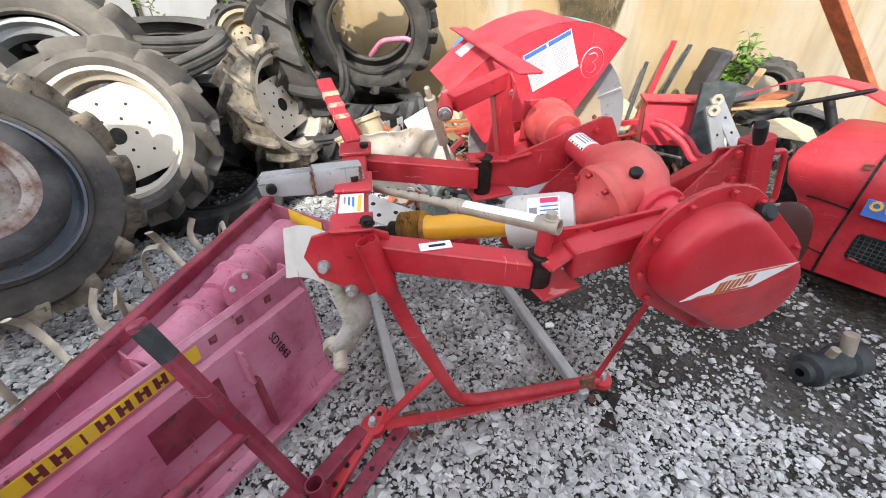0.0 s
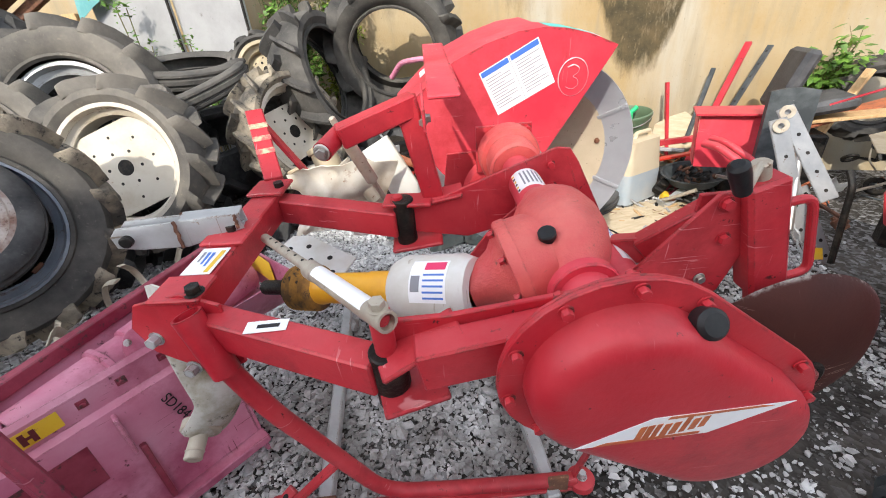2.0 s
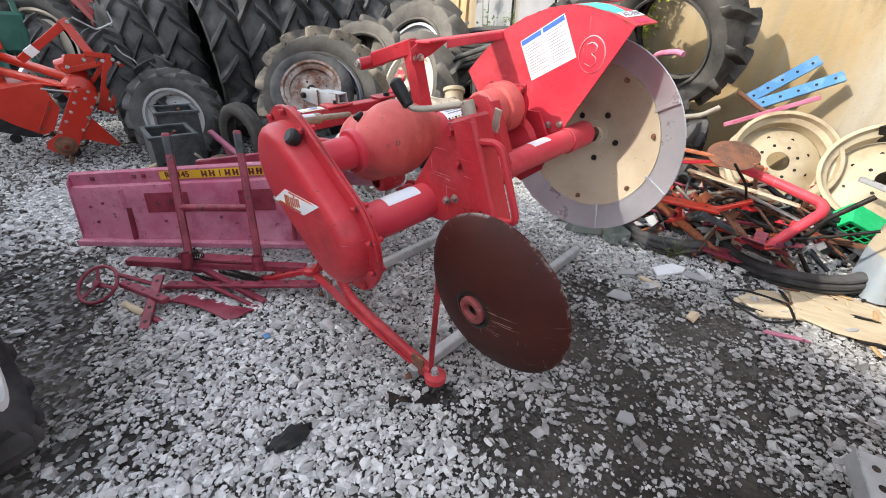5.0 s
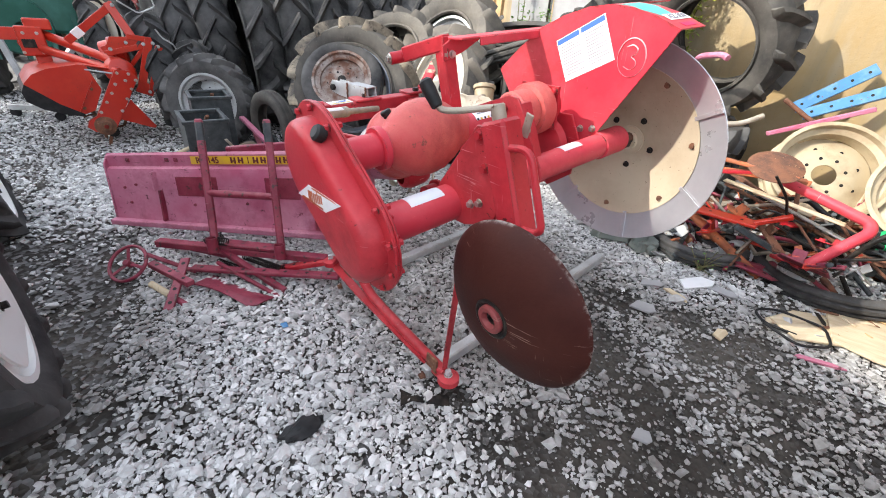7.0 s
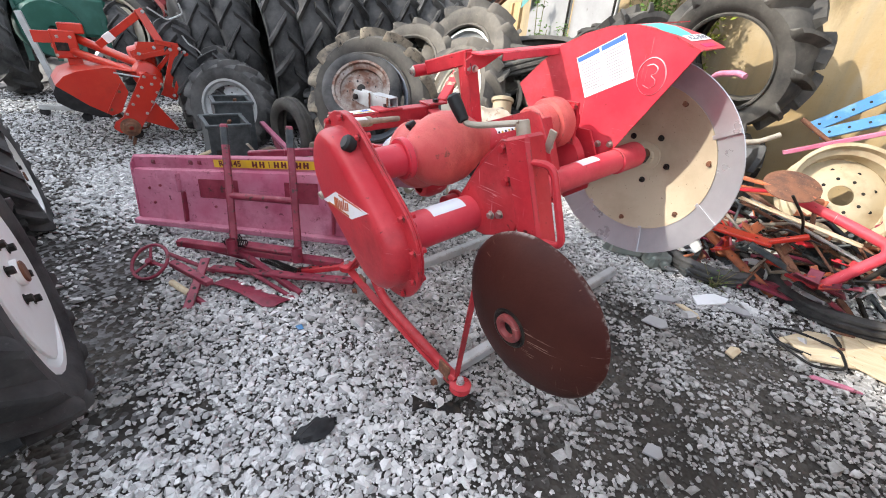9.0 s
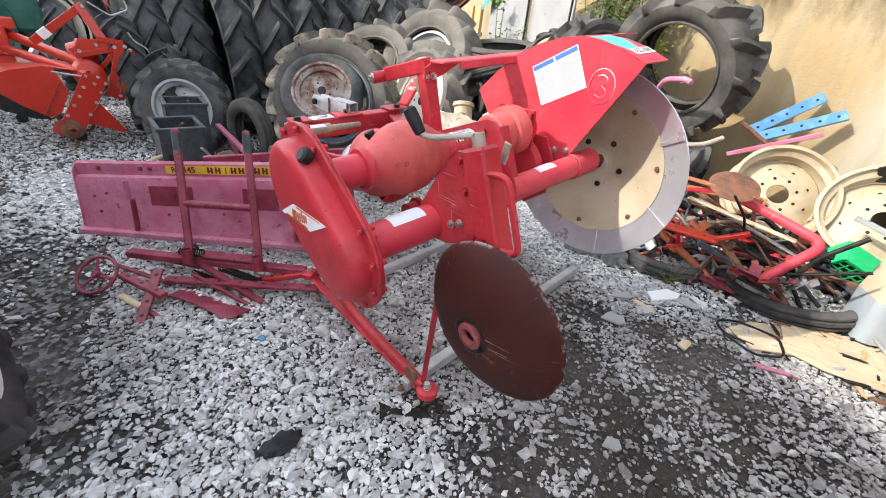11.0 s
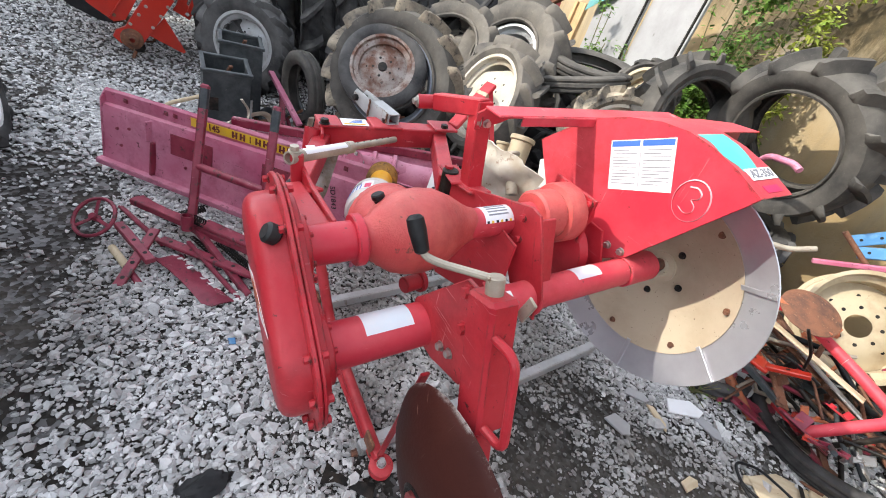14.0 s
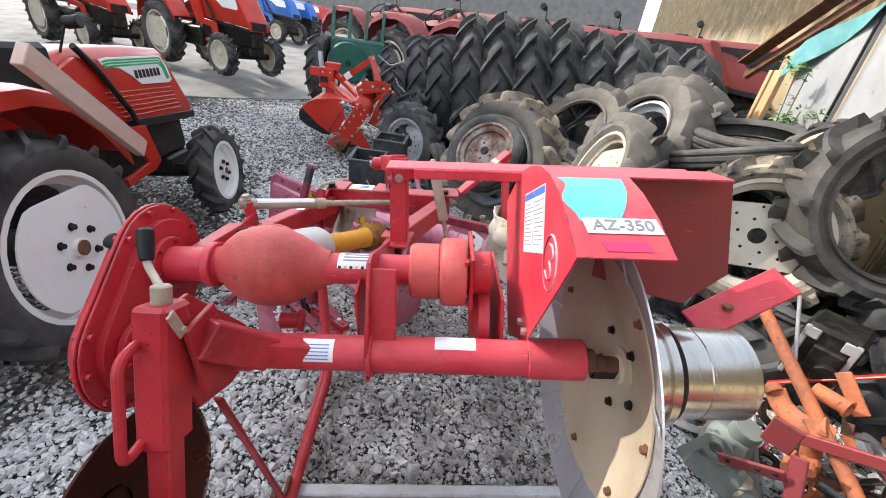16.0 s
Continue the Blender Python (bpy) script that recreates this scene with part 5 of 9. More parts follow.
# paint-striped upright and its brace
bm = B()
beam(bm, W(-0.285, 1.56, 1.09), W(-0.415, 1.74, 1.29), 0.060, 0.022, up=(0, 0, 1))
upright = part("upright_flat", bm, RED, machine)
bm = B()
for k in range(3):
    f = 0.35 + 0.18 * k
    c = Vector((-0.285, 1.56, 1.09)).lerp(Vector((-0.415, 1.74, 1.29)), f)
    c2 = Vector((-0.285, 1.56, 1.09)).lerp(Vector((-0.415, 1.74, 1.29)), f + 0.07)
    beam(bm, W(*c), W(*c2), 0.0615, 0.0235, up=(0, 0, 1), bevel=0)
apart("paint_band", bm, BAND_GREEN, upright, "faded green paint band")
bm = B()
beam(bm, W(-0.405, 1.73, 1.27), W(-0.26, 1.80, 0.98), 0.035, 0.018)
part("brace", bm, RED, upright)
# grey link bracket
bm = B()
bp0, bp1 = Vector((-0.449, 1.154, 1.082)), Vector((-0.195, 1.268, 1.066))
bdir = (bp1 - bp0).normalized()
bside = Vector((-bdir.y, bdir.x, 0)).normalized()
for s in (-0.028, 0.022):
    mb = Matrix((bdir, Vector((0, 0, 1)), bside)).transposed().to_4x4()
    mb.translation = bp0 + bside * s
    slab(bm, [(-0.03, -0.02), (-0.035, 0.012), (-0.015, 0.034), (0.12, 0.036), (0.27, 0.040), (0.275, 0.0), (0.13, -0.036), (0.02, -0.030)], 0.006, INV @ mb)
beam(bm, W(*(bp0 + bdir * 0.12 + Vector((0, 0, -0.03)))), W(*(bp0 + bdir * 0.27 + Vector((0, 0, 0.0)))), 0.045, 0.006)
bracket = part("link_bracket", bm, GALV, hitch, "grey galvanised link bracket")
for f, lo, hi in ((0.118, -0.034, 0.040), (0.262, 0.004, 0.042)):
    for s in (-0.033, 0.030):
        bm = B()
        sweep(bm, [W(*(bp0 + bdir * (f + 0.002 * math.sin(9 * k)) + bside * s + Vector((0, 0, lo + (hi - lo) * k / 6)))) for k in range(7)], 0.0045, 8)
        part("weld", bm, RUST, bracket, "rusty weld seam")
bm = B()
beam(bm, W(*(bp0 + bdir * 0.125 + Vector((0, 0, 0.039)))), W(*(bp0 + bdir * 0.272 + Vector((0, 0, 0.042)))), 0.052, 0.005)
part("top_strap", bm, GALV, bracket)
bm = B()
cyl(bm, W(*(bp0 - bside * 0.045)), W(*(bp0 + bside * 0.04)), 0.015, seg=14)
part("bracket_pin", bm, GREASE, bracket)
# adjustable rod
bm = B()
r0, r1 = W(0.332, 0.872, 1.083), W(-0.166, 1.280, 1.018)
pipe(bm, r0, r0.lerp(r1, 0.46), 0.0195, 0.005)
cyl(bm, r0.lerp(r1, 0.44), r0.lerp(r1, 0.5), 0.0215, seg=16)
cyl(bm, r0.lerp(r1, 0.45), r1, 0.013, seg=14)
rod = part("adjusting_rod", bm, DIRTY_STEEL, machine, "dusty beige telescopic rod")
bm = B()
for k in range(6):
    q = r0.lerp(r1, 0.55 + 0.07 * k)
    cyl(bm, q + Vector((0, 0, 0.0125)), q + Vector((0, 0, 0.0140)), 0.004, seg=8, edge=0.0002)
apart("rod_hole", bm, GREASE, rod)
bm = B()
bolt(bm, r0.lerp(r1, 0.04) + Vector((0, 0, 0.02)), (0, 0, 1), 0.014, 0.016)
part("rod_bolt", bm, DIRTY_STEEL, rod)
bm = B()
q0, q1 = r0.lerp(r1, 0.09), r0.lerp(r1, 0.42)
dv = (q1 - q0).normalized()
sd = dv.cross(Vector((0, 0, 1))).normalized()
upn = sd.cross(dv)
rows = []
for q in (q0, q1):
    rows.append([q + (sd * math.cos(radians(a)) + upn * math.sin(radians(a))) * 0.0200 for a in range(30, 151, 20)])
skin(bm, rows, 0.0005)
part("label_sticker", bm, PAPER, rod, "worn white label")

# drive shaft with yellow guard and white bells
bm = B()
n0, n1 = NECK1, W(-0.12, 1.255, 0.870)
sd0 = (n1 - n0)
lathe(bm, [(0.030, 0.0), (0.040, 0.02), (0.044, 0.03), (0.044, 0.27), (0.041, 0.28), (0.041, sd0.length * 0.74), (0.045, sd0.length * 0.75), (0.045, sd0.length * 0.78)], axes(n0, sd0), 26)
shaft = part("shaft_guard", bm, YELLOW, machine, "yellow plastic drive shaft guard")
bm = B()
lathe(bm, [(0.050, -0.02), (0.070, -0.015), (0.079, 0.01), (0.080, 0.155), (0.070, 0.178), (0.048, 0.182)], axes(n0, sd0), 30)
bell = part("guard_bell", bm, WHITE_PL, shaft, "white plastic guard bell")
mbell = axes(n0, sd0, (0, 0, 1))


def bell_mark(z0, z1, a0, a1, r, material, name):
    bm = B()
    rows = []
    for z in (z0, z1):
        rows.append([mbell @ Vector((r * math.cos(radians(a0 + (a1 - a0) * i / 6)), r * math.sin(radians(a0 + (a1 - a0) * i / 6)), z)) for i in range(7)])
    skin(bm, rows, 0.0006)
    part(name, bm, material, bell)


for base in (-72,):
    bell_mark(0.02, 0.11, base - 2, base + 68, 0.0806, PAPER, "warning_sticker")
    bell_mark(0.025, 0.075, base + 50, base + 64, 0.0812, INK_RED, "red_heading")
    for k in range(5):
        bell_mark(0.025, 0.075, base + 4 + 9 * k, base + 7 + 9 * k, 0.0812, INK_BLUE, "print_line")
    bell_mark(0.083, 0.105, base + 15, base + 40, 0.0812, INK_GREY, "print_picture")
bm = B()
lathe(bm, [(0.043, sd0.length * 0.77)] + [(0.064 if k % 2 else 0.047, sd0.length * (0.775 + 0.0135 * k)) for k in range(12)] + [(0.040, sd0.length * 0.94)], axes(n0, sd0), 26)
part("bellows", bm, BELLOWS, shaft, "cracked greasy yellow bellows", 20)
bm = B()
j0 = n0 + sd0 * 0.90
cyl(bm, j0, j0 + sd0.normalized() * 0.06, 0.036, seg=18)
cyl(bm, j0 + sd0.normalized() * 0.05, j0 + sd0.normalized() * 0.16, 0.022, seg=16)
part("shaft_yoke", bm, GREASE, shaft)
# white hitch cover and cast lower link arm
bm = B()
wm = INV
rows = []
for k in range(6):
    f = k / 5
    rows.append([INV @ Vector((-0.42 + 0.20 * g - 0.02 * f, 1.10 - 0.09 * g - 0.015 * f, 0.965 - 0.17 * f + 0.03 * math.sin(g * math.pi))) for g in (0, 0.25, 0.5, 0.75, 1.0)])
skin(bm, rows, 0.006)
part("hitch_cover", bm, WHITE_PL, hitch, "dusty white plastic cover")
bm = B()
arm = [(-0.255, 1.02, 0.90), (-0.225, 1.00, 0.80), (-0.195, 0.985, 0.72), (-0.235, 0.965, 0.655), (-0.262, 0.955, 0.625)]
sweep(bm, soften([W(*p) for p in arm], 0.05), 0.058, 14, flat=0.42)
link_arm = part("cast_link_arm", bm, CAST_PALE, hitch, "dusty cast link arm")
bm = B()
pa, pb = W(-0.268, 0.965, 0.640), W(-0.245, 0.880, 0.605)
cyl(bm, pa, pa.lerp(pb, 0.30), 0.048, seg=22)
cyl(bm, pa.lerp(pb, 0.25), pb, 0.021, seg=18)
cyl(bm, pa.lerp(pb, 0.75), pa.lerp(pb, 0.8), 0.023, seg=18)
part("link_pin", bm, DIRTY_STEEL, link_arm)

# parking stand
bm = B()
sweep(bm, soften([td - (td - tt) * 0.25, W(-0.055, 0.965, 0.72), W(0.115, 1.115, 0.165), W(0.36, 1.180, 0.135), W(0.735, 1.285, 0.100)], 0.10), 0.0235, 14)
stand = part("stand_tube", bm, RED, machine)
bm = B()
beam(bm, W(-0.215, 1.005, 0.165), W(0.10, 1.085, 0.135), 0.045, 0.014)
beam(bm, W(0.08, 1.08, 0.137), W(0.74, 1.285, 0.075), 0.045, 0.014)
beam(bm, W(-0.18, 1.01, 0.18), W(0.045, 1.06, 0.42), 0.034, 0.016)
part("stand_bar", bm, RED, stand)
bm = B()
beam(bm, W(0.725, 1.285, 0.11), W(0.895, 1.235, 0.83), 0.026, 0.010)
part("stand_brace", bm, RED, stand)
for c in ((-0.213, 1.0, 0.175), (0.755, 1.292, 0.088)):
    bm = B()
    q = W(*c)
    lathe(bm, [(0.012, 0.018), (0.034, 0.018), (0.046, 0.010), (0.046, -0.016), (0.034, -0.024), (0.012, -0.024)], axes(q, INV.to_3x3() @ Vector((0, 0, 1))), 22)
    ear = part("stand_foot", bm, RED, stand)
    bm = B()
    bolt(bm, q + Vector((0, 0, 0.02)), (0, 0, 1), 0.014, 0.026)
    part("foot_bolt", bm, GALV, ear)
for (p, q, z) in (((-0.085, 1.03), (-0.53, 2.40), 0.088), ((0.665, 1.22), (0.20, 2.66), 0.062)):
    bm = B()
    beam(bm, W(p[0], p[1], z), W(q[0], q[1], z + 0.050), 0.050, 0.055, up=(0, 0, 1), bevel=0.006)
    rail = part("stand_rail", bm, GALV, stand, "weathered galvanised rail")
    bm = B()
    box(bm, (0, 0, 0), (0.07, 0.012, 0.09), INV @ pose(p[0] + 0.01, p[1] + 0.03, z + 0.045, 0, 0, 15), 0.003)
    bolt(bm, W(p[0] + 0.02, p[1] - 0.012, z + 0.01), INV.to_3x3() @ Vector((0.2, -1, 0)), 0.013, 0.02)
    part("rail_bracket", bm, RUST, rail)
    for f in (0.06, 0.94):
        cx, cy = p[0] + (q[0] - p[0]) * f, p[1] + (q[1] - p[1]) * f
        c = Vector((cx, cy, ground_z(cx, cy) + 0.028))
        bm = B()
        cyl(bm, W(c.x - 0.012, c.y, c.z), W(c.x + 0.012, c.y, c.z), 0.030, seg=18)
        part("caster", bm, BLACK_PL, rail)

# crumpled white guard behind the swing arm
bm = B()
rows = []
for k in range(15):
    f = k / 14
    row = []
    for j in range(17):
        g = j / 16
        dent = 0.030 * noise.noise(Vector((5.0 * g, 4.0 * f, 2.0))) + 0.012 * noise.noise(Vector((13.0 * g, 11.0 * f, 7.0)))
        row.append(W(-0.37 + 0.37 * g + 0.04 * math.sin(4 * f + 2 * g), 1.76 + 0.17 * g - 0.09 * math.sin(math.pi * g) + dent, 1.045 - 0.27 * f + 0.04 * math.sin(3.2 * g) + 0.5 * dent))
    rows.append(row)
skin(bm, rows, 0.004)
part("crumpled_guard", bm, GUARD_WHITE, machine, "crumpled dirty white plastic guard", 70)
bm = B()
slab(bm, [(-0.38, 0.12), (-0.09, 0.12), (-0.04, 0.02), (-0.06, -0.12), (-0.17, -0.20), (-0.30, -0.14), (-0.40, -0.02)], 0.010, across(0.955))
lathe(bm, [(0.13, 0.93), (0.12, 0.90), (0.09, 0.885), (0.05, 0.88), (0.002, 0.88)], axes((-0.20, 0, -0.02), (0, 1, 0)), 26)
part("inner_plate", bm, RED, machine)
bm = B()
lathe(bm, [(0.02, 0.0), (0.055, 0.004), (0.062, 0.03), (0.062, 0.10), (0.05, 0.13), (0.03, 0.14)], axes(W(0.10, 1.42, 0.78), (0.1, -1, 0)), 20)
part("lower_gear", bm, RED, machine)
for a, b, r, mat_, text in (((-0.30, 1.95, 1.10), (-0.20, 1.90, 0.83), 0.055, CREAM, "cream plastic guard tube"), ((-0.17, 1.85, 1.06), (-0.05, 1.86, 0.90), 0.030, DIRTY_STEEL, "khaki steel strut"), ((-0.42, 1.92, 1.02), (-0.34, 1.90, 0.84), 0.035, CREAM, "cream plastic guard tube")):
    bm = B()
    cyl(bm, W(*a), W(*b), r, seg=18)
    cyl(bm, W(*(Vector(a).lerp(Vector(b), -0.02))), W(*(Vector(a).lerp(Vector(b), 0.06))), r * 1.18, seg=18)
    part("guard_tube", bm, mat_, machine, text)
bm = B()
beam(bm, W(-0.08, 2.0, 1.10), W(0.06, 2.0, 0.84), 0.13, 0.02, up=(0, 1, 0))
part("side_guard", bm, WHITE_PL, machine, "grey-white plastic side guard")
for c, size, rot in (((-0.20, 1.56, 0.80), (0.30, 0.13), (18, 12, -22)), ((-0.10, 1.66, 0.90), (0.20, 0.09), (-20, 25, -30))):
    bm = B()
    m = INV @ pose(*c, *rot)
    w, d = size
    slab(bm, [(-w / 2, -d / 2), (w * 0.42, -d / 2), (w / 2, -d * 0.2), (w * 0.46, d / 2), (-w * 0.30, d * 0.46), (-w / 2, d * 0.2)], 0.006, m)
    torn = part("torn_guard", bm, WHITE_PL, machine, "torn dirty white guard plate")
    for k in range(5):
        bm = B()
        q = Vector((-w * 0.36 + w * 0.18 * k, -d * 0.22 + d * 0.34 * (k % 2), 0.006))
        cyl(bm, m @ q, m @ (q + Vector((0, 0, 0.0015))), 0.010, seg=12, edge=0.0003)
        part("bolt_hole", bm, GREASE, torn, "dark bolt hole")
# red guard plate behind the drum
bm = B()
beam(bm, W(0.30, 2.45, 1.03), W(0.15, 2.71, 1.185), 0.105, 0.010, up=(0.3, 0.3, 1))
tail = part("scraper_plate", bm, RED_SUN, machine, "sun-faded red scraper plate")
bm = B()
c = W(0.25, 2.54, 1.09)
cyl(bm, c, c + Vector((0, 0, 0.012)), 0.016, seg=14)
part("tail_bolt", bm, RUST, tail)


# ---------- wheels and tyres ----------
HEAP = "tyres heaped along the yard"
wheel("spare_wheel", "tractor wheel with white rim and dusty lugged tyre", facing((-1.885, 2.43, 0.895), (0.22, -0.93, 0.30), 20), 0.56, 0.355, 0.27, 13, 0.080, RUBBER_DUST, WHITE_RIM, flats=0.262, dish=0.02, group=HEAP)
tan_at = facing((-1.945, 1.583, 0.853), (0.83, -0.50, 0.22), 4)
tan_tyre = tyre("loose_tyre", "mud-dried tan tractor tyre with a blue-grey rim, leaning on the heap", tan_at, 0.60, 0.36, 0.30, 15, 0.065, RUBBER, HEAP, tread=RUBBER_TAN)
bm = B()
rim_ring(bm, 0.345, 0.25, None)
tan_rim = part("rim", bm, BLUE_STEEL, tan_tyre, "blue-grey steel rim")
for k in range(4):
    bm = B()
    box(bm, (0.305, 0, 0.02), (0.05, 0.06, 0.012), Euler((0, 0, 0.5 + 1.571 * k)).to_matrix().to_4x4(), 0.003)
    part("rim_lug", bm, RUST, tan_rim, "rusty rim lug")
wheel("spare_wheel", "ribbed front wheel with a rusted grey rim", facing((-1.835, 1.462, 0.950), (0.745, -0.345, 0.57), 15), 0.344, 0.232, 0.15, 0, 0, RUBBER_DARK, RIM_RUST, rib=True, dish=0.035, hub=0.035, studs=5, group=HEAP)
tyre("large_tyre", "large worn tractor tyre leaning on the wall", facing((-0.635, 4.31, 1.412), (0.13, -0.92, -0.36), 0), 0.64, 0.375, 0.36, 12, 0.075, RUBBER, HEAP, 0.26, 0.046)
tyre("large_tyre", "large worn tractor tyre standing on edge", facing((-1.14, 3.85, 1.22), (0.957, -0.107, 0.269), 9), 0.59, 0.38, 0.32, 12, 0.07, RUBBER, HEAP, 0.26, 0.044)
# supports under the two upright tyres
tyre("loose_tyre", "dusty tractor tyre lying flat under others", pose(-0.72, 4.30, 0.30), 0.60, 0.36, 0.36, 14, 0.045, RUBBER_DARK, HEAP)
tyre("loose_tyre", "dusty tractor tyre lying flat under others", pose(-0.72, 4.30, 0.63, 2, 3, 20), 0.58, 0.36, 0.34, 14, 0.045, RUBBER_DARK, HEAP)
tyre("loose_tyre", "dusty tractor tyre lying flat under others", pose(-1.15, 3.72, 0.26), 0.58, 0.36, 0.34, 14, 0.045, RUBBER_DARK, HEAP)
tyre("loose_tyre", "dusty tractor tyre lying flat under others", pose(-1.05, 3.70, 0.50, 3, -2, 20), 0.40, 0.36, 0.34, 14, 0.045, RUBBER_DARK, HEAP)
# lugged wheel between the white wheel and the hood
wheel("spare_wheel", "tractor wheel with grey-white rim and tan dusty lugs", facing((-1.24, 3.30, 0.90), (0.93, -0.28, 0.24), 10), 0.50, 0.33, 0.30, 13, 0.06, RUBBER_TAN, WHITE_RIM, flats=0.2, dish=0.02, group=HEAP)
wheel("spare_wheel", "small wheel with yellowed cream rim", facing((-1.52, 3.62, 1.33), (0.45, -0.85, 0.28), 10), 0.30, 0.19, 0.20, 12, 0.03, RUBBER, CREAM, dish=0.02, hub=0.03, group=HEAP)
# thin tyres lying flat on top of one another
for i, (x, y, z, ax, ay) in enumerate(((-1.98, 3.34, 1.385, 8, 6), (-1.88, 3.22, 1.245, 14, -12))):
    bm = B()
    ribbed(bm, 0.40, 0.27, 0.14, None)
    ob = single("ribbed_tyre", bm, RUBBER, "narrow ribbed tyre lying flat on the heap", "tyre", HEAP)
    ob.matrix_world = pose(x, y, z, ax, ay, 0)
# heap behind the white wheel
tyre("loose_tyre", "large dusty tyre piled behind the white wheel", facing((-2.42, 2.72, 1.18), (0.45, -0.80, 0.42), 6), 0.64, 0.34, 0.36, 12, 0.080, RUBBER_DUST, HEAP, 0.28, 0.042)
bm = B()
rim_ring(bm, 0.30, 0.22, None)
ob = single("rim", bm, GALV, "grey rim inside a piled tyre", "wheel rim", HEAP)
ob.matrix_world = facing((-2.42, 2.72, 1.18), (0.45, -0.80, 0.42))
for x, y, z, n, sp, R in ((-2.75, 2.20, 1.05, (0.55, -0.6, 0.58), 3, 0.58), (-2.95, 3.05, 1.15, (0.5, -0.7, 0.5), 8, 0.60), (-2.60, 3.30, 0.75, (0.3, -0.9, 0.3), 0, 0.55),
                         (-2.35, 2.05, 0.55, (0.7, -0.5, 0.5), 5, 0.55), (-2.95, 1.65, 0.70, (0.8, -0.3, 0.5), 11, 0.60), (-2.30, 2.85, 0.38, (0.2, -0.5, 0.84), 2, 0.58), (-1.75, 3.00, 0.34, (0.1, -0.4, 0.9), 2, 0.58), (-1.95, 3.35, 0.78, (0.1, -0.3, 0.94), 2, 0.56), (-3.05, 2.40, 0.6, (0.6, -0.5, 0.6), 2, 0.6)):
    # tyres above 0.9 m take the paler rubber, lower ones the black
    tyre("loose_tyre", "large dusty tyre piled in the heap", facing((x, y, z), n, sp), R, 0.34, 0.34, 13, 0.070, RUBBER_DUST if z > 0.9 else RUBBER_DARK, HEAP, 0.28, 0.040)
# the row of very large tyres, standing side by side
for i in range(8):
    R = 0.95 - 0.02 * max(0, i - 3) + 0.02 * (i % 2)
    y = 0.90 + 0.345 * i
    tyre("huge_tyre", "very large black tractor tyre standing upright in a row", facing((-3.95 + 0.05 * (i % 3), y, R + ground_z(-3.95, y) - 0.02), (-0.12 + 0.03 * (i % 2), 1.0, 0.10), i * 7), R, 0.55, 0.37, 16, 0.080, RUBBER_DARK, "row of very large upright tyres", 0.26, 0.058, 0.26)
# smaller upright tyres at the row's end
for x, y, R, W_, n in ((-4.35, 0.42, 0.82, 0.36, (-0.2, 1, 0.12)), (-4.55, 0.02, 0.80, 0.34, (-0.3, 1, 0.12)), (-3.65, 0.30, 0.50, 0.30, (0.25, 0.95, 0.0)), (-4.1, -0.15, 0.62, 0.30, (-0.2, 1, 0.1))):
    tyre("loose_tyre", "black tractor tyre standing upright", facing((x, y, R + ground_z(x, y) - 0.02), n, 0), R, R * 0.58, W_, 17, 0.05, RUBBER_DARK, HEAP)
wheel("spare_wheel", "black lugged wheel with grey rim behind the dark casings", facing((-3.15, 0.36, 0.60), (0.93, -0.33, 0.08), 0), 0.47, 0.26, 0.24, 15, 0.045, RUBBER_DARK, GALV, group=HEAP, dish=0.0)
bm = B()
ribbed(bm, 0.33, 0.21, 0.15, None)
ob = single("ribbed_tyre", bm, RUBBER, "narrow ribbed tyre standing upright on the gravel", "tyre", HEAP)
ob.matrix_world = facing((-2.50, 0.90, 0.47), (-0.45, 0.90, 0.05))


# ---------- bleached rotary tiller ----------
PL, PRT = Vector((-1.29, -0.16, 0.0)), Vector((-0.49, 1.275, 0.0))
pdir = (PRT - PL).normalized()
pnorm = Vector((pdir.y, -pdir.x, 0))
PLEN = (PRT - PL).length
RT = Matrix((pdir, -pnorm, Vector((0, 0, 1)))).transposed().to_4x4()
RT.translation = PL - pnorm * 0.012
tiller = thing("rotary_tiller", "bleached pink rotary tiller with curved cover, lying on the gravel", "farm implement", RT)
# local: x along the cover, y away from the yard, z up
prof = [(0.03, 0.600), (0.0, 0.615), (-0.012, 0.600), (-0.012, 0.530), (-0.036, 0.520), (-0.044, 0.490), (-0.050, 0.420), (-0.058, 0.320), (-0.070, 0.230), (-0.082, 0.180)]
lift = 0.135 / PLEN


def pz(x, z):
    return z - 0.025 * (z / 0.6) + lift * x * (z / 0.6)


bm = B()
rows = []
for k in range(9):
    x = PLEN * k / 8
    rows.append([(x, y, pz(x, z)) for y, z in prof])
skin(bm, rows, 0.005)
cover_t = part("cover", bm, PINK, tiller, "bleached pink curved cover", 25)
bm = B()
beam(bm, (-0.02, -0.095, 0.165), (PLEN + 0.02, -0.10, 0.19), 0.055, 0.035)
part("bottom_rail", bm, PINK, cover_t)
for x in (0.32, 1.33):
    bm = B()
    beam(bm, (x, -0.046, pz(x, 0.51)), (x, -0.056, pz(x, 0.39)), 0.07, 0.012)
    part("stiffener", bm, PINK, cover_t)
    bm = B()
    beam(bm, (x + 0.02, -0.054, pz(x, 0.39)), (x + 0.02, -0.084, pz(x, 0.19)), 0.045, 0.018)
    part("hinge_strap", bm, PINK_DARK, cover_t)
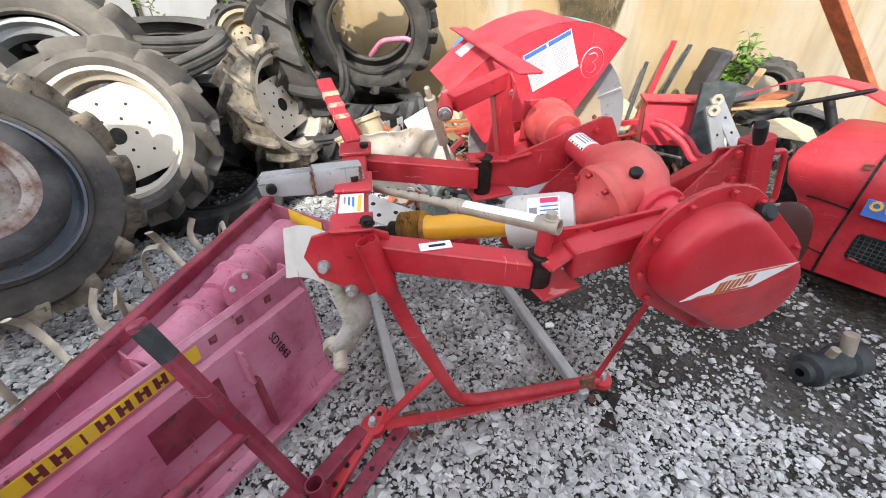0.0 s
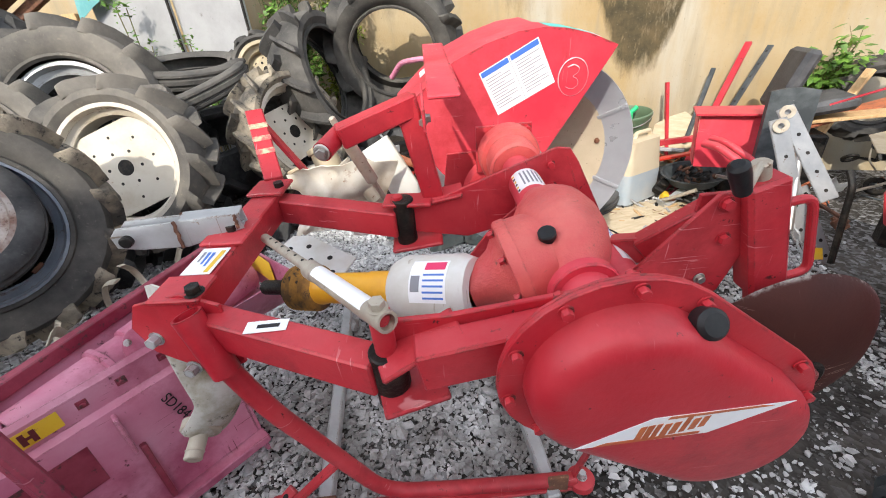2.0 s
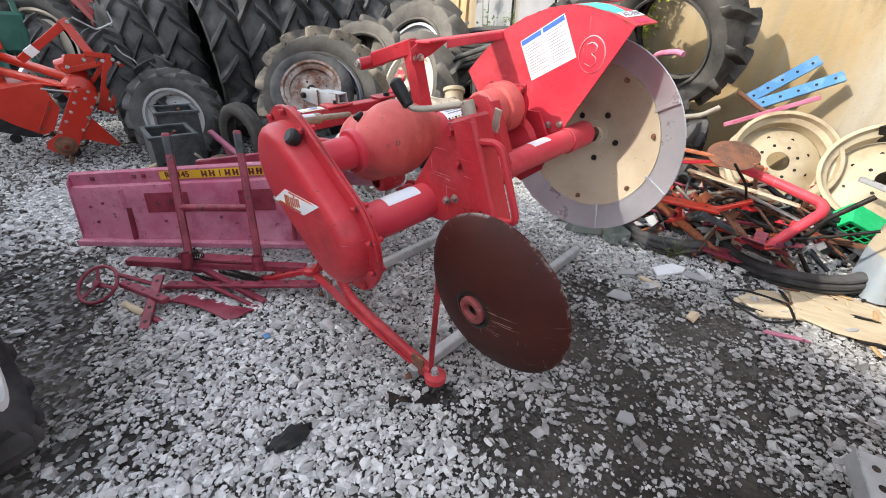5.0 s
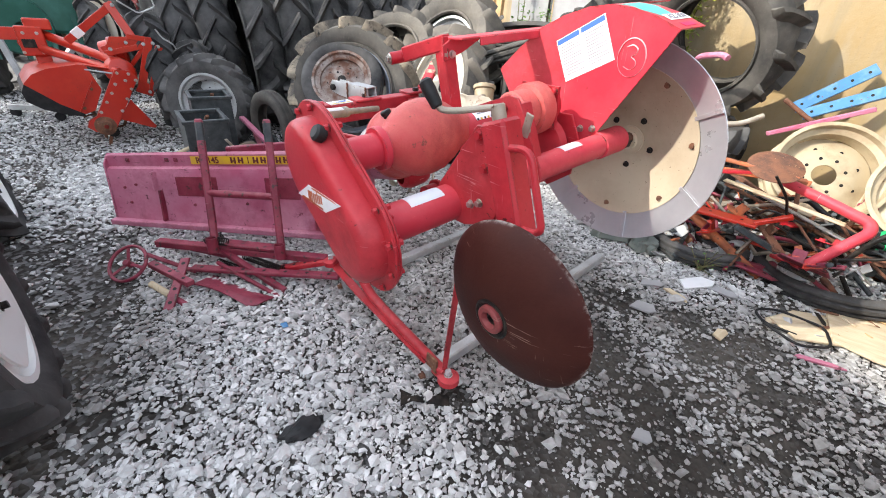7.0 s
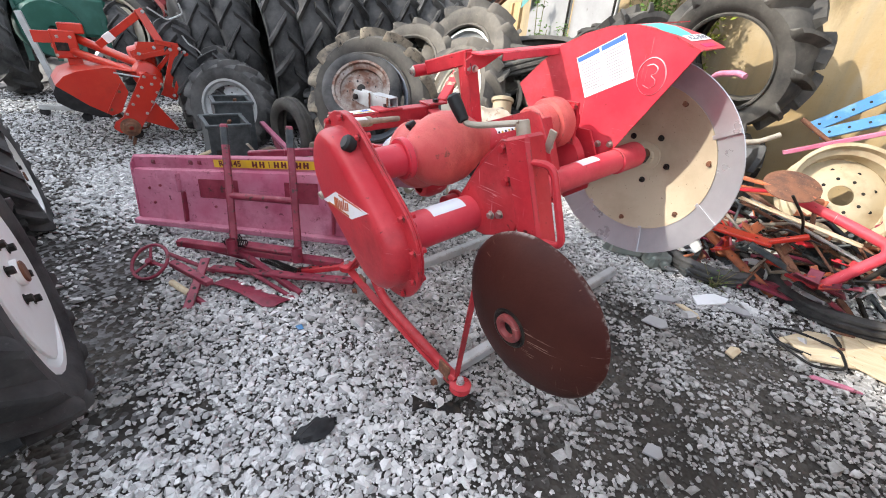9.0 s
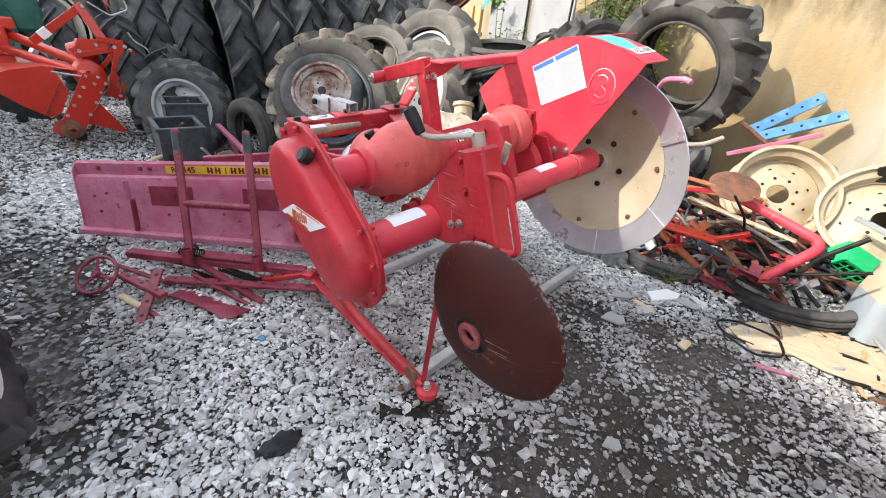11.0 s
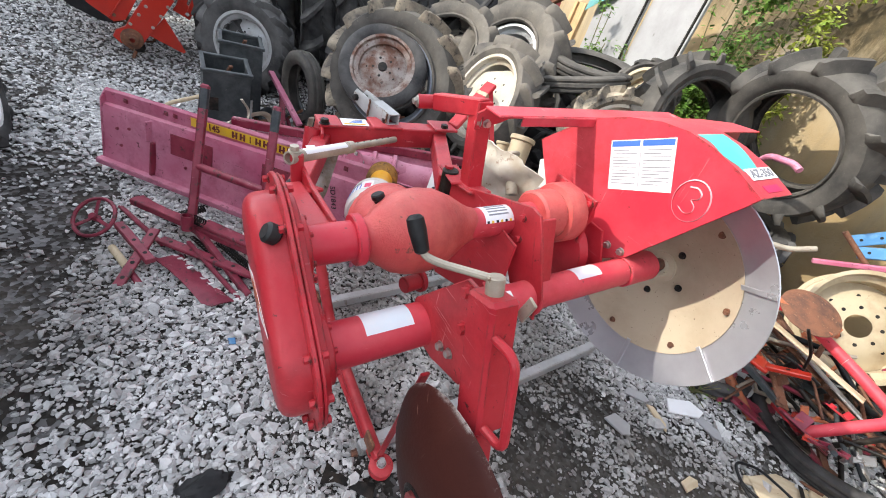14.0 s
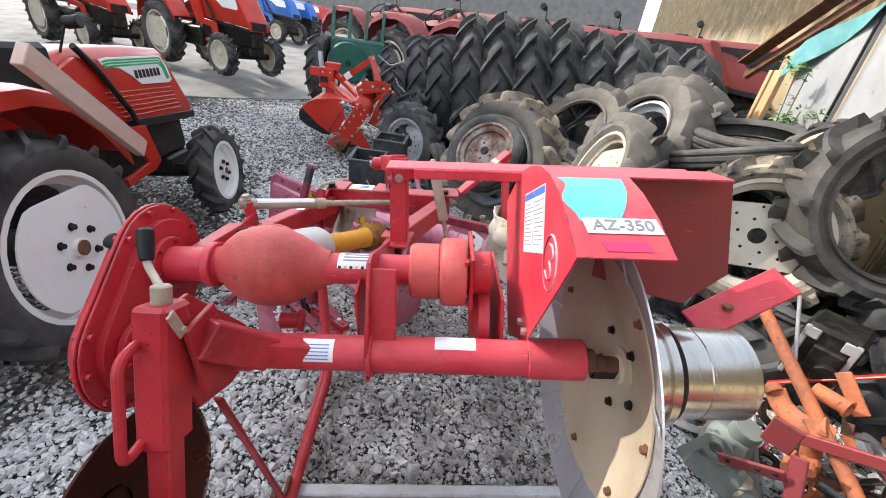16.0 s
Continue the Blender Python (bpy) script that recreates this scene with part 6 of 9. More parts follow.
for x0, x1 in ((0.45, 0.72), (1.03, 1.25)):
    bm = B()
    xs = [x0 + (x1 - x0) * i / 4 for i in range(5)]
    skin(bm, [[(x, -0.0485, pz(x, 0.475)) for x in xs], [(x, -0.0545, pz(x, 0.40)) for x in xs], [(x, -0.0585, pz(x, 0.355)) for x in xs]], 0.002)
    part("decal", bm, PINK_DARK, cover_t, "dark faded decal")
bm = B()
xs = [0.56 + 0.68 * i / 8 for i in range(9)]
skin(bm, [[(x, -0.0175, pz(x, 0.592)) for x in xs], [(x, -0.0175, pz(x, 0.545)) for x in xs]], 0.0015)
strip = part("model_strip", bm, INK_YELLOW, cover_t, "yellow decal strip with maroon lettering")


def strip_text(word, x, size):
    z = pz(x, 0.568)
    slope = lift
    m = Matrix(((1, 0, 0, x), (0, 0, -1, -0.0195), (0, 1, 0, z), (0, 0, 0, 1))) @ Matrix.Rotation(math.atan(slope), 4, "Z")
    letters("model_lettering", word, size, m, INK_MAROON, strip, bold=0.0015)


strip_text("RV 145", 0.67, 0.050)
x = 1.47
m = Matrix(((1, 0, 0, x), (0, 0.1, -0.995, -0.0555), (0, 0.995, 0.1, pz(x, 0.42)), (0, 0, 0, 1))) @ Matrix.Rotation(radians(-75), 4, "Z")
letters("marker_writing", "SD1843", 0.042, m, BLACK_PL, cover_t)
# worn maker's mark: blocks of dark print
for k in range(8):
    bm = B()
    x = 0.835 + 0.048 * k
    z = pz(x, 0.568)
    w = 0.006 if k == 2 else 0.012
    for dx in (-0.011, 0.011) if k != 2 else (0.0,):
        beam(bm, (x + dx, -0.0185, z - 0.019), (x + dx, -0.0185, z + 0.019), 0.0015, w, up=(1, 0, 0), bevel=0)
    if k != 2:
        beam(bm, (x - 0.014, -0.0190, z + 0.004 * (k % 3 - 1)), (x + 0.014, -0.0190, z + 0.004 * (k % 3 - 1)), 0.0015, 0.009, up=(0, 0, 1), bevel=0)
    part("logo_bar", bm, INK_MAROON, strip)
for x in (0.14, 0.40, 0.46, 1.29, 1.387, 1.50):
    bm = B()
    box(bm, (x, -0.0145, pz(x, 0.57)), (0.026, 0.004, 0.026), None, 0.001)
    bolt(bm, (x, -0.0165, pz(x, 0.57)), (0, -1, 0), 0.008, 0.010)
    part("cover_bolt", bm, PINK_DARK, cover_t)
for x, z in ((0.10, 0.40), (0.18, 0.42), (0.12, 0.30), (0.55, 0.30), (0.9, 0.32)):
    bm = B()
    y = -0.050 - (0.42 - z) * 0.08 - 0.003
    bolt(bm, (x, y, pz(x, z)), (0, -0.9, 0.4), 0.007, 0.010)
    part("rivet", bm, PINK_DARK, cover_t)
# rear top beam, gear housing and rotor behind the cover
bm = B()
beam(bm, (0.74, 0.085, 0.635), (2.03, 0.58, 0.72), 0.040, 0.050)
rear_t = part("rear_beam", bm, PINK_DARK, tiller, "chipped dark pink rear beam")
bm = B()
rows = [[(0.76 + 1.24 * g, 0.03 + (0.06 + 0.48 * g) * f, pz(0.76 + 1.24 * g, 0.565) - 0.24 * (0.25 + 0.75 * g) * math.sin(math.pi * f) ** 0.7) for f in (0, 0.08, 0.25, 0.5, 0.75, 0.92, 1.0)] for g in (0, 0.2, 0.4, 0.6, 0.8, 1.0)]
skin(bm, rows, 0.005)
part("trough", bm, PINK, rear_t)
for x, y0, y1 in ((1.12, 0.03, 0.22), (2.0, 0.03, 0.56)):
    bm = B()
    z = pz(x, 0.565)
    slab(bm, [(y0, z), (y0 + 0.02, z - 0.14), ((y0 + y1) / 2, z - 0.22), (y1 - 0.02, z - 0.12), (y1, z + 0.01)], 0.008, Matrix(((0, 0, 1, x), (1, 0, 0, 0), (0, 1, 0, 0), (0, 0, 0, 1))))
    part("partition", bm, PINK, rear_t)
bm = B()
slab(bm, [(0.20, 0.575), (0.21, 0.685), (0.42, 0.71), (0.42, 0.60)], 0.0015, Matrix(((0, 0, 1, 1.992), (1, 0, 0, 0), (0, 1, 0, 0), (0, 0, 0, 1))), 0)
part("warning_sticker", bm, INK_YELLOW, rear_t, "faded yellow warning sticker")
bm = B()
lathe(bm, [(0.03, 0.0), (0.085, 0.0), (0.085, 0.24), (0.098, 0.245), (0.098, 0.262), (0.085, 0.268), (0.085, 0.56), (0.098, 0.565), (0.098, 0.58), (0.085, 0.585), (0.085, 0.86), (0.03, 0.86)], axes((1.13, 0.13, 0.555), (0.95, 0.31, 0.05)), 24)
part("rotor_housing", bm, PINK, tiller)
bm = B()
lathe(bm, [(0.03, -0.15), (0.072, -0.15), (0.076, -0.06), (0.090, -0.055), (0.090, -0.035), (0.080, -0.03), (0.078, 0.06), (0.090, 0.065), (0.090, 0.085), (0.066, 0.09), (0.055, 0.15), (0.03, 0.155)], axes((1.60, 0.27, 0.615), (0.95, 0.31, 0.05)), 22)
gear_t = part("gear_housing", bm, PINK, tiller, "faded pink gear housing")
bm = B()
cyl(bm, (1.58, 0.22, 0.62), (1.50, 0.09, 0.66), 0.060, seg=20)
cyl(bm, (1.50, 0.09, 0.66), (1.492, 0.078, 0.664), 0.078, seg=20)
part("gear_neck", bm, PINK, gear_t)
bolts("gear_bolt", [((1.495 + 0.062 * math.cos(a), 0.085, 0.663 + 0.062 * math.sin(a)), (-0.5, -0.85, 0.2)) for a in (0.4, 1.4, 2.4, 3.6, 4.7, 5.6)], GALV, gear_t, 0.009, 0.012)
bm = B()
slab(bm, [(-0.09, 0.10), (-0.07, 0.26), (-0.04, 0.56), (0.0, 0.69), (0.10, 0.69), (0.20, 0.45), (0.13, 0.12), (0.0, 0.05)], 0.012, Matrix(((0, 0, 1, PLEN + 0.004), (1, 0, 0, 0), (0, 1, 0, 0), (0, 0, 0, 1))))
part("end_plate", bm, PINK, tiller)
bm = B()
slab(bm, [(-0.08, 0.18), (-0.04, 0.53), (0.0, 0.58), (0.05, 0.52), (0.06, 0.35), (0.03, 0.16)], 0.010, Matrix(((0, 0, 1, -0.012), (1, 0, 0, 0), (0, 1, 0, 0), (0, 0, 0, 1))))
part("end_plate", bm, PINK, tiller)
bm = B()
cyl(bm, (0.45, 0.42, 0.34), (2.0, 1.02, 0.38), 0.035, seg=14)
rotor = part("rotor_shaft", bm, RUST, tiller)
for k in range(26):
    x = 0.48 + 1.50 * k / 25
    yo = 0.43 + 0.58 * k / 25
    a = k * 1.9 + 0.3
    s = 1 if k % 2 else -1
    c, sn = math.cos(a), math.sin(a)
    pts = [(x, yo + 0.03 * c, 0.37 + 0.03 * sn), (x, yo + 0.16 * c, 0.37 + 0.16 * sn), (x + 0.02 * s, yo + 0.24 * math.cos(a + 0.25), 0.37 + 0.24 * math.sin(a + 0.25)), (x + 0.06 * s, yo + 0.26 * math.cos(a + 0.55), 0.37 + 0.26 * math.sin(a + 0.55))]
    bm = B()
    sweep(bm, soften(pts, 0.08, 4), 0.020, 8, flat=0.3)
    part("tine", bm, DIRTY_STEEL, rotor, "worn grey steel tine")

# black coil springs among the links before the cover
for a, b in (((-0.515, 0.545, 0.135), (-0.300, 0.735, 0.125)), ((-0.700, 0.300, 0.150), (-0.800, 0.425, 0.160))):
    a, b = Vector(a), Vector(b)
    m = axes(a, b - a)
    turns = round((b - a).length / 0.0135)
    bm = B()
    sweep(bm, [m @ Vector((0.019 * math.cos(0.785 * k), 0.019 * math.sin(0.785 * k), (b - a).length * k / (8 * turns))) for k in range(8 * turns + 1)], 0.0036, 6)
    single("coil_spring", bm, GREASE, "greasy black coil spring lying on red links", "spring")

# upright lift frame laid before the cover
frame_t = thing("lift_frame", "dark red tubular lift frame standing on the tiller's drawbar", "frame", Matrix.Identity(4))
for tp, bt in (((-0.870, 0.434, 0.859), (-0.588, 0.401, 0.20)), ((-0.690, 0.784, 0.879), (-0.383, 0.748, 0.20))):
    bm = B()
    beam(bm, tp, bt, 0.042, 0.042, up=(1, 0, 0), bevel=0.008)
    post_t = part("upright", bm, PINK_DARK, frame_t)
    bm = B()
    t2 = Vector(tp).lerp(Vector(bt), 0.02)
    t3 = Vector(tp).lerp(Vector(bt), 0.18)
    beam(bm, t2, t3, 0.0428, 0.0428, up=(1, 0, 0), bevel=0.008)
    part("worn_sleeve", bm, DARK_CASE, post_t, "paint worn to dark grey")
    bm = B()
    pipe(bm, Vector(bt) + Vector((0.045, -0.01, -0.02)), Vector(bt) + Vector((0.035, -0.01, 0.062)), 0.030, 0.005)
    part("socket", bm, PINK_DARK, post_t)
bm = B()
m0, m1 = Vector((-0.870, 0.434, 0.859)).lerp(Vector((-0.588, 0.401, 0.20)), 0.58), Vector((-0.690, 0.784, 0.879)).lerp(Vector((-0.383, 0.748, 0.20)), 0.58)
cyl(bm, m0, m1, 0.021, seg=14)
part("cross_tube", bm, PINK_DARK, frame_t)
bm = B()
beam(bm, (-0.80, 0.08, 0.165), (-0.25, 0.98, 0.175), 0.055, 0.040)
beam(bm, (-0.58, 0.46, 0.205), (-0.40, 0.74, 0.21), 0.07, 0.02)
part("base_beam", bm, PINK_DARK, frame_t)


def bar_thing(name, label, p0, p1, w, h, material, category="bar", holes=0, up=(0, 0, 1), group=""):
    top = thing(name, label, category, Matrix.Translation(p0), group)
    bm = B()
    d = Vector(p1) - Vector(p0)
    beam(bm, (0, 0, 0), d, w, h, up)
    body = part("body", bm, material, top)
    if holes:
        m = axes((0, 0, 0), d, up)
        for i in range(holes):
            f = (i + 0.5) / holes
            bm = B()
            c = m @ Vector((h / 2, 0, d.length * f))
            n = (m.to_3x3() @ Vector((1, 0, 0)))
            cyl(bm, c - n * 0.001, c + n * 0.001, min(w * 0.22, 0.010), seg=10, edge=0.0002)
            part("hole", bm, GREASE, body)
    return top


def rod_thing(name, label, pts, r, material, category="rod", round_r=0.05, seg=12, open_end=False):
    top = thing(name, label, category, Matrix.Translation(pts[0]))
    o = Vector(pts[0])
    bm = B()
    q = [Vector(p) - o for p in pts]
    sweep(bm, soften(q, round_r) if len(q) > 2 else q, r, seg)
    part("body", bm, material, top)
    if open_end:
        bm = B()
        d = (q[-1] - q[-2]).normalized()
        pipe(bm, q[-1] - d * 0.01, q[-1] + d * 0.012, r * 1.06, r * 0.2, seg)
        part("lip", bm, material, top)
        bm = B()
        cyl(bm, q[-1] + d * 0.0005, q[-1] + d * 0.002, r * 0.82, seg=seg, edge=0.0002)
        part("bore", bm, GREASE, top)
    return top


# linkage parts on the gravel in front of it
bar_thing("drawbar", "pink-red perforated flat bar lying on the gravel", (-0.56, 0.26, 0.085), (-0.10, 1.02, 0.14), 0.055, 0.022, PINK_DARK, holes=7)
bar_thing("drawbar", "red perforated bar propped on the stand's foot", (-0.36, 0.72, 0.10), (-0.175, 1.06, 0.20), 0.045, 0.030, RED, holes=6)
bar_thing("channel_bar", "dark red channel bar lying across the linkage", (-0.58, 0.42, 0.17), (-0.19, 0.73, 0.05), 0.035, 0.030, PINK_DARK)
bar_thing("channel_bar", "thin dark red bar lying on the gravel", (-0.50, 0.40, 0.13), (-0.16, 0.70, 0.035), 0.022, 0.020, PINK_DARK)
bar_thing("flat_bar", "dark red flat bar lying along the cover", (-0.96, 0.06, 0.09), (-0.60, 0.44, 0.11), 0.030, 0.020, PINK_DARK)
bar_thing("flat_bar", "thin dark red bar beside the hand wheel", (-0.88, -0.02, 0.06), (-0.52, 0.28, 0.08), 0.024, 0.018, PINK_DARK)
bar_thing("link_plate", "red link plate with eyes at both ends", (-0.55, 0.245, 0.16), (-0.235, 0.165, 0.035), 0.050, 0.014, PINK_DARK, holes=4)
bar_thing("link_plate", "dark red pivot lever", (-0.62, 0.06, 0.12), (-0.34, 0.275, 0.11), 0.045, 0.030, PINK_DARK, holes=3)
bm = B()
pts = [(-0.60 + 0.006 * math.cos(t) + 0.30 * t / 120, 0.40 + 0.02 * math.sin(t) + 0.26 * t / 120, 0.085 + 0.020 * math.cos(t + 0.5)) for t in [i * 0.55 for i in range(218)]]
sweep(bm, pts, 0.0032, 5)
single("coil_spring", bm, GREASE, "black coil spring lying among the linkage", "spring")
bm = B()
pts = [(-0.63 + 0.022 * math.sin(t) * 0.7 + 0.10 * t / 60, 0.36 + 0.022 * math.sin(t) * -0.7 + 0.11 * t / 60, 0.215 + 0.022 * math.cos(t) + 0.02 * t / 60) for t in [i * 0.5 for i in range(120)]]
sweep(bm, pts, 0.0035, 5)
single("coil_spring", bm, GREASE, "black coil spring resting on the drawbar", "spring")
rod_thing("handle_rod", "red rod with a worn yellow grip on the gravel", [(-0.495, 0.065, 0.055), (-0.24, 0.255, 0.035)], 0.016, PINK_DARK)
bm = B()
cyl(bm, (-0.50, 0.06, 0.057), (-0.365, 0.162, 0.047), 0.0185, seg=14)
single("grip_sleeve", bm, PLY, "worn pale yellow sleeve on a rod", "sleeve")
hw = thing("hand_wheel", "dark red spoked hand wheel leaning on the linkage", "hand wheel", facing((-0.655, -0.055, 0.125), (0.55, -0.35, 0.75)))
bm = B()
ring_pts = [(0.105 * math.cos(a), 0.105 * math.sin(a), 0) for a in (2 * math.pi * i / 40 for i in range(41))]
sweep(bm, ring_pts, 0.0095, 10, cap=False)
part("ring", bm, PINK_DARK, hw)
for k in range(3):
    bm = B()
    a = 2 * math.pi * k / 3 + 0.4
    beam(bm, (0, 0, -0.004), (0.103 * math.cos(a), 0.103 * math.sin(a), 0), 0.018, 0.008)
    part("spoke", bm, PINK_DARK, hw)
bm = B()
cyl(bm, (0, 0, -0.03), (0, 0, 0.02), 0.018, seg=14)
part("hub", bm, PINK_DARK, hw)
bm = B()
skin(bm, [[(-0.46 + 0.34 * g + 0.02 * math.sin(5 * f), 0.30 + 0.30 * g + 0.14 * (f - 0.5), 0.05 + 0.035 * math.sin(3.1 * g) * math.cos(2 * f) + 0.01 * f) for g in (0, 0.2, 0.4, 0.6, 0.8, 1.0)] for f in (0, 0.35, 0.7, 1.0)], 0.006)
single("bent_sheet", bm, PINK_DARK, "bent rusty red sheet lying on the gravel", "metal sheet")

# ---------- orange rotary tiller further back ----------
OT = pose(-3.60, -0.78, 0.18, 0, 0, 20)
tiller_o = thing("rotary_tiller", "bright orange rotary tiller with three-point frame", "farm implement", OT)
def side_of(x):
    """A plane square to the tiller's width: plate outlines are (y, z) there."""
    return Matrix(((0, 0, 1, x), (1, 0, 0, 0), (0, 1, 0, 0), (0, 0, 0, 1)))


bm = B()
slab(bm, [(0.10, 0.52), (0.04, 0.73), (-0.02, 0.745), (-0.25, 0.71), (-0.36, 0.665), (-0.435, 0.59), (-0.43, 0.54), (-0.24, 0.40), (-0.09, 0.30), (0.0, 0.33)], 0.014, side_of(0.29))
skin(bm, [[(x, -0.435, 0.57), (x, -0.36, 0.66), (x, -0.25, 0.705), (x, 0.02, 0.74), (x, 0.26, 0.70)] for x in (-0.75, -0.3, 0.29)], 0.008)
hood_o = part("hood", bm, ORANGE, tiller_o)
bm = B()
skin(bm, [[(x, -0.43, 0.575), (x, -0.465, 0.52), (x, -0.44, 0.43), (x, -0.36, 0.36)] for x in (-0.75, 0.0, 0.30)], 0.012)
part("rubber_flap", bm, BLACK_PL, hood_o)
bm = B()
slab(bm, [(-0.435, 0.585), (-0.47, 0.52), (-0.46, 0.44), (-0.37, 0.37), (-0.19, 0.295), (-0.09, 0.285), (-0.09, 0.305), (-0.24, 0.405)], 0.014, side_of(0.298))
part("rubber_flap", bm, BLACK_PL, hood_o, "mud-worn black rubber side flap")
bm = B()
beam(bm, (0.31, -0.12, 0.325), (0.31, 0.05, 0.60), 0.010, 0.03, up=(1, 0, 0))
part("stiffener", bm, ORANGE, hood_o)
for y, z in ((0.02, 0.53), (-0.08, 0.36)):
    bm = B()
    bolt(bm, (0.318, y, z), (1, 0, 0), 0.012, 0.012)
    part("hood_bolt", bm, RUST, hood_o)
bm = B()
slab(bm, [(0.24, 0.70), (0.36, 0.69), (0.41, 0.62), (0.12, 0.17), (0.05, 0.13), (-0.06, 0.14), (-0.11, 0.19), (-0.08, 0.25), (-0.01, 0.29)], 0.035, side_of(0.335))
case_o = part("chain_case", bm, ORANGE, tiller_o)
bm = B()
lathe(bm, [(0.02, 0.045), (0.045, 0.04), (0.06, 0.02), (0.085, 0.012), (0.09, 0.0)], axes((0.37, 0.03, 0.19), (1, 0, 0)), 22)
part("bearing_cap", bm, RUST, case_o, "rusty bearing cap")
for y, z in ((0.25, 0.67), (0.34, 0.66), (0.385, 0.60), (0.33, 0.52), (0.21, 0.57), (0.16, 0.49), (0.27, 0.43), (0.20, 0.32), (0.03, 0.32), (0.10, 0.41), (0.30, 0.60)):
    bm = B()
    bolt(bm, (0.371, y, z), (1, 0, 0), 0.011, 0.014)
    part("case_bolt", bm, STEEL, case_o)
bm = B()
slab(bm, [(0.30, 0.42), (0.46, 0.14), (0.44, 0.12), (0.16, 0.24)], 0.014, side_of(0.33))
part("side_blade", bm, ORANGE, case_o)
bm = B()
cyl(bm, (-0.7, 0.08, 0.12), (0.34, 0.08, 0.12), 0.05, seg=16)
rot_o = part("rotor_shaft", bm, GREASE, tiller_o)
for k in range(12):
    x = -0.65 + 0.085 * k
    a = k * 2.1
    bm = B()
    pts = [(x, 0.08 + 0.04 * math.cos(a), 0.12 + 0.04 * math.sin(a)), (x, 0.08 + 0.14 * math.cos(a), 0.12 + 0.15 * math.sin(a)), (x + 0.04, 0.08 + 0.19 * math.cos(a + 0.5), 0.12 + 0.21 * math.sin(a + 0.5))]
    sweep(bm, soften(pts, 0.05, 3), 0.018, 6, flat=0.35)
    part("tine", bm, RUST, rot_o)
bm = B()
cyl(bm, (-0.62, -0.23, 1.00), (0.20, 0.29, 0.76), 0.042, seg=18)
part("main_beam", bm, ORANGE, tiller_o)
bm = B()
cyl(bm, (-0.55, -0.32, 0.88), (0.30, 0.27, 0.67), 0.040, seg=18)
cyl(bm, (0.24, 0.23, 0.685), (0.31, 0.28, 0.665), 0.046, seg=18)
part("second_beam", bm, ORANGE, tiller_o)
# end housing with a dark socket, seen beyond the beams
bm = B()
box(bm, (-0.42, -0.24, 0.90), (0.16, 0.20, 0.26), Matrix.Identity(4), 0.012)
box(bm, (-0.42, -0.16, 1.05), (0.14, 0.20, 0.10), None, 0.012)
box(bm, (-0.40, -0.20, 0.73), (0.04, 0.12, 0.16), None, 0.006)
beam(bm, (-0.44, -0.30, 0.96), (-0.46, -0.47, 0.96), 0.06, 0.11)
end_o = part("end_housing", bm, ORANGE, tiller_o)
bm = B()
box(bm, (-0.336, -0.27, 0.88), (0.010, 0.10, 0.075), None, 0.003)
part("socket", bm, GREASE, end_o, "dark empty socket")
for y, z in ((-0.19, 0.97), (-0.29, 0.97), (-0.33, 0.80), (-0.19, 0.80)):
    bm = B()
    bolt(bm, (-0.34, y, z), (1, 0, 0), 0.011, 0.012)
    part("housing_bolt", bm, STEEL, end_o)
bm = B()
lathe(bm, [(0.04, 0.0), (0.12, 0.01), (0.13, 0.09), (0.15, 0.10), (0.15, 0.12), (0.12, 0.13), (0.10, 0.19), (0.05, 0.21)], axes((-0.02, 0.24, 0.80), (0.3, 0.9, 0.2)), 24)
lathe(bm, [(0.13, 0.0), (0.14, 0.03), (0.11, 0.08), (0.06, 0.10), (0.001, 0.10)], axes((0.20, 0.30, 0.66), (0.9, 0.2, 0.3)), 22)
part("gearbox", bm, ORANGE, tiller_o)
for p, q, w in (((0.10, 0.42, 1.26), (0.0, -0.01, 0.92), 0.065), ((0.10, 0.38, 1.27), (0.16, 0.51, 0.94), 0.075), ((0.18, 0.22, 0.86), (0.18, 0.46, 0.96), 0.06), ((0.20, 0.44, 0.985), (0.20, 0.65, 0.955), 0.05), ((0.20, 0.24, 0.83), (0.20, 0.60, 0.91), 0.05),
                ((0.22, 0.62, 0.96), (0.22, 0.44, 0.50), 0.07), ((0.24, 0.69, 0.90), (0.24, 0.53, 0.48), 0.065), ((0.20, 0.56, 0.88), (0.10, 0.40, 0.68), 0.04)):
    bm = B()
    beam(bm, p, q, w, 0.022, up=(1, 0, 0))
    part("frame_bar", bm, ORANGE, tiller_o)
bm = B()
slab(bm, [(0.22, 0.83), (0.30, 0.98), (0.46, 0.98), (0.60, 0.96), (0.60, 0.92), (0.34, 0.84)], 0.012, side_of(0.185))
part("lift_bracket", bm, ORANGE, tiller_o)
bm = B()
slab(bm, [(0.38, 0.48), (0.52, 0.42), (0.56, 0.50), (0.46, 0.60)], 0.014, side_of(0.22))
part("lift_bracket", bm, ORANGE, tiller_o)
for x, y, z in ((0.20, 0.28, 0.87), (0.20, 0.42, 0.93), (0.24, 0.64, 0.93), (0.24, 0.68, 0.90), (0.125, 0.41, 1.25), (0.24, 0.50, 0.47), (0.22, 0.56, 0.92)):
    bm = B()
    bolt(bm, (x + 0.012, y, z), (1, 0, 0), 0.013, 0.02)
    part("pin", bm, GALV, tiller_o, "pale steel pin")
for p, q in (((0.10, 0.425, 1.165), (0.10, 0.455, 1.085)), ((0.035, 0.125, 1.026), (0.018, 0.055, 0.972))):
    bm = B()
    beam(bm, p, q, 0.078, 0.026, up=(1, 0, 0))
    part("pale_band", bm, PAPER, tiller_o, "white band")
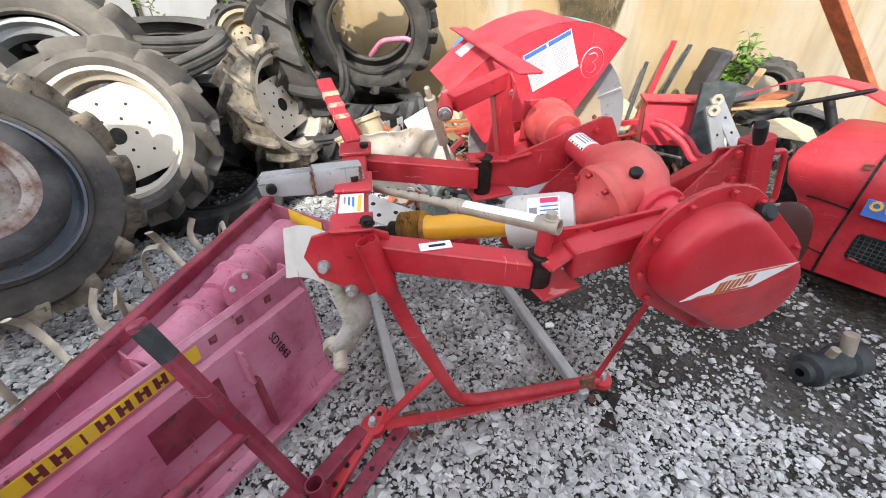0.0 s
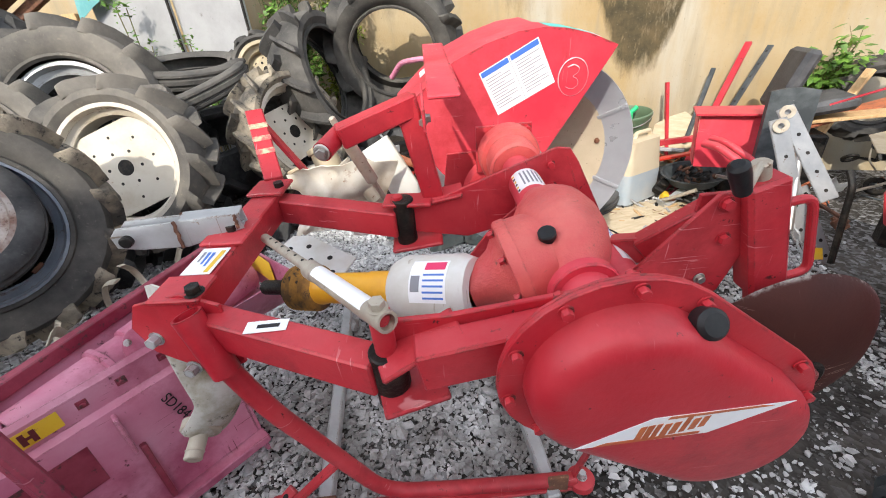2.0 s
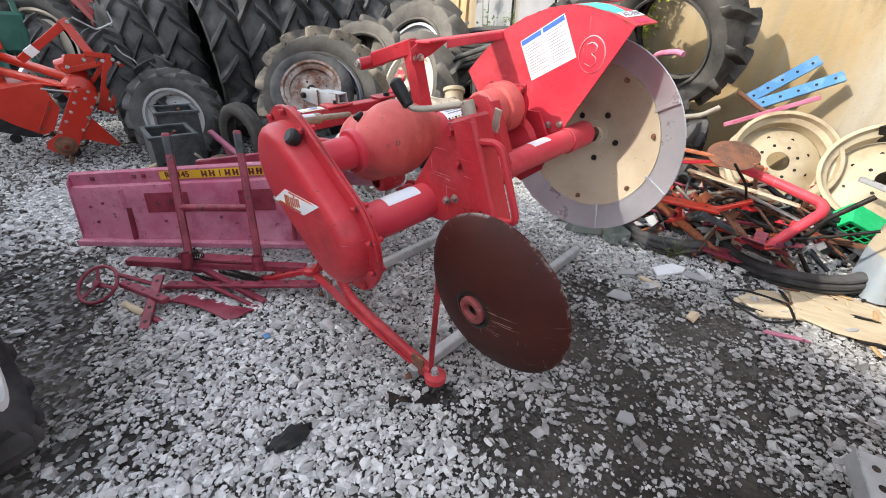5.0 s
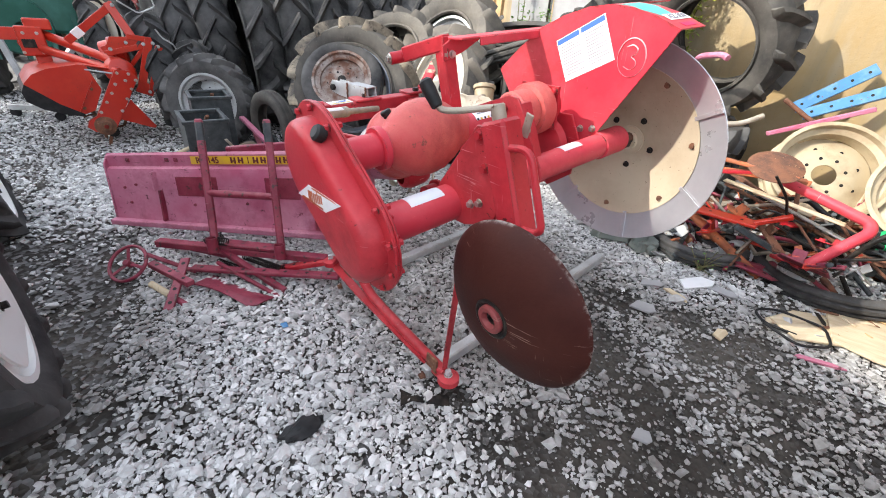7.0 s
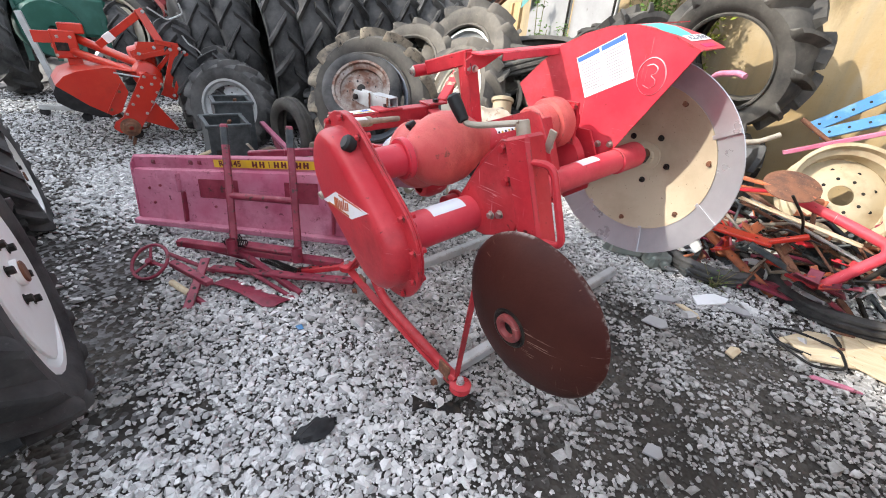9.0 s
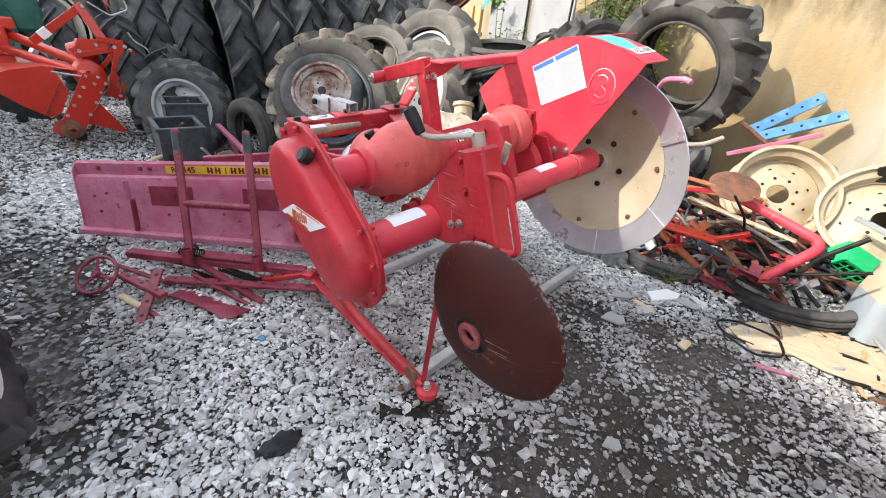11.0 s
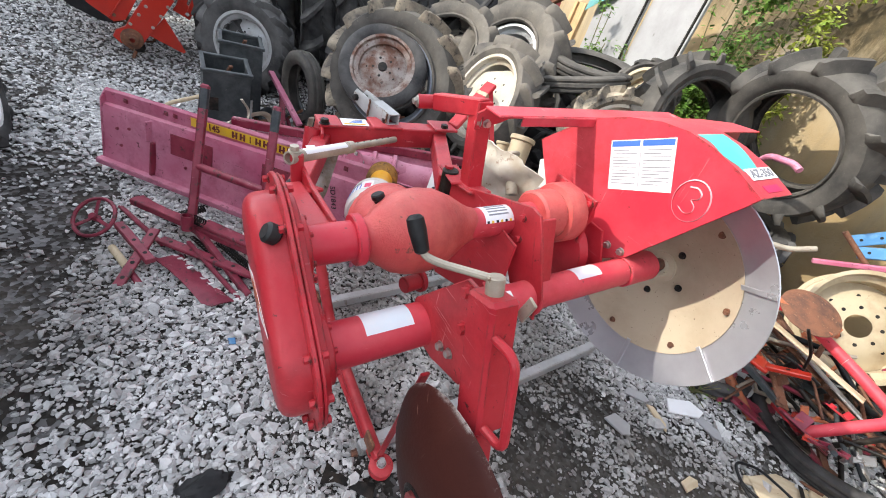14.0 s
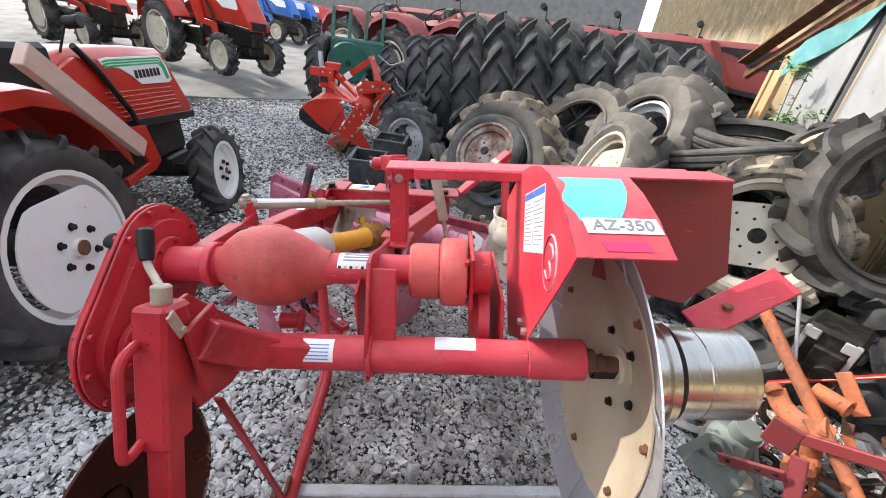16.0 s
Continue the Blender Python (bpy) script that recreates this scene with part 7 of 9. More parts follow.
for pts in ([(0.12, 0.46, 1.29), (0.10, 0.62, 1.19), (0.08, 0.78, 1.26), (0.06, 0.76, 1.36)], [(0.22, 0.70, 1.06), (0.22, 0.74, 0.98), (0.24, 0.82, 0.93), (0.24, 0.86, 0.85)], [(0.30, 0.02, 0.70), (0.31, 0.12, 0.68), (0.32, 0.24, 0.66)]):
    bm = B()
    sweep(bm, soften(pts, 0.03, 3), 0.008, 8)
    part("linkage_rod", bm, GALV, tiller_o, "bright steel rod")

# dark casings beside it
def casing(label, m, w, d, h):
    top = thing("open_casing", label, "casing", m)
    bm = B()
    t = 0.012
    for cx, cy, sx, sy in ((-w / 2, 0, t, d), (w / 2, 0, t, d), (0, -d / 2, w, t), (0, d / 2, w, t)):
        box(bm, (cx, cy, h / 2), (sx + (t if sy == t else 0), sy, h), None, 0.003)
    box(bm, (0, 0, 0.01), (w, d, 0.02), None, 0.003)
    body = part("body", bm, DARK_CASE, top)
    bm = B()
    for cx, cy, sx, sy in ((-w / 2, 0, 0.03, d + 0.04), (w / 2, 0, 0.03, d + 0.04), (0, -d / 2, w + 0.04, 0.03), (0, d / 2, w + 0.04, 0.03)):
        box(bm, (cx, cy, h), (sx, sy, 0.025), None, 0.004)
    part("lip", bm, DARK_CASE, body)
    bm = B()
    box(bm, (w / 2 + 0.008, 0.03, h * 0.30), (0.004, d * 0.42, h * 0.22), None, 0.001)
    part("pale_plate", bm, GALV, body, "pale grey plate")
    bm = B()
    box(bm, (w / 2 + 0.008, -d * 0.3, h * 0.62), (0.004, d * 0.2, h * 0.16), None, 0.001)
    part("dark_socket", bm, GREASE, body)
    bm = B()
    beam(bm, (-w * 0.3, -d * 0.2, h * 0.6), (w * 0.2, d * 0.1, h + 0.02), 0.03, 0.02)
    part("inner_bracket", bm, RUST, body)
    return top


casing("dark dusty open metal casing standing on the gravel", pose(-2.08, 0.33, 0.03, 0, 6, 14), 0.30, 0.30, 0.64)
casing("dark dusty open metal casing behind another", pose(-2.52, 0.38, 0.03, 0, 4, 10), 0.28, 0.30, 0.74)
rod_thing("bent_rod", "yellowed bent rod leaning on a casing", [(-1.78, -0.02, 0.04), (-1.70, 0.02, 0.40), (-1.88, 0.22, 0.45)], 0.014, PLY)
bar_thing("flat_bar", "dark red bar behind the tiller", (-1.55, 0.55, 0.30), (-0.95, 1.05, 0.34), 0.04, 0.02, PINK_DARK)
for i, (a, b) in enumerate((((-2.55, 0.62, 0.55), (-2.05, 0.90, 0.30)), ((-2.6, 0.72, 0.40), (-2.0, 0.78, 0.14)), ((-2.45, 0.60, 0.20), (-2.05, 1.0, 0.05)))):
    bar_thing("flat_bar", "dusty pink bar in a small scrap heap", a, b, 0.05, 0.03, PINK_DARK if i else PINK)


# ---------- tractors ----------
def tractor(m, paint, label, R=0.56, r=0.37, base=1.85, trim=PAPER, full=True, wheel_paint=WHITE_RIM, lift=0.0):
    """A small farm tractor; x runs forward, y to its left, z up; the origin is on the ground under the rear axle."""
    t = thing("tractor", label, "tractor", m)
    for side in (1, -1):
        for name, x, y, rr, w, n in (("rear_wheel", 0, 0.50, R, 0.28, 17), ("front_wheel", base, 0.52, r, 0.19, 15)):
            q = Matrix.Translation((x, side * y, rr + (lift if side == 1 else 0.0))) @ axes((0, 0, 0), (0, side, 0))
            rim = rr * (0.635 if name == "rear_wheel" else 0.60)
            wm = new(name)
            wm.parent = t
            wm.matrix_basis = q
            bm = B()
            core = carcass(bm, rr, rim, w, 0.04, None, 40)
            lugs(bm, rr, rim, w, 0.04, n, Matrix.Identity(4), core=core)
            part("tyre", bm, RUBBER_DARK, wm)
            bm = B()
            rim_ring(bm, rim, w * 0.82, None, 32)
            part("rim", bm, wheel_paint, wm)
            bm = B()
            pr = rim - 0.035
            z = 0.115 if name == "rear_wheel" else 0.045
            if name == "rear_wheel":
                slab(bm, flatted(pr, pr * 0.84), 0.010, Matrix.Translation((0, 0, z)))
            else:
                lathe(bm, [(0.02, z), (pr * 0.6, z), (pr * 0.75, z - 0.02), (pr, z - 0.03), (pr, z - 0.038), (0.02, z - 0.012)], None, 28, close=True)
            part("wheel_disc", bm, wheel_paint, wm)
            bm = B()
            cyl(bm, (0, 0, z), (0, 0, z + 0.028), rr * 0.085, seg=16)
            part("hub", bm, wheel_paint, wm)
            if full and side == -1:
                bm = B()
                for k in range(6):
                    a = 2 * math.pi * k / 6
                    bolt(bm, (rr * 0.20 * math.cos(a), rr * 0.20 * math.sin(a), z + 0.011), (0, 0, 1), 0.015, 0.020)
                apart("wheel_nut", bm, GREASE, wm)
                bm = B()
                cyl(bm, (0, 0, z + 0.027), (0, 0, z + 0.036), rr * 0.07, seg=14)
                part("hub_cap", bm, RUST, wm)
    # hood with sloping nose, side vents and trim panel
    bm = B()
    w0 = 0.24
    sect = [(0.80, 0.92, 1.38, w0), (0.98, 0.90, 1.41, w0), (1.55, 0.87, 1.41, w0 - 0.005), (1.97, 0.84, 1.385, w0 - 0.01), (2.24, 0.82, 1.00, w0 - 0.02)]
    rows = []
    for x, lo, hi, w in sect:
        rows.append([(x, -w, lo), (x, -w, hi - 0.06), (x, -w + 0.05, hi), (x, w - 0.05, hi), (x, w, hi - 0.06), (x, w, lo)])
    vs = [[bm.verts.new(p) for p in row] for row in rows]
    for A, C in zip(vs, vs[1:]):
        for i in range(6):
            j = (i + 1) % 6
            bm.faces.new((A[i], A[j], C[j], C[i]))
    bm.faces.new(vs[0])
    bm.faces.new(list(reversed(vs[-1])))
    es = [e for e in bm.edges if abs((e.verts[0].co - e.verts[1].co).x) > 0.05]
    bmesh.ops.bevel(bm, geom=es, offset=0.02, segments=2, affect="EDGES", profile=0.5)
    hood_b = part("hood", bm, paint, t, "", 40)
    for side in (1, -1):
        bm = B()
        slab(bm, [(1.16, 1.335), (1.25, 1.345), (1.90, 1.335), (1.96, 1.27), (2.0, 1.15), (1.95, 1.13), (1.56, 1.15), (1.46, 1.22), (1.36, 1.27), (1.18, 1.30)], 0.006, Matrix(((1, 0, 0, 0), (0, 0, side, side * (w0 - 0.004)), (0, 1, 0, 0), (0, 0, 0, 1))))
        dec = part("trim_panel", bm, trim, hood_b, "white trim panel with green stripes")
        if full:
            for k in range(3):
                bm = B()
                dz = 0.018 * k
                slab(bm, [(1.19, 1.325 - dz), (1.25, 1.332 - dz), (1.88 - dz, 1.324 - dz), (1.93 - dz, 1.26), (1.965 - dz, 1.16), (1.955 - dz, 1.16), (1.92 - dz, 1.25), (1.875 - dz, 1.314 - dz), (1.25, 1.321 - dz), (1.19, 1.315 - dz)], 0.002, Matrix(((1, 0, 0, 0), (0, 0, side, side * (w0 + 0.003)), (0, 1, 0, 0), (0, 0, 0, 1))), 0)
                part("green_stripe", bm, GREEN, dec)
            for k in range(7):
                bm = B()
                x = 1.50 + 0.050 * k
                z = 1.225
                slab(bm, [(x, z - 0.028), (x + 0.036, z - 0.034), (x + 0.036, z + 0.022), (x, z + 0.028)], 0.002, Matrix(((1, 0, 0, 0), (0, 0, side, side * (w0 + 0.003)), (0, 1, 0, 0), (0, 0, 0, 1))), 0)
                part("logo_bar", bm, BLACK_PL, dec)
            for k in range(6):
                bm = B()
                z = 0.95 + 0.034 * k
                beam(bm, (1.22 - 0.02 * k, side * (w0 - 0.002), z + 0.01), (2.06 - 0.02 * k, side * (w0 - 0.010), z - 0.03), 0.010, 0.012)
                part("vent_rib", bm, paint, hood_b)
        bm = B()
        beam(bm, (0.90, side * (w0 + 0.006), 0.93), (2.26, side * (w0 - 0.012), 0.83), 0.014, 0.06)
        part("black_moulding", bm, BLACK_PL, hood_b)
    bm = B()
    box(bm, (2.235, 0, 0.90), (0.03, 0.32, 0.14), None, 0.01)
    part("grille", bm, BLACK_PL, hood_b)
    bm = B()
    box(bm, (1.45, 0, 0.70), (1.5, 0.26, 0.36), None, 0.03)
    box(bm, (1.95, 0, 0.46), (0.40, 0.34, 0.14), None, 0.02)
    cyl(bm, (base, -0.46, r), (base, 0.46, r), 0.06, seg=14)
    cyl(bm, (0, -0.46, R), (0, 0.46, R), 0.09, seg=14)
    box(bm, (0.15, 0, 0.58), (1.1, 0.34, 0.36), None, 0.03)
    part("chassis", bm, GREASE, t)
    for side in (1, -1):
        bm = B()
        sw = [(-0.66, 0.30, 0.80), (-0.60, 0.30, 1.05), (-0.45, 0.30, 1.22), (-0.20, 0.30, 1.31), (0.10, 0.30, 1.31), (0.30, 0.30, 1.25), (0.45, 0.30, 1.12), (0.62, 0.30, 0.90)]
        skin(bm, [[(x, side * 0.24, z - 0.10) for x, y, z in sw], [(x, side * 0.28, z - 0.01) for x, y, z in sw], [(x, side * 0.34, z) for x, y, z in sw], [(x, side * 0.56, z - 0.01) for x, y, z in sw], [(x, side * 0.60, z - 0.03) for x, y, z in sw], [(x, side * 0.605, z - 0.10) for x, y, z in sw]], 0.012)
        part("fender", bm, paint, t, "", 30)
    bm = B()
    slab(bm, [(0.62, 1.25), (0.90, 1.36), (1.05, 0.92), (1.38, 0.88), (1.46, 0.60), (1.36, 0.55), (1.0, 0.53), (1.0, 0.58), (1.30, 0.62), (1.22, 0.80), (0.80, 0.84)], 0.03, Matrix(((1, 0, 0, 0), (0, 0, 1, -0.285), (0, 1, 0, 0), (0, 0, 0, 1))))
    part("step_panel", bm, paint, t)
    bm = B()
    slab(bm, [(0.62, 0.90), (0.65, 1.22), (0.88, 1.34), (0.98, 0.92), (1.30, 0.86), (1.36, 0.60), (0.9, 0.60)], 0.03, Matrix(((1, 0, 0, 0), (0, 0, 1, 0.255), (0, 1, 0, 0), (0, 0, 0, 1))))
    part("step_panel", bm, paint, t)
    bm = B()
    box(bm, (0.72, 0, 1.27), (0.20, 0.46, 0.34), None, 0.03)
    dash = part("dashboard", bm, BLACK_PL, t)
    bm = B()
    box(bm, (0.70, -0.232, 1.33), (0.10, 0.006, 0.12), None, 0.002)
    part("dial", bm, GLASS_DARK, dash)
    bm = B()
    cyl(bm, (0.50, 0, 1.10), (0.32, 0, 1.32), 0.018, seg=12)
    lathe(bm, [(0.20, -0.012), (0.212, 0), (0.20, 0.012), (0.188, 0)], axes((0.32, 0, 1.32), (-0.6, 0, 0.8)), 28, close=True)
    for k in range(3):
        a = 2 * math.pi * k / 3
        mm = axes((0.32, 0, 1.32), (-0.6, 0, 0.8))
        cyl(bm, mm @ Vector((0, 0, 0)), mm @ Vector((0.2 * math.cos(a), 0.2 * math.sin(a), 0)), 0.008, seg=8)
    part("steering_wheel", bm, BLACK_PL, t)
    bm = B()
    box(bm, (-0.15, 0, 0.90), (0.42, 0.44, 0.10), None, 0.03)
    box(bm, (-0.36, 0, 1.10), (0.09, 0.42, 0.36), None, 0.03)
    part("seat", bm, BLACK_SEAT, t)
    bm = B()
    sweep(bm, soften([(0.95, -w0 - 0.02, 1.42), (1.08, -w0 - 0.02, 1.30), (1.30, -w0 - 0.03, 0.98), (1.32, -w0 - 0.03, 0.90)], 0.05), 0.020, 8)
    part("side_rail", bm, BLACK_PL, t)
    bm = B()
    sweep(bm, soften([(0.92, -w0 + 0.04, 1.38), (0.94, -w0 - 0.02, 1.52), (0.92, -w0 - 0.08, 1.54)], 0.03), 0.007, 8)
    cyl(bm, (0.92, -w0 - 0.05, 1.54), (0.92, -w0 - 0.13, 1.55), 0.035, seg=12)
    part("lamp_stalk", bm, BLACK_PL, t)
    return t


# the red tractor beside the path
fwd = Vector((-0.940, -0.341, 0)).normalized()
lf = Vector((-fwd.y, fwd.x, 0))
# its left side is turned away, so build it facing along the yard with the near wheels on its right
TM = Matrix((fwd, lf, Vector((0, 0, 1)))).transposed().to_4x4()
# it leans away on uneven ground
TM = TM @ Matrix.Rotation(radians(-5.5), 4, "X")
TM.translation = Vector((0.215, -0.193, 0.572)) - TM.to_3x3() @ Vector((0, -0.615, 0.56))
tractor(TM, ORANGE, "orange-red farm tractor with white wheel discs and green-striped hood", R=0.56, r=0.40, base=1.845, wheel_paint=WHITE_WHEEL, lift=0.08)
bm = B()
beam(bm, (0.20, -0.20, 1.44), (-0.41, -0.42, 0.90), 0.10, 0.05, up=(0, 1, 0.3))
single("pale_beam", bm, PALE_BEAM, "pale pinkish beam leaning on the tractor", "beam")

# tractors across the yard
far = "tractors parked across the yard"
for x, y, z, turn, size, paint, text in ((-6.80, -6.16, 0.56, 75, 1.05, ORANGE, "orange tractor parked across the yard"), (-7.20, -9.97, 0.50, 75, 1.05, ORANGE, "orange tractor with white wheels across the yard"),
                                         (-13.8, -10.0, 0.92, 80, 1.05, TRACTOR_BLUE, "blue tractor parked across the yard"), (-15.2, -10.1, 0.97, 80, 1.05, TRACTOR_BLUE, "blue tractor with white wheels across the yard"), (-18.5, -11.4, 1.05, 80, 1.05, RED, "red tractor far across the yard"), (-21.0, -12.4, 1.12, 80, 1.05, ORANGE, "orange tractor far across the yard")):
    tagged(tractor(pose(x, y, z, 0, 0, turn) @ Matrix.Diagonal((size, size, size, 1)), paint, text, full=False), group=far)
bm = B()
xs = ((-20, 1.1, -1.4), (-16, 0.98, -1.6), (-12, 0.86, -1.9), (-9, 0.74, -2.2), (-7, 0.50, -2.6), (-6, 0.40, -3.2), (-5.3, 0.35, -3.9), (-4.74, 0.30, -4.6), (-3.4, 0.24, -6.4), (0, 0.10, -9.0))
skin(bm, [[(x, -24, z) for x, z, y in xs], [(x, -13, z) for x, z, y in xs], [(x, y - 1.6, z) for x, z, y in xs], [(x, y, ground_z(x, y) + 0.02) for x, z, y in xs]], 0.02)
single("pavement", bm, CONCRETE, "pale sunlit concrete apron of the yard", "pavement", kind="structure", smooth=60)

# dark green implement and more tractors behind the tyre row
gm = thing("seeder_implement", "dark green farm implement with lugged tyres", "farm implement", pose(-6.4, -1.9, ground_z(-6.4, -1.9), 0, 0, 20))
for y in (-0.62, 0.70):
    bm = B()
    core = carcass(bm, 0.68, 0.36, 0.30, 0.05, facing((0.1, y, 0.66), (0.15, 1, 0)), 36)
    lugs(bm, 0.68, 0.36, 0.30, 0.05, 15, facing((0.1, y, 0.66), (0.15, 1, 0)), core=core)
    part("tyre", bm, RUBBER_DARK, gm)
bm = B()
box(bm, (0, 0.05, 1.02), (0.6, 1.0, 0.5), None, 0.04)
lathe(bm, [(0.05, -0.12), (0.34, -0.12), (0.36, -0.08), (0.36, 0.08), (0.34, 0.12), (0.05, 0.12)], axes((0.30, -0.15, 0.85), (0.9, 0.2, 0)), 28)
part("housing", bm, GREEN_DARK, gm)
for k in range(4):
    bm = B()
    beam(bm, (0.36, -0.45 + 0.3 * k, 0.45), (0.16, -0.42 + 0.3 * k, 1.75), 0.06, 0.05)
    part("upright", bm, GREEN_DARK, gm)
bm = B()
beam(bm, (0.40, -0.35, 0.35), (0.40, -0.30, 0.80), 0.05, 0.05)
part("pale_leg", bm, GALV, gm)
for x, y, s in ((-6.5, 0.5, 70), (-6.9, 1.75, 60), (-7.2, 2.95, 64), (-7.0, -0.85, 62), (-9.2, -3.0, 70)):
    tagged(tractor(pose(x, y, ground_z(x, y) + 0.1, 0, 0, s) @ Matrix.Diagonal((1.28, 1.28, 1.28, 1)), RED_DULL, "red tractor parked behind the row of tyres", full=False, trim=BLACK_PL), group=far)
stand = thing("white_stand", "white tubular implement stand on casters", "stand", pose(-4.75, -1.60, ground_z(-4.7, -1.6), 0, 0, 10))
for p, q in (((0, 0, 0.10), (-0.02, -0.14, 1.12)), ((-0.05, -0.25, 0.10), (0.42, 0.25, 0.14)), ((0, 0, 0.10), (-0.4, 0.45, 0.7))):
    bm = B()
    beam(bm, p, q, 0.06, 0.06)
    part("tube", bm, GALV, stand)
for x, y in ((-0.03, -0.22), (0.40, 0.22)):
    bm = B()
    cyl(bm, (x - 0.02, y, 0.045), (x + 0.02, y, 0.045), 0.05, seg=14)
    part("caster", bm, BLACK_PL, stand)

# red tractor at the end of the scrap
rt = thing("tractor", "old red tractor with faded hood, parked beside the scrap", "tractor", pose(2.09, 2.26, ground_z(2.4, 3.0), 0, 0, -52))
# local x runs along the hood towards the open yard, y to its left
HOOD_Z = ((0.18, -0.050, 0.165), (0.39, -0.052, 0.114), (0.56, -0.054, 0.045), (0.61, -0.058, 0.010), (0.645, -0.080, -0.025), (0.76, -0.078, -0.062), (0.84, -0.045, -0.055), (0.885, 0.010, -0.030), (0.915, 0.12, 0.0), (0.93, 0.35, 0.0), (0.92, 0.62, 0.0), (0.86, 0.76, 0.0))


def hood_y(z):
    """How far out the bonnet's side stands at a height."""
    for (z0, y0, _), (z1, y1, _) in zip(HOOD_Z, HOOD_Z[1:]):
        if z0 <= z <= z1:
            return y0 + (y1 - y0) * (z - z0) / (z1 - z0)
    return 0.0


rows = []
for s_, dip in ((0.0, 0.045), (0.008, 0.012), (0.03, 0.0), (0.20, 0.0), (0.45, 0.0), (0.72, 0.0), (0.93, 0.02), (1.0, 0.07)):
    rows.append([(x0 + (1.45 - x0) * s_, y + (dip if y < 0.3 else -dip), z - (dip * 0.6 if z > 0.8 else 0.0)) for z, y, x0 in HOOD_Z])
bm = B()
skin(bm, rows, 0.008)
slab(bm, [(0.02, 0.22), (0.02, 0.60), (0.10, 0.84), (0.6, 0.86), (0.70, 0.80), (0.70, 0.22)], 0.01, Matrix(((0, 0, 1, 0.19), (1, 0, 0, 0), (0, 1, 0, 0), (0, 0, 0, 1))))
rh = part("hood", bm, RED, rt, "", 40)


def hood_seam(pts, w):
    bm = B()
    for (xa, za), (xb, zb) in zip(pts, pts[1:]):
        beam(bm, (xa, hood_y(za) - 0.004, za), (xb, hood_y(zb) - 0.004, zb), w, 0.012, up=(0, 1, 0), bevel=0.001)
    part("panel_seam", bm, GREASE, rh)


hood_seam([(0.266, 0.185), (0.270, 0.39), (0.281, 0.56), (0.284, 0.61), (0.286, 0.645), (0.292, 0.76), (0.296, 0.84), (0.30, 0.885)], 0.012)
hood_seam([(0.088, 0.606), (0.18, 0.600), (0.278, 0.588)], 0.007)
hood_seam([(0.150, 0.325), (0.262, 0.303)], 0.005)
bm = B()
slab(bm, [(0.372, 0.478), (0.358, 0.465), (0.352, 0.345), (0.366, 0.326), (0.64, 0.300), (0.66, 0.315), (0.66, 0.455), (0.645, 0.470)], 0.012, Matrix(((1, 0, 0, 0), (0, 0, 1, -0.064), (0, 1, 0, 0), (0, 0, 0, 1))), 0.003)
grille = part("grille", bm, BLACK_PL, rh, "black wire-mesh side grille")
for k in range(12):
    bm = B()
    x = 0.372 + 0.024 * k
    cyl(bm, (x, -0.066, 0.335 - 0.1 * (x - 0.37)), (x, -0.066, 0.465 - 0.03 * (x - 0.37)), 0.0022, seg=6, edge=0)
    part("mesh_wire", bm, DARK_CASE, grille)
for z in (0.35, 0.374, 0.398, 0.422, 0.446):
    bm = B()
    cyl(bm, (0.36, -0.066, z), (0.65, -0.066, z - 0.012), 0.0022, seg=6, edge=0)
    part("mesh_wire", bm, DARK_CASE, grille)
bm = B()
box(bm, (0.45, hood_y(0.655) + 0.008, 0.632), (0.27, 0.030, 0.092), pose(0, 0, 0, 0, 1, 0), 0.002)
badge = part("badge", bm, INK_BLUE, rh, "blue sticker with a yellow mark")
bm = B()
lathe(bm, [(0.014, -0.002), (0.026, -0.002), (0.026, 0.002), (0.014, 0.002)], axes((0.368, -0.089, 0.645), (0, -1, 0)), 20, close=True)
lathe(bm, [(0.014, -0.002), (0.026, -0.002), (0.026, 0.002), (0.014, 0.002)], axes((0.43, -0.089, 0.637), (0, -1, 0)), 20, close=True)
part("badge_mark", bm, INK_YELLOW, badge)
bm = B()
box(bm, (0.262, -0.072, 0.812), (0.03, 0.016, 0.016), None, 0.003)
beam(bm, (0.245, -0.072, 0.826), (0.285, -0.066, 0.834), 0.008, 0.012)
part("latch", bm, RUST, rh)
bm = B()
box(bm, (0.318, -0.056, 0.402), (0.05, 0.024, 0.018), pose(0, 0, 0, 0, 12, 0), 0.006)
part("catch", bm, RED, rh)
bm = B()
box(bm, (0.75, 0.35, 0.22), (1.2, 0.5, 0.30), None, 0.04)
cyl(bm, (1.15, 0.0, 0.22), (1.15, -0.30, 0.22), 0.05, seg=14)
part("chassis", bm, GREASE, rt)
bm = B()
core = carcass(bm, 0.30, 0.17, 0.15, 0.03, facing((1.15, -0.25, 0.28), (0, -1, 0)), 32)
lugs(bm, 0.30, 0.17, 0.15, 0.03, 14, facing((1.15, -0.25, 0.28), (0, -1, 0)), core=core)
part("tyre", bm, RUBBER_DARK, rt)
bm = B()
st = axes((-0.12, 0.60, 1.02), (-0.35, 0.05, 0.93))
lathe(bm, [(0.20, -0.012), (0.213, 0), (0.20, 0.012), (0.187, 0)], st, 28, close=True)
for k in range(3):
    a = 2 * math.pi * k / 3
    cyl(bm, st @ Vector((0, 0, -0.01)), st @ Vector((0.2 * math.cos(a), 0.2 * math.sin(a), 0)), 0.010, seg=8)
cyl(bm, (-0.12, 0.60, 1.01), (0.04, 0.60, 0.70), 0.03, seg=12)
part("steering_wheel", bm, BLACK_PL, rt)
bm = B()
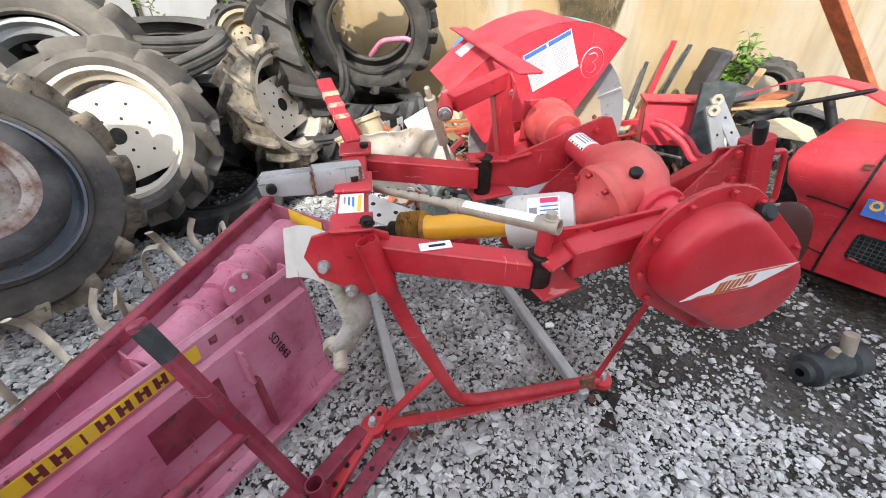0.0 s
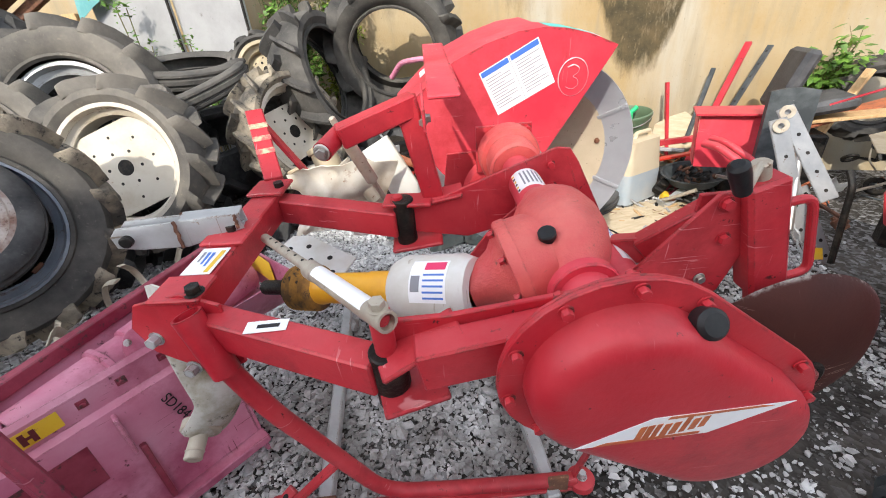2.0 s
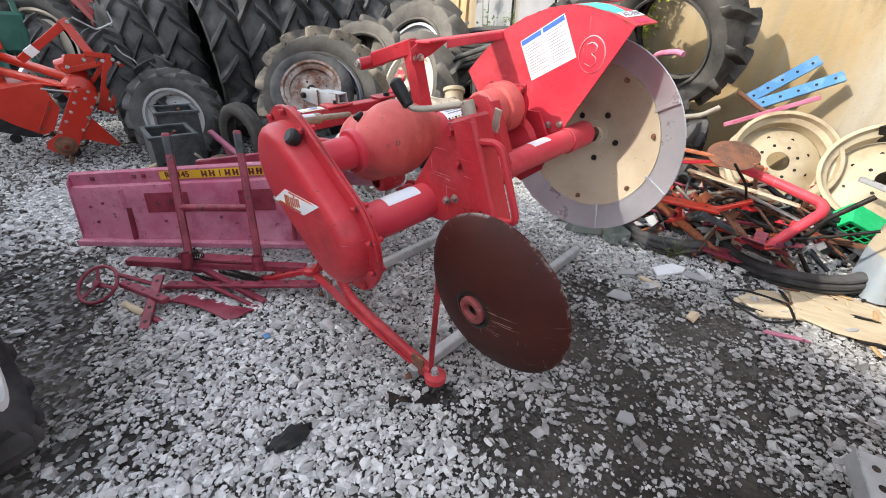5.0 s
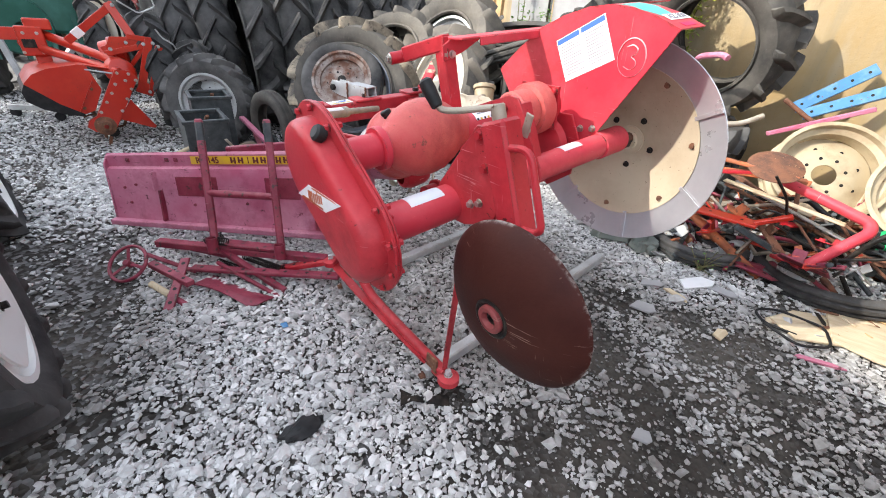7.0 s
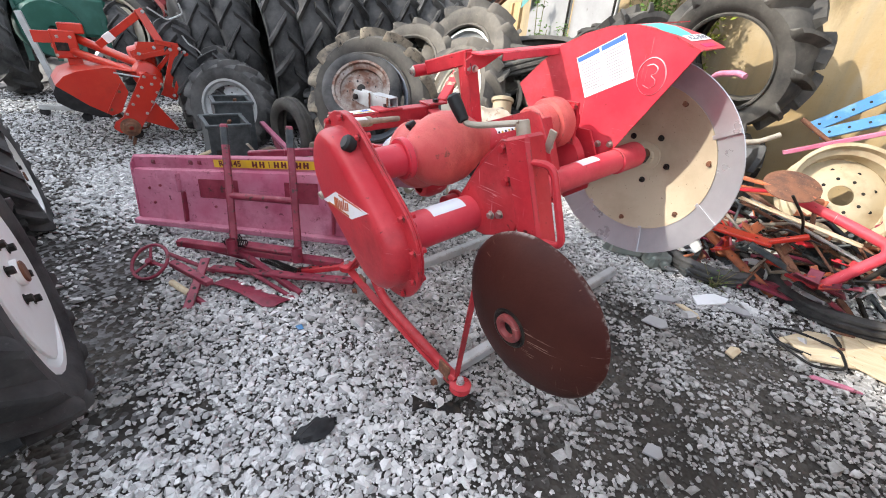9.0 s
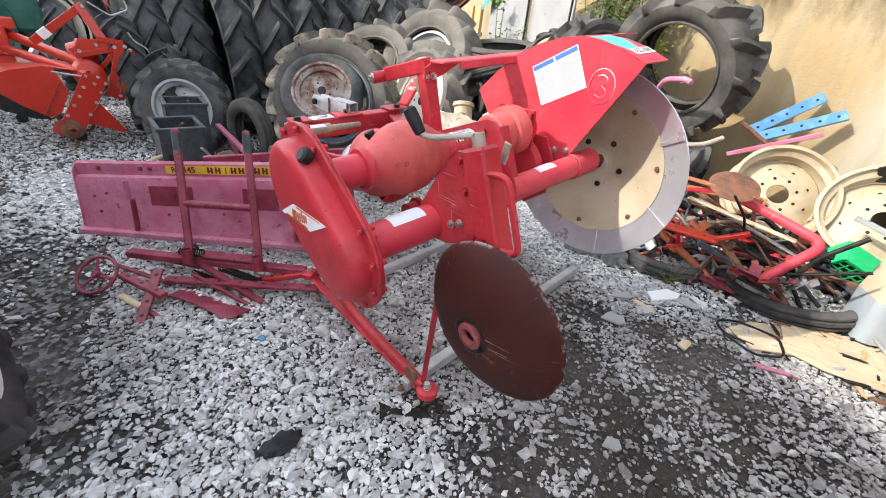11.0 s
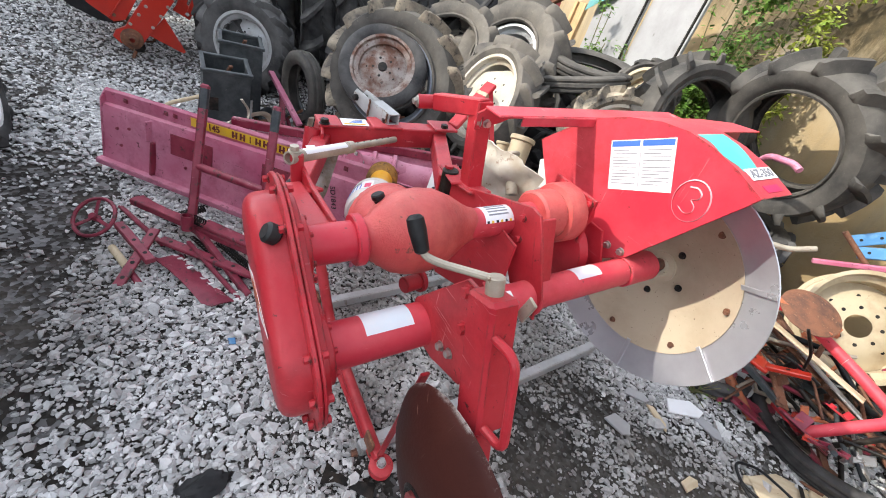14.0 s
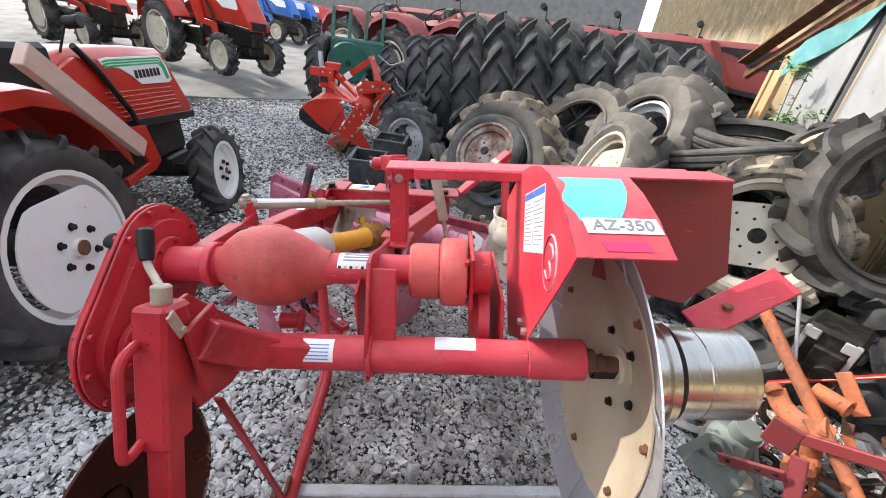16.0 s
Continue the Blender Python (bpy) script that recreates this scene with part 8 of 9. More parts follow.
skin(bm, [[(-0.72 + 0.22 * k, y, 0.92 + 0.16 * math.sin(k * 0.75)) for k in range(5)] for y in (0.97, 1.30)], 0.012)
part("fender", bm, RED_SUN, rt)
bm = B()
box(bm, (-0.06, 0.62, 0.50), (0.22, 0.26, 0.4), None, 0.04)
part("gear_case", bm, GREASE, rt)
bm = B()
sweep(bm, soften([(-0.15, 0.05, 0.35), (-0.18, 0.02, 0.75), (-0.22, 0.05, 0.80)], 0.04), 0.015, 8)
part("lever", bm, GREASE, rt)

# ---------- scrap along the wall ----------
jerry = thing("jerry_can", "yellowed translucent plastic can half full of bluish liquid", "plastic can", pose(1.45, 3.97, ground_z(1.5, 4.0) + 0.03, 0, 0, 42) @ Matrix.Scale(1.1, 4))


def can_body(z0, z1, w, d):
    bm = B()
    box(bm, (0, 0, (z0 + z1) / 2), (w, d, z1 - z0), None, 0)
    es = [e for e in bm.edges if abs(e.verts[0].co.z - e.verts[1].co.z) > 0.01]
    bmesh.ops.bevel(bm, geom=es, offset=0.05, segments=4, affect="EDGES", profile=0.5)
    return bm


bm = can_body(0.0, 0.235, 0.40, 0.24)
part("lower_body", bm, TANK_LOW, jerry, "bluish liquid showing through")
bm = can_body(0.235, 0.44, 0.40, 0.24)
r = [v for v in bm.verts if v.co.z > 0.43]
for v in r:
    v.co.x *= 0.86
    v.co.y *= 0.78
    v.co.z += 0.03
part("upper_body", bm, PLASTIC_TANK, jerry)
bm = B()
sweep(bm, soften([(-0.02, 0, 0.465), (-0.01, 0, 0.505), (0.15, 0, 0.505), (0.16, 0, 0.465)], 0.025), 0.016, 10)
part("carry_handle", bm, PLASTIC_TANK, jerry)
bm = B()
cyl(bm, (-0.11, 0, 0.46), (-0.11, 0, 0.51), 0.030, seg=18)
part("cap", bm, PLASTIC_TANK, jerry)
bucket = thing("bucket", "olive green plastic bucket with a bright green bottle inside", "bucket", pose(1.48, 4.58, 0.26, 4, -5, 0))
bm = B()
lathe(bm, [(0.001, 0.0), (0.20, 0.0), (0.235, 0.36), (0.25, 0.37), (0.25, 0.40), (0.257, 0.41), (0.257, 0.44), (0.245, 0.45), (0.236, 0.44), (0.226, 0.36), (0.19, 0.02), (0.001, 0.02)], None, 36)
part("tub", bm, BUCKET, bucket)
bm = B()
ringp = [(0.258 * math.cos(a), 0.258 * math.sin(a), 0.40 + 0.03 * math.cos(2 * a)) for a in (math.pi * i / 20 - 2.6 for i in range(21))]
sweep(bm, ringp, 0.004, 6)
part("wire_handle", bm, STEEL, bucket)
bm = B()
box(bm, (-0.05, -0.02, 0.42), (0.22, 0.11, 0.12), pose(0, 0, 0, 0, 0, 20), 0.03)
cyl(bm, (0.05, 0.05, 0.44), (0.12, 0.08, 0.50), 0.022, seg=12)
single("green_bottle", bm, GREEN, "bright green plastic bottle in a bucket", "bottle").matrix_world = pose(1.46, 4.55, 0.24)
bm = B()
box(bm, (0, 0, 0.17), (0.55, 0.5, 0.34), None, 0.02)
single("engine_block", bm, GREASE, "greasy black engine block under the bucket", "engine block").matrix_world = pose(1.48, 4.58, ground_z(1.48, 4.58) - 0.12, 0, 0, 14)
crate = thing("plastic_crate", "broken bright green plastic crate with a lattice side", "crate", pose(1.03, 4.30, 0.27, 35, 25, 40) @ Matrix.Scale(0.75, 4))
for y in (-0.10, 0.10):
    for k in range(6):
        bm = B()
        beam(bm, (-0.16 + 0.064 * k, y, 0), (-0.16 + 0.064 * k, y, 0.18), 0.010, 0.012)
        part("lattice_bar", bm, GREEN, crate)
    for k in range(4):
        bm = B()
        beam(bm, (-0.17, y, 0.055 * k + 0.005), (0.17, y, 0.055 * k + 0.005), 0.010, 0.012)
        part("lattice_bar", bm, GREEN, crate)
bm = B()
box(bm, (0, 0, 0.19), (0.36, 0.22, 0.02), None, 0.004)
box(bm, (-0.18, 0, 0.10), (0.015, 0.22, 0.18), None, 0.004)
part("rim", bm, GREEN, crate)

# cream rims leaning on the heap
for x, y, z, n, rr in ((0.45, 4.38, 0.60, (0.55, -0.62, 0.56), 0.335), (1.02, 4.62, 0.58, (0.25, -0.72, 0.65), 0.37)):
    rimt = thing("wheel_rim", "bare cream-painted wheel rim leaning on the scrap", "wheel rim", facing((x, y, z), n, 10), "bare rims in the scrap")
    bm = B()
    rim_ring(bm, rr, 0.20, None, 48)
    part("rim", bm, CREAM, rimt)
    bm = B()
    lathe(bm, [(0.075, 0.0), (rr * 0.5, 0.0), (rr * 0.62, -0.02), (rr - 0.045, -0.05), (rr - 0.045, -0.058), (rr * 0.6, -0.028), (rr * 0.48, -0.008), (0.075, -0.008)], None, 44, close=True)
    plate = part("centre_plate", bm, CREAM, rimt)
    for k in range(8):
        a = 2 * math.pi * k / 8
        for q in (0.125, rr * 0.60):
            bm = B()
            zz = 0.0 if q < 0.2 else -0.017
            cyl(bm, (q * math.cos(a + q), q * math.sin(a + q), zz), (q * math.cos(a + q), q * math.sin(a + q), zz + 0.0015), 0.012, seg=10, edge=0.0003)
            part("bolt_hole", bm, GREASE, plate)
bm = B()
rows = [[(0.82 + 0.5 * g, 4.68 + 0.10 * f + 0.02 * math.sin(6 * g), 0.90 + 0.05 * math.sin(3.3 * g) - 0.13 * f + 0.03 * math.sin(9 * g + f)) for g in (0, 0.2, 0.4, 0.6, 0.8, 1.0)] for f in (0, 0.5, 1.0)]
skin(bm, rows, 0.012)
single("rubber_sheet", bm, BLACK_PL, "curled black rubber sheet draped over a rim", "rubber sheet")
bm = B()
ribbed(bm, 0.43, 0.34, 0.12, None)
ob = single("ribbed_tyre", bm, RUBBER_DARK, "smooth black tyre lying flat under the scrap", "tyre", HEAP)
ob.matrix_world = pose(0.92, 3.88, ground_z(0.9, 3.8) + 0.06, 3, -3, 0)
bm = B()
ribbed(bm, 0.33, 0.24, 0.11, None)
ob = single("ribbed_tyre", bm, RUBBER_DARK, "worn thin tyre lying flat under the scrap", "tyre", HEAP)
ob.matrix_world = pose(0.30, 3.44, ground_z(0.3, 3.4) + 0.055, -2, 2, 0)

SC = [
    ("red_bar", "bleached red bar beside the blue ones", (0.02, 4.30, 0.80), (0.46, 4.60, 1.05), 0.04, 0.03, PINK, 0),
    ("red_bar", "perforated red bar standing against the wall", (1.92, 4.62, 0.20), (1.84, 4.74, 0.93), 0.05, 0.03, RED, 8),
    ("red_bar", "long red bar leaning on the wall", (2.05, 4.45, 0.25), (2.47, 4.80, 1.22), 0.055, 0.025, RED, 0),
    ("dark_bar", "dark perforated bar leaning on the wall", (2.18, 4.50, 0.30), (2.66, 4.82, 1.18), 0.05, 0.02, DARK_CASE, 9),
    ("dark_bar", "dark round-ended bar leaning on the wall", (2.05, 4.60, 0.40), (2.24, 4.82, 1.02), 0.04, 0.02, DARK_CASE, 0),
    ("red_beam", "red beam lying across the scrap", (1.25, 4.50, 0.36), (2.10, 4.36, 0.50), 0.05, 0.05, RED, 0),
    ("red_beam", "bright red flat beam lying across the scrap", (1.55, 4.15, 0.34), (2.20, 4.10, 0.48), 0.06, 0.025, ORANGE, 0),
    ("pale_bar", "pale weathered bar lying on the scrap", (1.15, 4.45, 0.44), (1.95, 4.30, 0.40), 0.035, 0.03, GALV, 0),
    ("pale_bar", "grey steel bar lying across a rim", (0.95, 4.30, 0.62), (1.45, 4.35, 0.50), 0.04, 0.03, GALV, 4),
    ("orange_link", "orange-red steel link on the scrap", (0.30, 3.30, 0.42), (0.64, 3.40, 0.43), 0.12, 0.02, ORANGE, 2),
    ("orange_link", "curved orange-red lever on the scrap", (0.62, 3.38, 0.44), (0.76, 3.46, 0.53), 0.05, 0.025, ORANGE, 1),
    ("red_bar", "red flat bar reaching into the scrap", (0.15, 3.45, 0.62), (0.50, 3.60, 0.70), 0.05, 0.02, RED, 2),
    ("dark_bar", "dark blue-grey bar lying on the scrap", (0.58, 3.28, 0.42), (0.78, 3.42, 0.32), 0.045, 0.03, DARK_CASE, 0),
    ("rusty_bar", "thin rusty bar lying across the scrap", (0.20, 3.70, 0.52), (1.05, 3.92, 0.30), 0.025, 0.02, RUST, 0),
    ("rusty_bar", "rusty bar in the scrap", (0.05, 3.95, 0.55), (0.75, 3.80, 0.40), 0.03, 0.03, RUST, 0),
    ("splintered_lath", "pale splintered slat lying across the scrap", (0.27, 3.55, 0.585), (0.90, 3.74, 0.50), 0.06, 0.012, PLY, 0),
    ("splintered_lath", "grey splintered slat in the scrap", (0.30, 3.62, 0.58), (0.98, 3.92, 0.34), 0.05, 0.012, GALV, 0),
    ("dark_red_bar", "dark red perforated bar lying on the gravel", (0.62, 3.38, 0.16), (0.98, 3.60, 0.10), 0.06, 0.02, PINK_DARK, 4),
    ("dark_red_bar", "dark red bar ending in an eye on the gravel", (0.90, 3.42, 0.28), (1.14, 3.655, 0.09), 0.05, 0.02, PINK_DARK, 2),
    ("dark_red_bar", "red bar lying beside the tyre", (0.74, 3.50, 0.26), (0.92, 3.43, 0.29), 0.055, 0.02, RED, 1),
    ("thin_bar", "thin dark red bar in the scrap", (0.50, 3.50, 0.22), (0.62, 3.30, 0.12), 0.025, 0.02, PINK_DARK, 0),
    ("wood_board", "orange-brown board lying on the scrap", (2.30, 4.20, 0.62), (3.20, 3.90, 0.76), 0.20, 0.025, WOOD, 0),
    ("wood_board", "weathered timber board standing up in the scrap", (2.95, 4.35, 0.40), (3.25, 4.45, 0.98), 0.07, 0.03, WOOD, 0),
    ("wood_board", "weathered timber board lying on the scrap", (2.20, 3.95, 0.55), (3.40, 4.20, 0.80), 0.16, 0.025, RUST_ORANGE, 0),
    ("rust_post", "rust-orange box beam leaning into view", (3.59, 3.60, 0.88), (2.80, 3.58, 1.72), 0.17, 0.05, RUST_ORANGE, 2),
    ("red_bar", "red channel plate standing under the pipes", (1.855, 2.85, 0.15), (1.91, 2.95, 0.47), 0.10, 0.03, RED, 2),
    ("rusty_bar", "rusty bar at the heap's foot", (0.85, 4.15, 0.20), (1.55, 4.25, 0.28), 0.04, 0.03, RUST, 0),
    ("orange_bar", "rusty orange strap among frames", (0.05, 3.35, 0.75), (0.62, 3.65, 0.70), 0.05, 0.02, RUST_ORANGE, 3),
    ("orange_bar", "rusty orange angle bar in the heap", (0.0, 3.60, 0.60), (0.55, 3.95, 0.62), 0.07, 0.03, RUST_ORANGE, 2),
]
for name, text, a, b, w, h, mat_, holes in SC:
    bar_thing(name, text, a, b, w, h, mat_, holes=holes)
bar_thing("blue_bar", "light blue perforated steel bar leaning on the wall", (0.0, 4.56, 0.98), (0.27, 4.85, 1.29), 0.085, 0.03, BLUE, holes=5, up=(0.5, -0.8, 0.35))
bar_thing("blue_bar", "light blue perforated steel bar leaning on the scrap", (0.10, 4.50, 0.95), (0.47, 4.82, 1.19), 0.080, 0.03, BLUE, holes=5, up=(0.4, -0.8, 0.45))

RODS = [
    ("orange_tube", "faded orange steel tube leaning from the drum to the gravel", [(-0.46, 3.06, 0.80), (0.715, 3.488, 0.10)], 0.027, RUST_ORANGE, True),
    ("bent_tube", "bleached pink bent tube arm in the scrap", [(0.36, 3.75, 0.66), (0.78, 3.75, 0.59), (1.00, 3.72, 0.555), (1.03, 3.68, 0.52), (0.92, 3.44, 0.29)], 0.030, RED_SUN, False),
    ("pale_pipe", "pale grey bent pipe stub", [(0.02, 3.55, 0.90), (0.14, 3.72, 0.92), (0.20, 3.82, 0.98)], 0.018, DIRTY_STEEL, False),
    ("pink_pipe", "pink bent pipe inside the tyre", [(-0.62, 4.05, 1.18), (-0.50, 3.98, 1.30), (-0.30, 3.94, 1.32), (-0.24, 3.93, 1.30)], 0.022, PINK, False),
    ("pink_pipe", "bright pink-red curved pipe on the scrap", [(1.70, 3.30, 0.72), (1.74, 3.20, 0.727), (1.87, 3.10, 0.634), (1.915, 3.00, 0.53), (1.97, 2.95, 0.525)], 0.025, RED_SUN, False),
    ("pink_pipe", "pink-red curved pipe beside another", [(1.76, 3.36, 0.74), (1.80, 3.24, 0.74), (1.93, 3.13, 0.65), (1.975, 3.03, 0.55), (2.03, 2.98, 0.545)], 0.020, RED_SUN, False),
    ("black_hose", "black hose curled on the gravel", [(1.02, 3.05, 0.075), (1.20, 3.02, 0.075), (1.28, 3.16, 0.08), (1.18, 3.30, 0.09), (0.98, 3.24, 0.085), (0.92, 3.12, 0.08), (1.02, 3.05, 0.075), (1.15, 3.10, 0.08)], 0.007, BLACK_PL, False),
    ("black_hose", "black hose in the scrap", [(0.35, 3.80, 0.45), (0.60, 3.95, 0.52), (0.85, 3.95, 0.40), (1.0, 4.1, 0.34)], 0.018, BLACK_PL, False),
    ("cable", "thin black cable looped in the scrap", [(0.50, 3.60, 0.40), (0.62, 3.48, 0.52), (0.78, 3.62, 0.46), (0.66, 3.74, 0.42), (0.52, 3.66, 0.40)], 0.006, BLACK_PL, False),
    ("chain_rod", "grey rod end with an eye", [(2.02, 2.90, 0.80), (1.94, 2.62, 0.42)], 0.018, STEEL, False),
    ("steel_rod", "bent steel rod in the scrap", [(1.95, 3.60, 0.40), (2.30, 3.50, 0.34), (2.45, 3.30, 0.20)], 0.012, STEEL, False),
    ("coil_spring_rod", "rusty spring rod leaning on the bars", [(0.02, 4.35, 1.05), (0.28, 4.52, 0.86)], 0.016, RUST, False),
]
for name, text, pts, rr, mat_, op in RODS:
    rod_thing(name, text, pts, rr, mat_, open_end=op)

# thin black rods and levers tangled in the heap
rng = random.Random(31)
for k in range(42):
    a = Vector((rng.uniform(0.00, 1.05), rng.uniform(3.42, 4.0), rng.uniform(0.24, 0.50)))
    d = Vector((rng.uniform(-1, 1), rng.uniform(-0.8, 0.8), rng.uniform(-0.45, 0.35))).normalized() * rng.uniform(0.18, 0.5)
    b = a + d
    b.z = max(0.14, b.z)
    mid = a.lerp(b, 0.5) + Vector((rng.uniform(-0.04, 0.04), rng.uniform(-0.04, 0.04), rng.uniform(-0.02, 0.05)))
    rod_thing("thin_rod", "thin dark bent rod tangled in the heap", [tuple(a), tuple(mid), tuple(b)], rng.uniform(0.006, 0.014), rng.choice((GREASE, GREASE, RUST, DARK_CASE, DIRTY_STEEL, PINK_DARK)))

# bent plates and levers lying over the tyres
rng = random.Random(47)
for k in range(30):
    x, y, z = rng.uniform(0.0, 1.15), rng.uniform(3.30, 4.0), rng.uniform(0.26, 0.42)
    s = rng.uniform(0.05, 0.13)
    bm = B()
    w = rng.uniform(0.25, 0.55)
    slab(bm, [(-s, -s * w), (s * 0.6, -s * w * 0.8), (s, -s * 0.1), (s * 0.9, s * w), (0.0, s * w * 0.7), (-s * 0.8, s * w)], rng.uniform(0.006, 0.014))
    beam(bm, (s * 0.3, 0, 0), (s * 0.35, 0, s * rng.uniform(0.3, 0.8)), s * 0.5, 0.008, up=(0, 1, 0))
    cyl(bm, (-s * 0.6, 0, -0.004), (-s * 0.6, 0, 0.022), s * 0.22, seg=12)
    single("scrap_lever", bm, rng.choice((RUST_ORANGE, ORANGE, GREASE, DARK_CASE, RED, PINK_DARK, RUST, LINK_GREY)), "bent scrap lever plate lying in the heap", "scrap", "small scrap in the heap").matrix_world = pose(x, y, z, rng.uniform(-35, 35), rng.uniform(-35, 35), rng.uniform(0, 360))
cast = thing("grey_casting", "grey-green cast gearbox housing standing at the heap's edge", "scrap", pose(-0.02, 3.0, ground_z(0, 3.0) - 0.01, 4, -5, 40))
for name, c, size in (("foot", (0, 0, 0.09), (0.26, 0.20, 0.16)), ("body", (-0.01, 0, 0.245), (0.20, 0.17, 0.15))):
    bm = B()
    box(bm, c, size, None, 0.03, 0.8)
    part(name, bm, GREEN_GREY, cast)
bm = B()
lathe(bm, [(0.03, -0.11), (0.065, -0.11), (0.065, -0.095), (0.05, -0.09), (0.05, 0.09), (0.065, 0.095), (0.065, 0.11), (0.03, 0.11)], axes((0, 0, 0.25), (0, 1, 0)), 22, close=True)
part("bearing_tube", bm, GREEN_GREY, cast)
bm = B()
cyl(bm, (0.02, 0, 0.30), (0.04, 0, 0.36), 0.055, seg=20)
part("top_flange", bm, GREEN_GREY, cast)
for p, q in (((-0.14, -0.05, 0.03), (-0.02, -0.09, 0.30)), ((0.16, 0.02, 0.03), (0.04, 0.03, 0.30))):
    bm = B()
    beam(bm, p, q, 0.03, 0.05)
    part("rib", bm, GREEN_GREY, cast)
cast = thing("grey_casting", "grey-green cast bracket lying on the gravel", "scrap", pose(0.19, 3.06, ground_z(0.19, 3.06) + 0.05, 6, 4, 80))
bm = B()
box(bm, (0, 0, 0), (0.17, 0.12, 0.10), None, 0.018)
part("body", bm, GREEN_GREY, cast)
bm = B()
cyl(bm, (-0.05, 0, 0), (-0.05, 0, 0.10), 0.045, seg=16)
part("boss", bm, GREEN_GREY, cast)
bm = B()
cyl(bm, (0, -0.10, 0), (0, 0.10, 0), 0.03, seg=14)
part("cross_tube", bm, GREEN_GREY, cast)
# red carrier: drilled bar, square lug plate and drop strap
carrier = thing("red_bracket", "faded red drilled steel carrier lying on castings", "scrap", pose(0.12, 2.98, 0.46))
bm = B()
beam(bm, (0.0, -0.12, -0.10), (0.10, 0.04, 0.0), 0.016, 0.050, up=(0.2, 0, 1))
part("bar", bm, RED_DULL, carrier)
bm = B()
box(bm, (0.02, 0.04, 0.08), (0.10, 0.014, 0.12), Matrix.Rotation(radians(52), 4, "Z"), 0.004)
part("lug_plate", bm, RED_DULL, carrier)
bm = B()
beam(bm, (0.06, 0.07, 0.07), (0.18, 0.08, -0.16), 0.055, 0.012, up=(1, -1, 0.3))
part("drop_strap", bm, RED_DULL, carrier)
for p in ((0.015, -0.096, -0.085), (0.06, -0.024, -0.04), (0.085, 0.016, -0.015)):
    bm = B()
    cyl(bm, Vector(p) + Vector((-0.012, 0.009, 0.004)), Vector(p) + Vector((0.013, -0.009, 0.004)), 0.009, seg=12)
    part("bolt_hole", bm, GREASE, carrier, "dark bolt hole")
# rust-orange yoke with an open pipe end
bm = B()
sweep(bm, soften([(-0.19, 3.12, 0.54), (-0.13, 3.14, 0.50), (-0.05, 3.18, 0.50), (0.0, 3.22, 0.56)], 0.04, 4), 0.040, 14, flat=0.34)
cyl(bm, (-0.205, 3.105, 0.548), (-0.175, 3.118, 0.535), 0.034, seg=18)
slab(bm, [(-0.05, -0.03), (0.03, -0.045), (0.06, 0.0), (0.02, 0.05), (-0.04, 0.035)], 0.014, pose(-0.01, 3.21, 0.53, 40, 20, 30))
single("rusty_yoke", bm, RUST_ORANGE, "rusty orange yoke lying on the heap", "scrap")
bm = B()
lathe(bm, [(0.026, 0.0), (0.032, 0.0), (0.032, 0.11), (0.038, 0.11), (0.038, 0.122), (0.027, 0.122), (0.025, 0.08), (0.025, 0.0)], axes((-0.15, 3.22, 0.62), (0.66, 0.45, 0.08)), 22, close=True)
single("pipe_end", bm, RUST_ORANGE, "open rust-orange flanged pipe end in the heap", "pipe")
bar_thing("orange_bar", "thin orange steel strip under the leaning tube", (-0.37, 3.21, 0.44), (-0.20, 3.48, 0.75), 0.030, 0.012, ORANGE)
bar_thing("orange_bar", "short rust-orange strap standing in the heap", (-0.19, 3.30, 0.71), (-0.07, 3.36, 0.60), 0.055, 0.012, RUST_ORANGE, up=(1, -1, 0.5))
bar_thing("orange_link", "broad faded red steel link under the leaning tube", (0.0, 3.16, 0.47), (0.20, 3.32, 0.62), 0.020, 0.050, RED_DULL, holes=2)
# dark housing with pale flange strips
hous = thing("dark_housing", "greasy black housing with pale steel flange strips", "scrap", pose(-0.47, 3.42, 0.50, 0, 0, 50))
bm = B()
box(bm, (0, 0, 0.14), (0.22, 0.26, 0.30), None, 0.02)
box(bm, (0.02, -0.14, 0.12), (0.12, 0.05, 0.18), None, 0.01)
cyl(bm, (0.05, -0.20, 0.10), (0.05, -0.10, 0.10), 0.05, seg=18)
part("body", bm, GREASE, hous)
for x in (-0.09, 0.09):
    bm = B()
    box(bm, (x, -0.138, 0.14), (0.022, 0.018, 0.28), None, 0.003)
    box(bm, (x * 0.8, -0.14, 0.25), (0.06, 0.016, 0.05), None, 0.003)
    part("flange_strip", bm, GALV, hous, "pale steel flange strip")
rod_thing("thin_rod", "thin pale steel rod standing in the heap", [(-0.49, 3.20, 0.88), (-0.35, 3.24, 0.62)], 0.008, GALV)

# flat disc, plates and shards
bm = B()
lathe(bm, [(0.001, 0.02), (0.04, 0.02), (0.12, 0.010), (0.15, 0.0), (0.15, -0.004), (0.12, 0.006), (0.04, 0.016), (0.001, 0.016)], None, 36)
single("coulter_disc", bm, RUST, "rusty steel disc lying on the scrap", "disc").matrix_world = facing((0.49, 3.62, 0.735), (0.25, -0.35, 0.90))
bm = B()
slab(bm, [(-0.46, -0.20), (-0.30, -0.25), (0.10, -0.22), (0.40, -0.25), (0.47, -0.05), (0.42, 0.20), (0.20, 0.25), (-0.05, 0.19), (-0.30, 0.24), (-0.47, 0.08)], 0.012)
single("plywood_board", bm, PLY, "sunlit pale plywood board lying on the gravel", "board").matrix_world = pose(1.56, 3.62, ground_z(1.58, 3.6) + 0.018, 1, 2, 28)
bm = B()
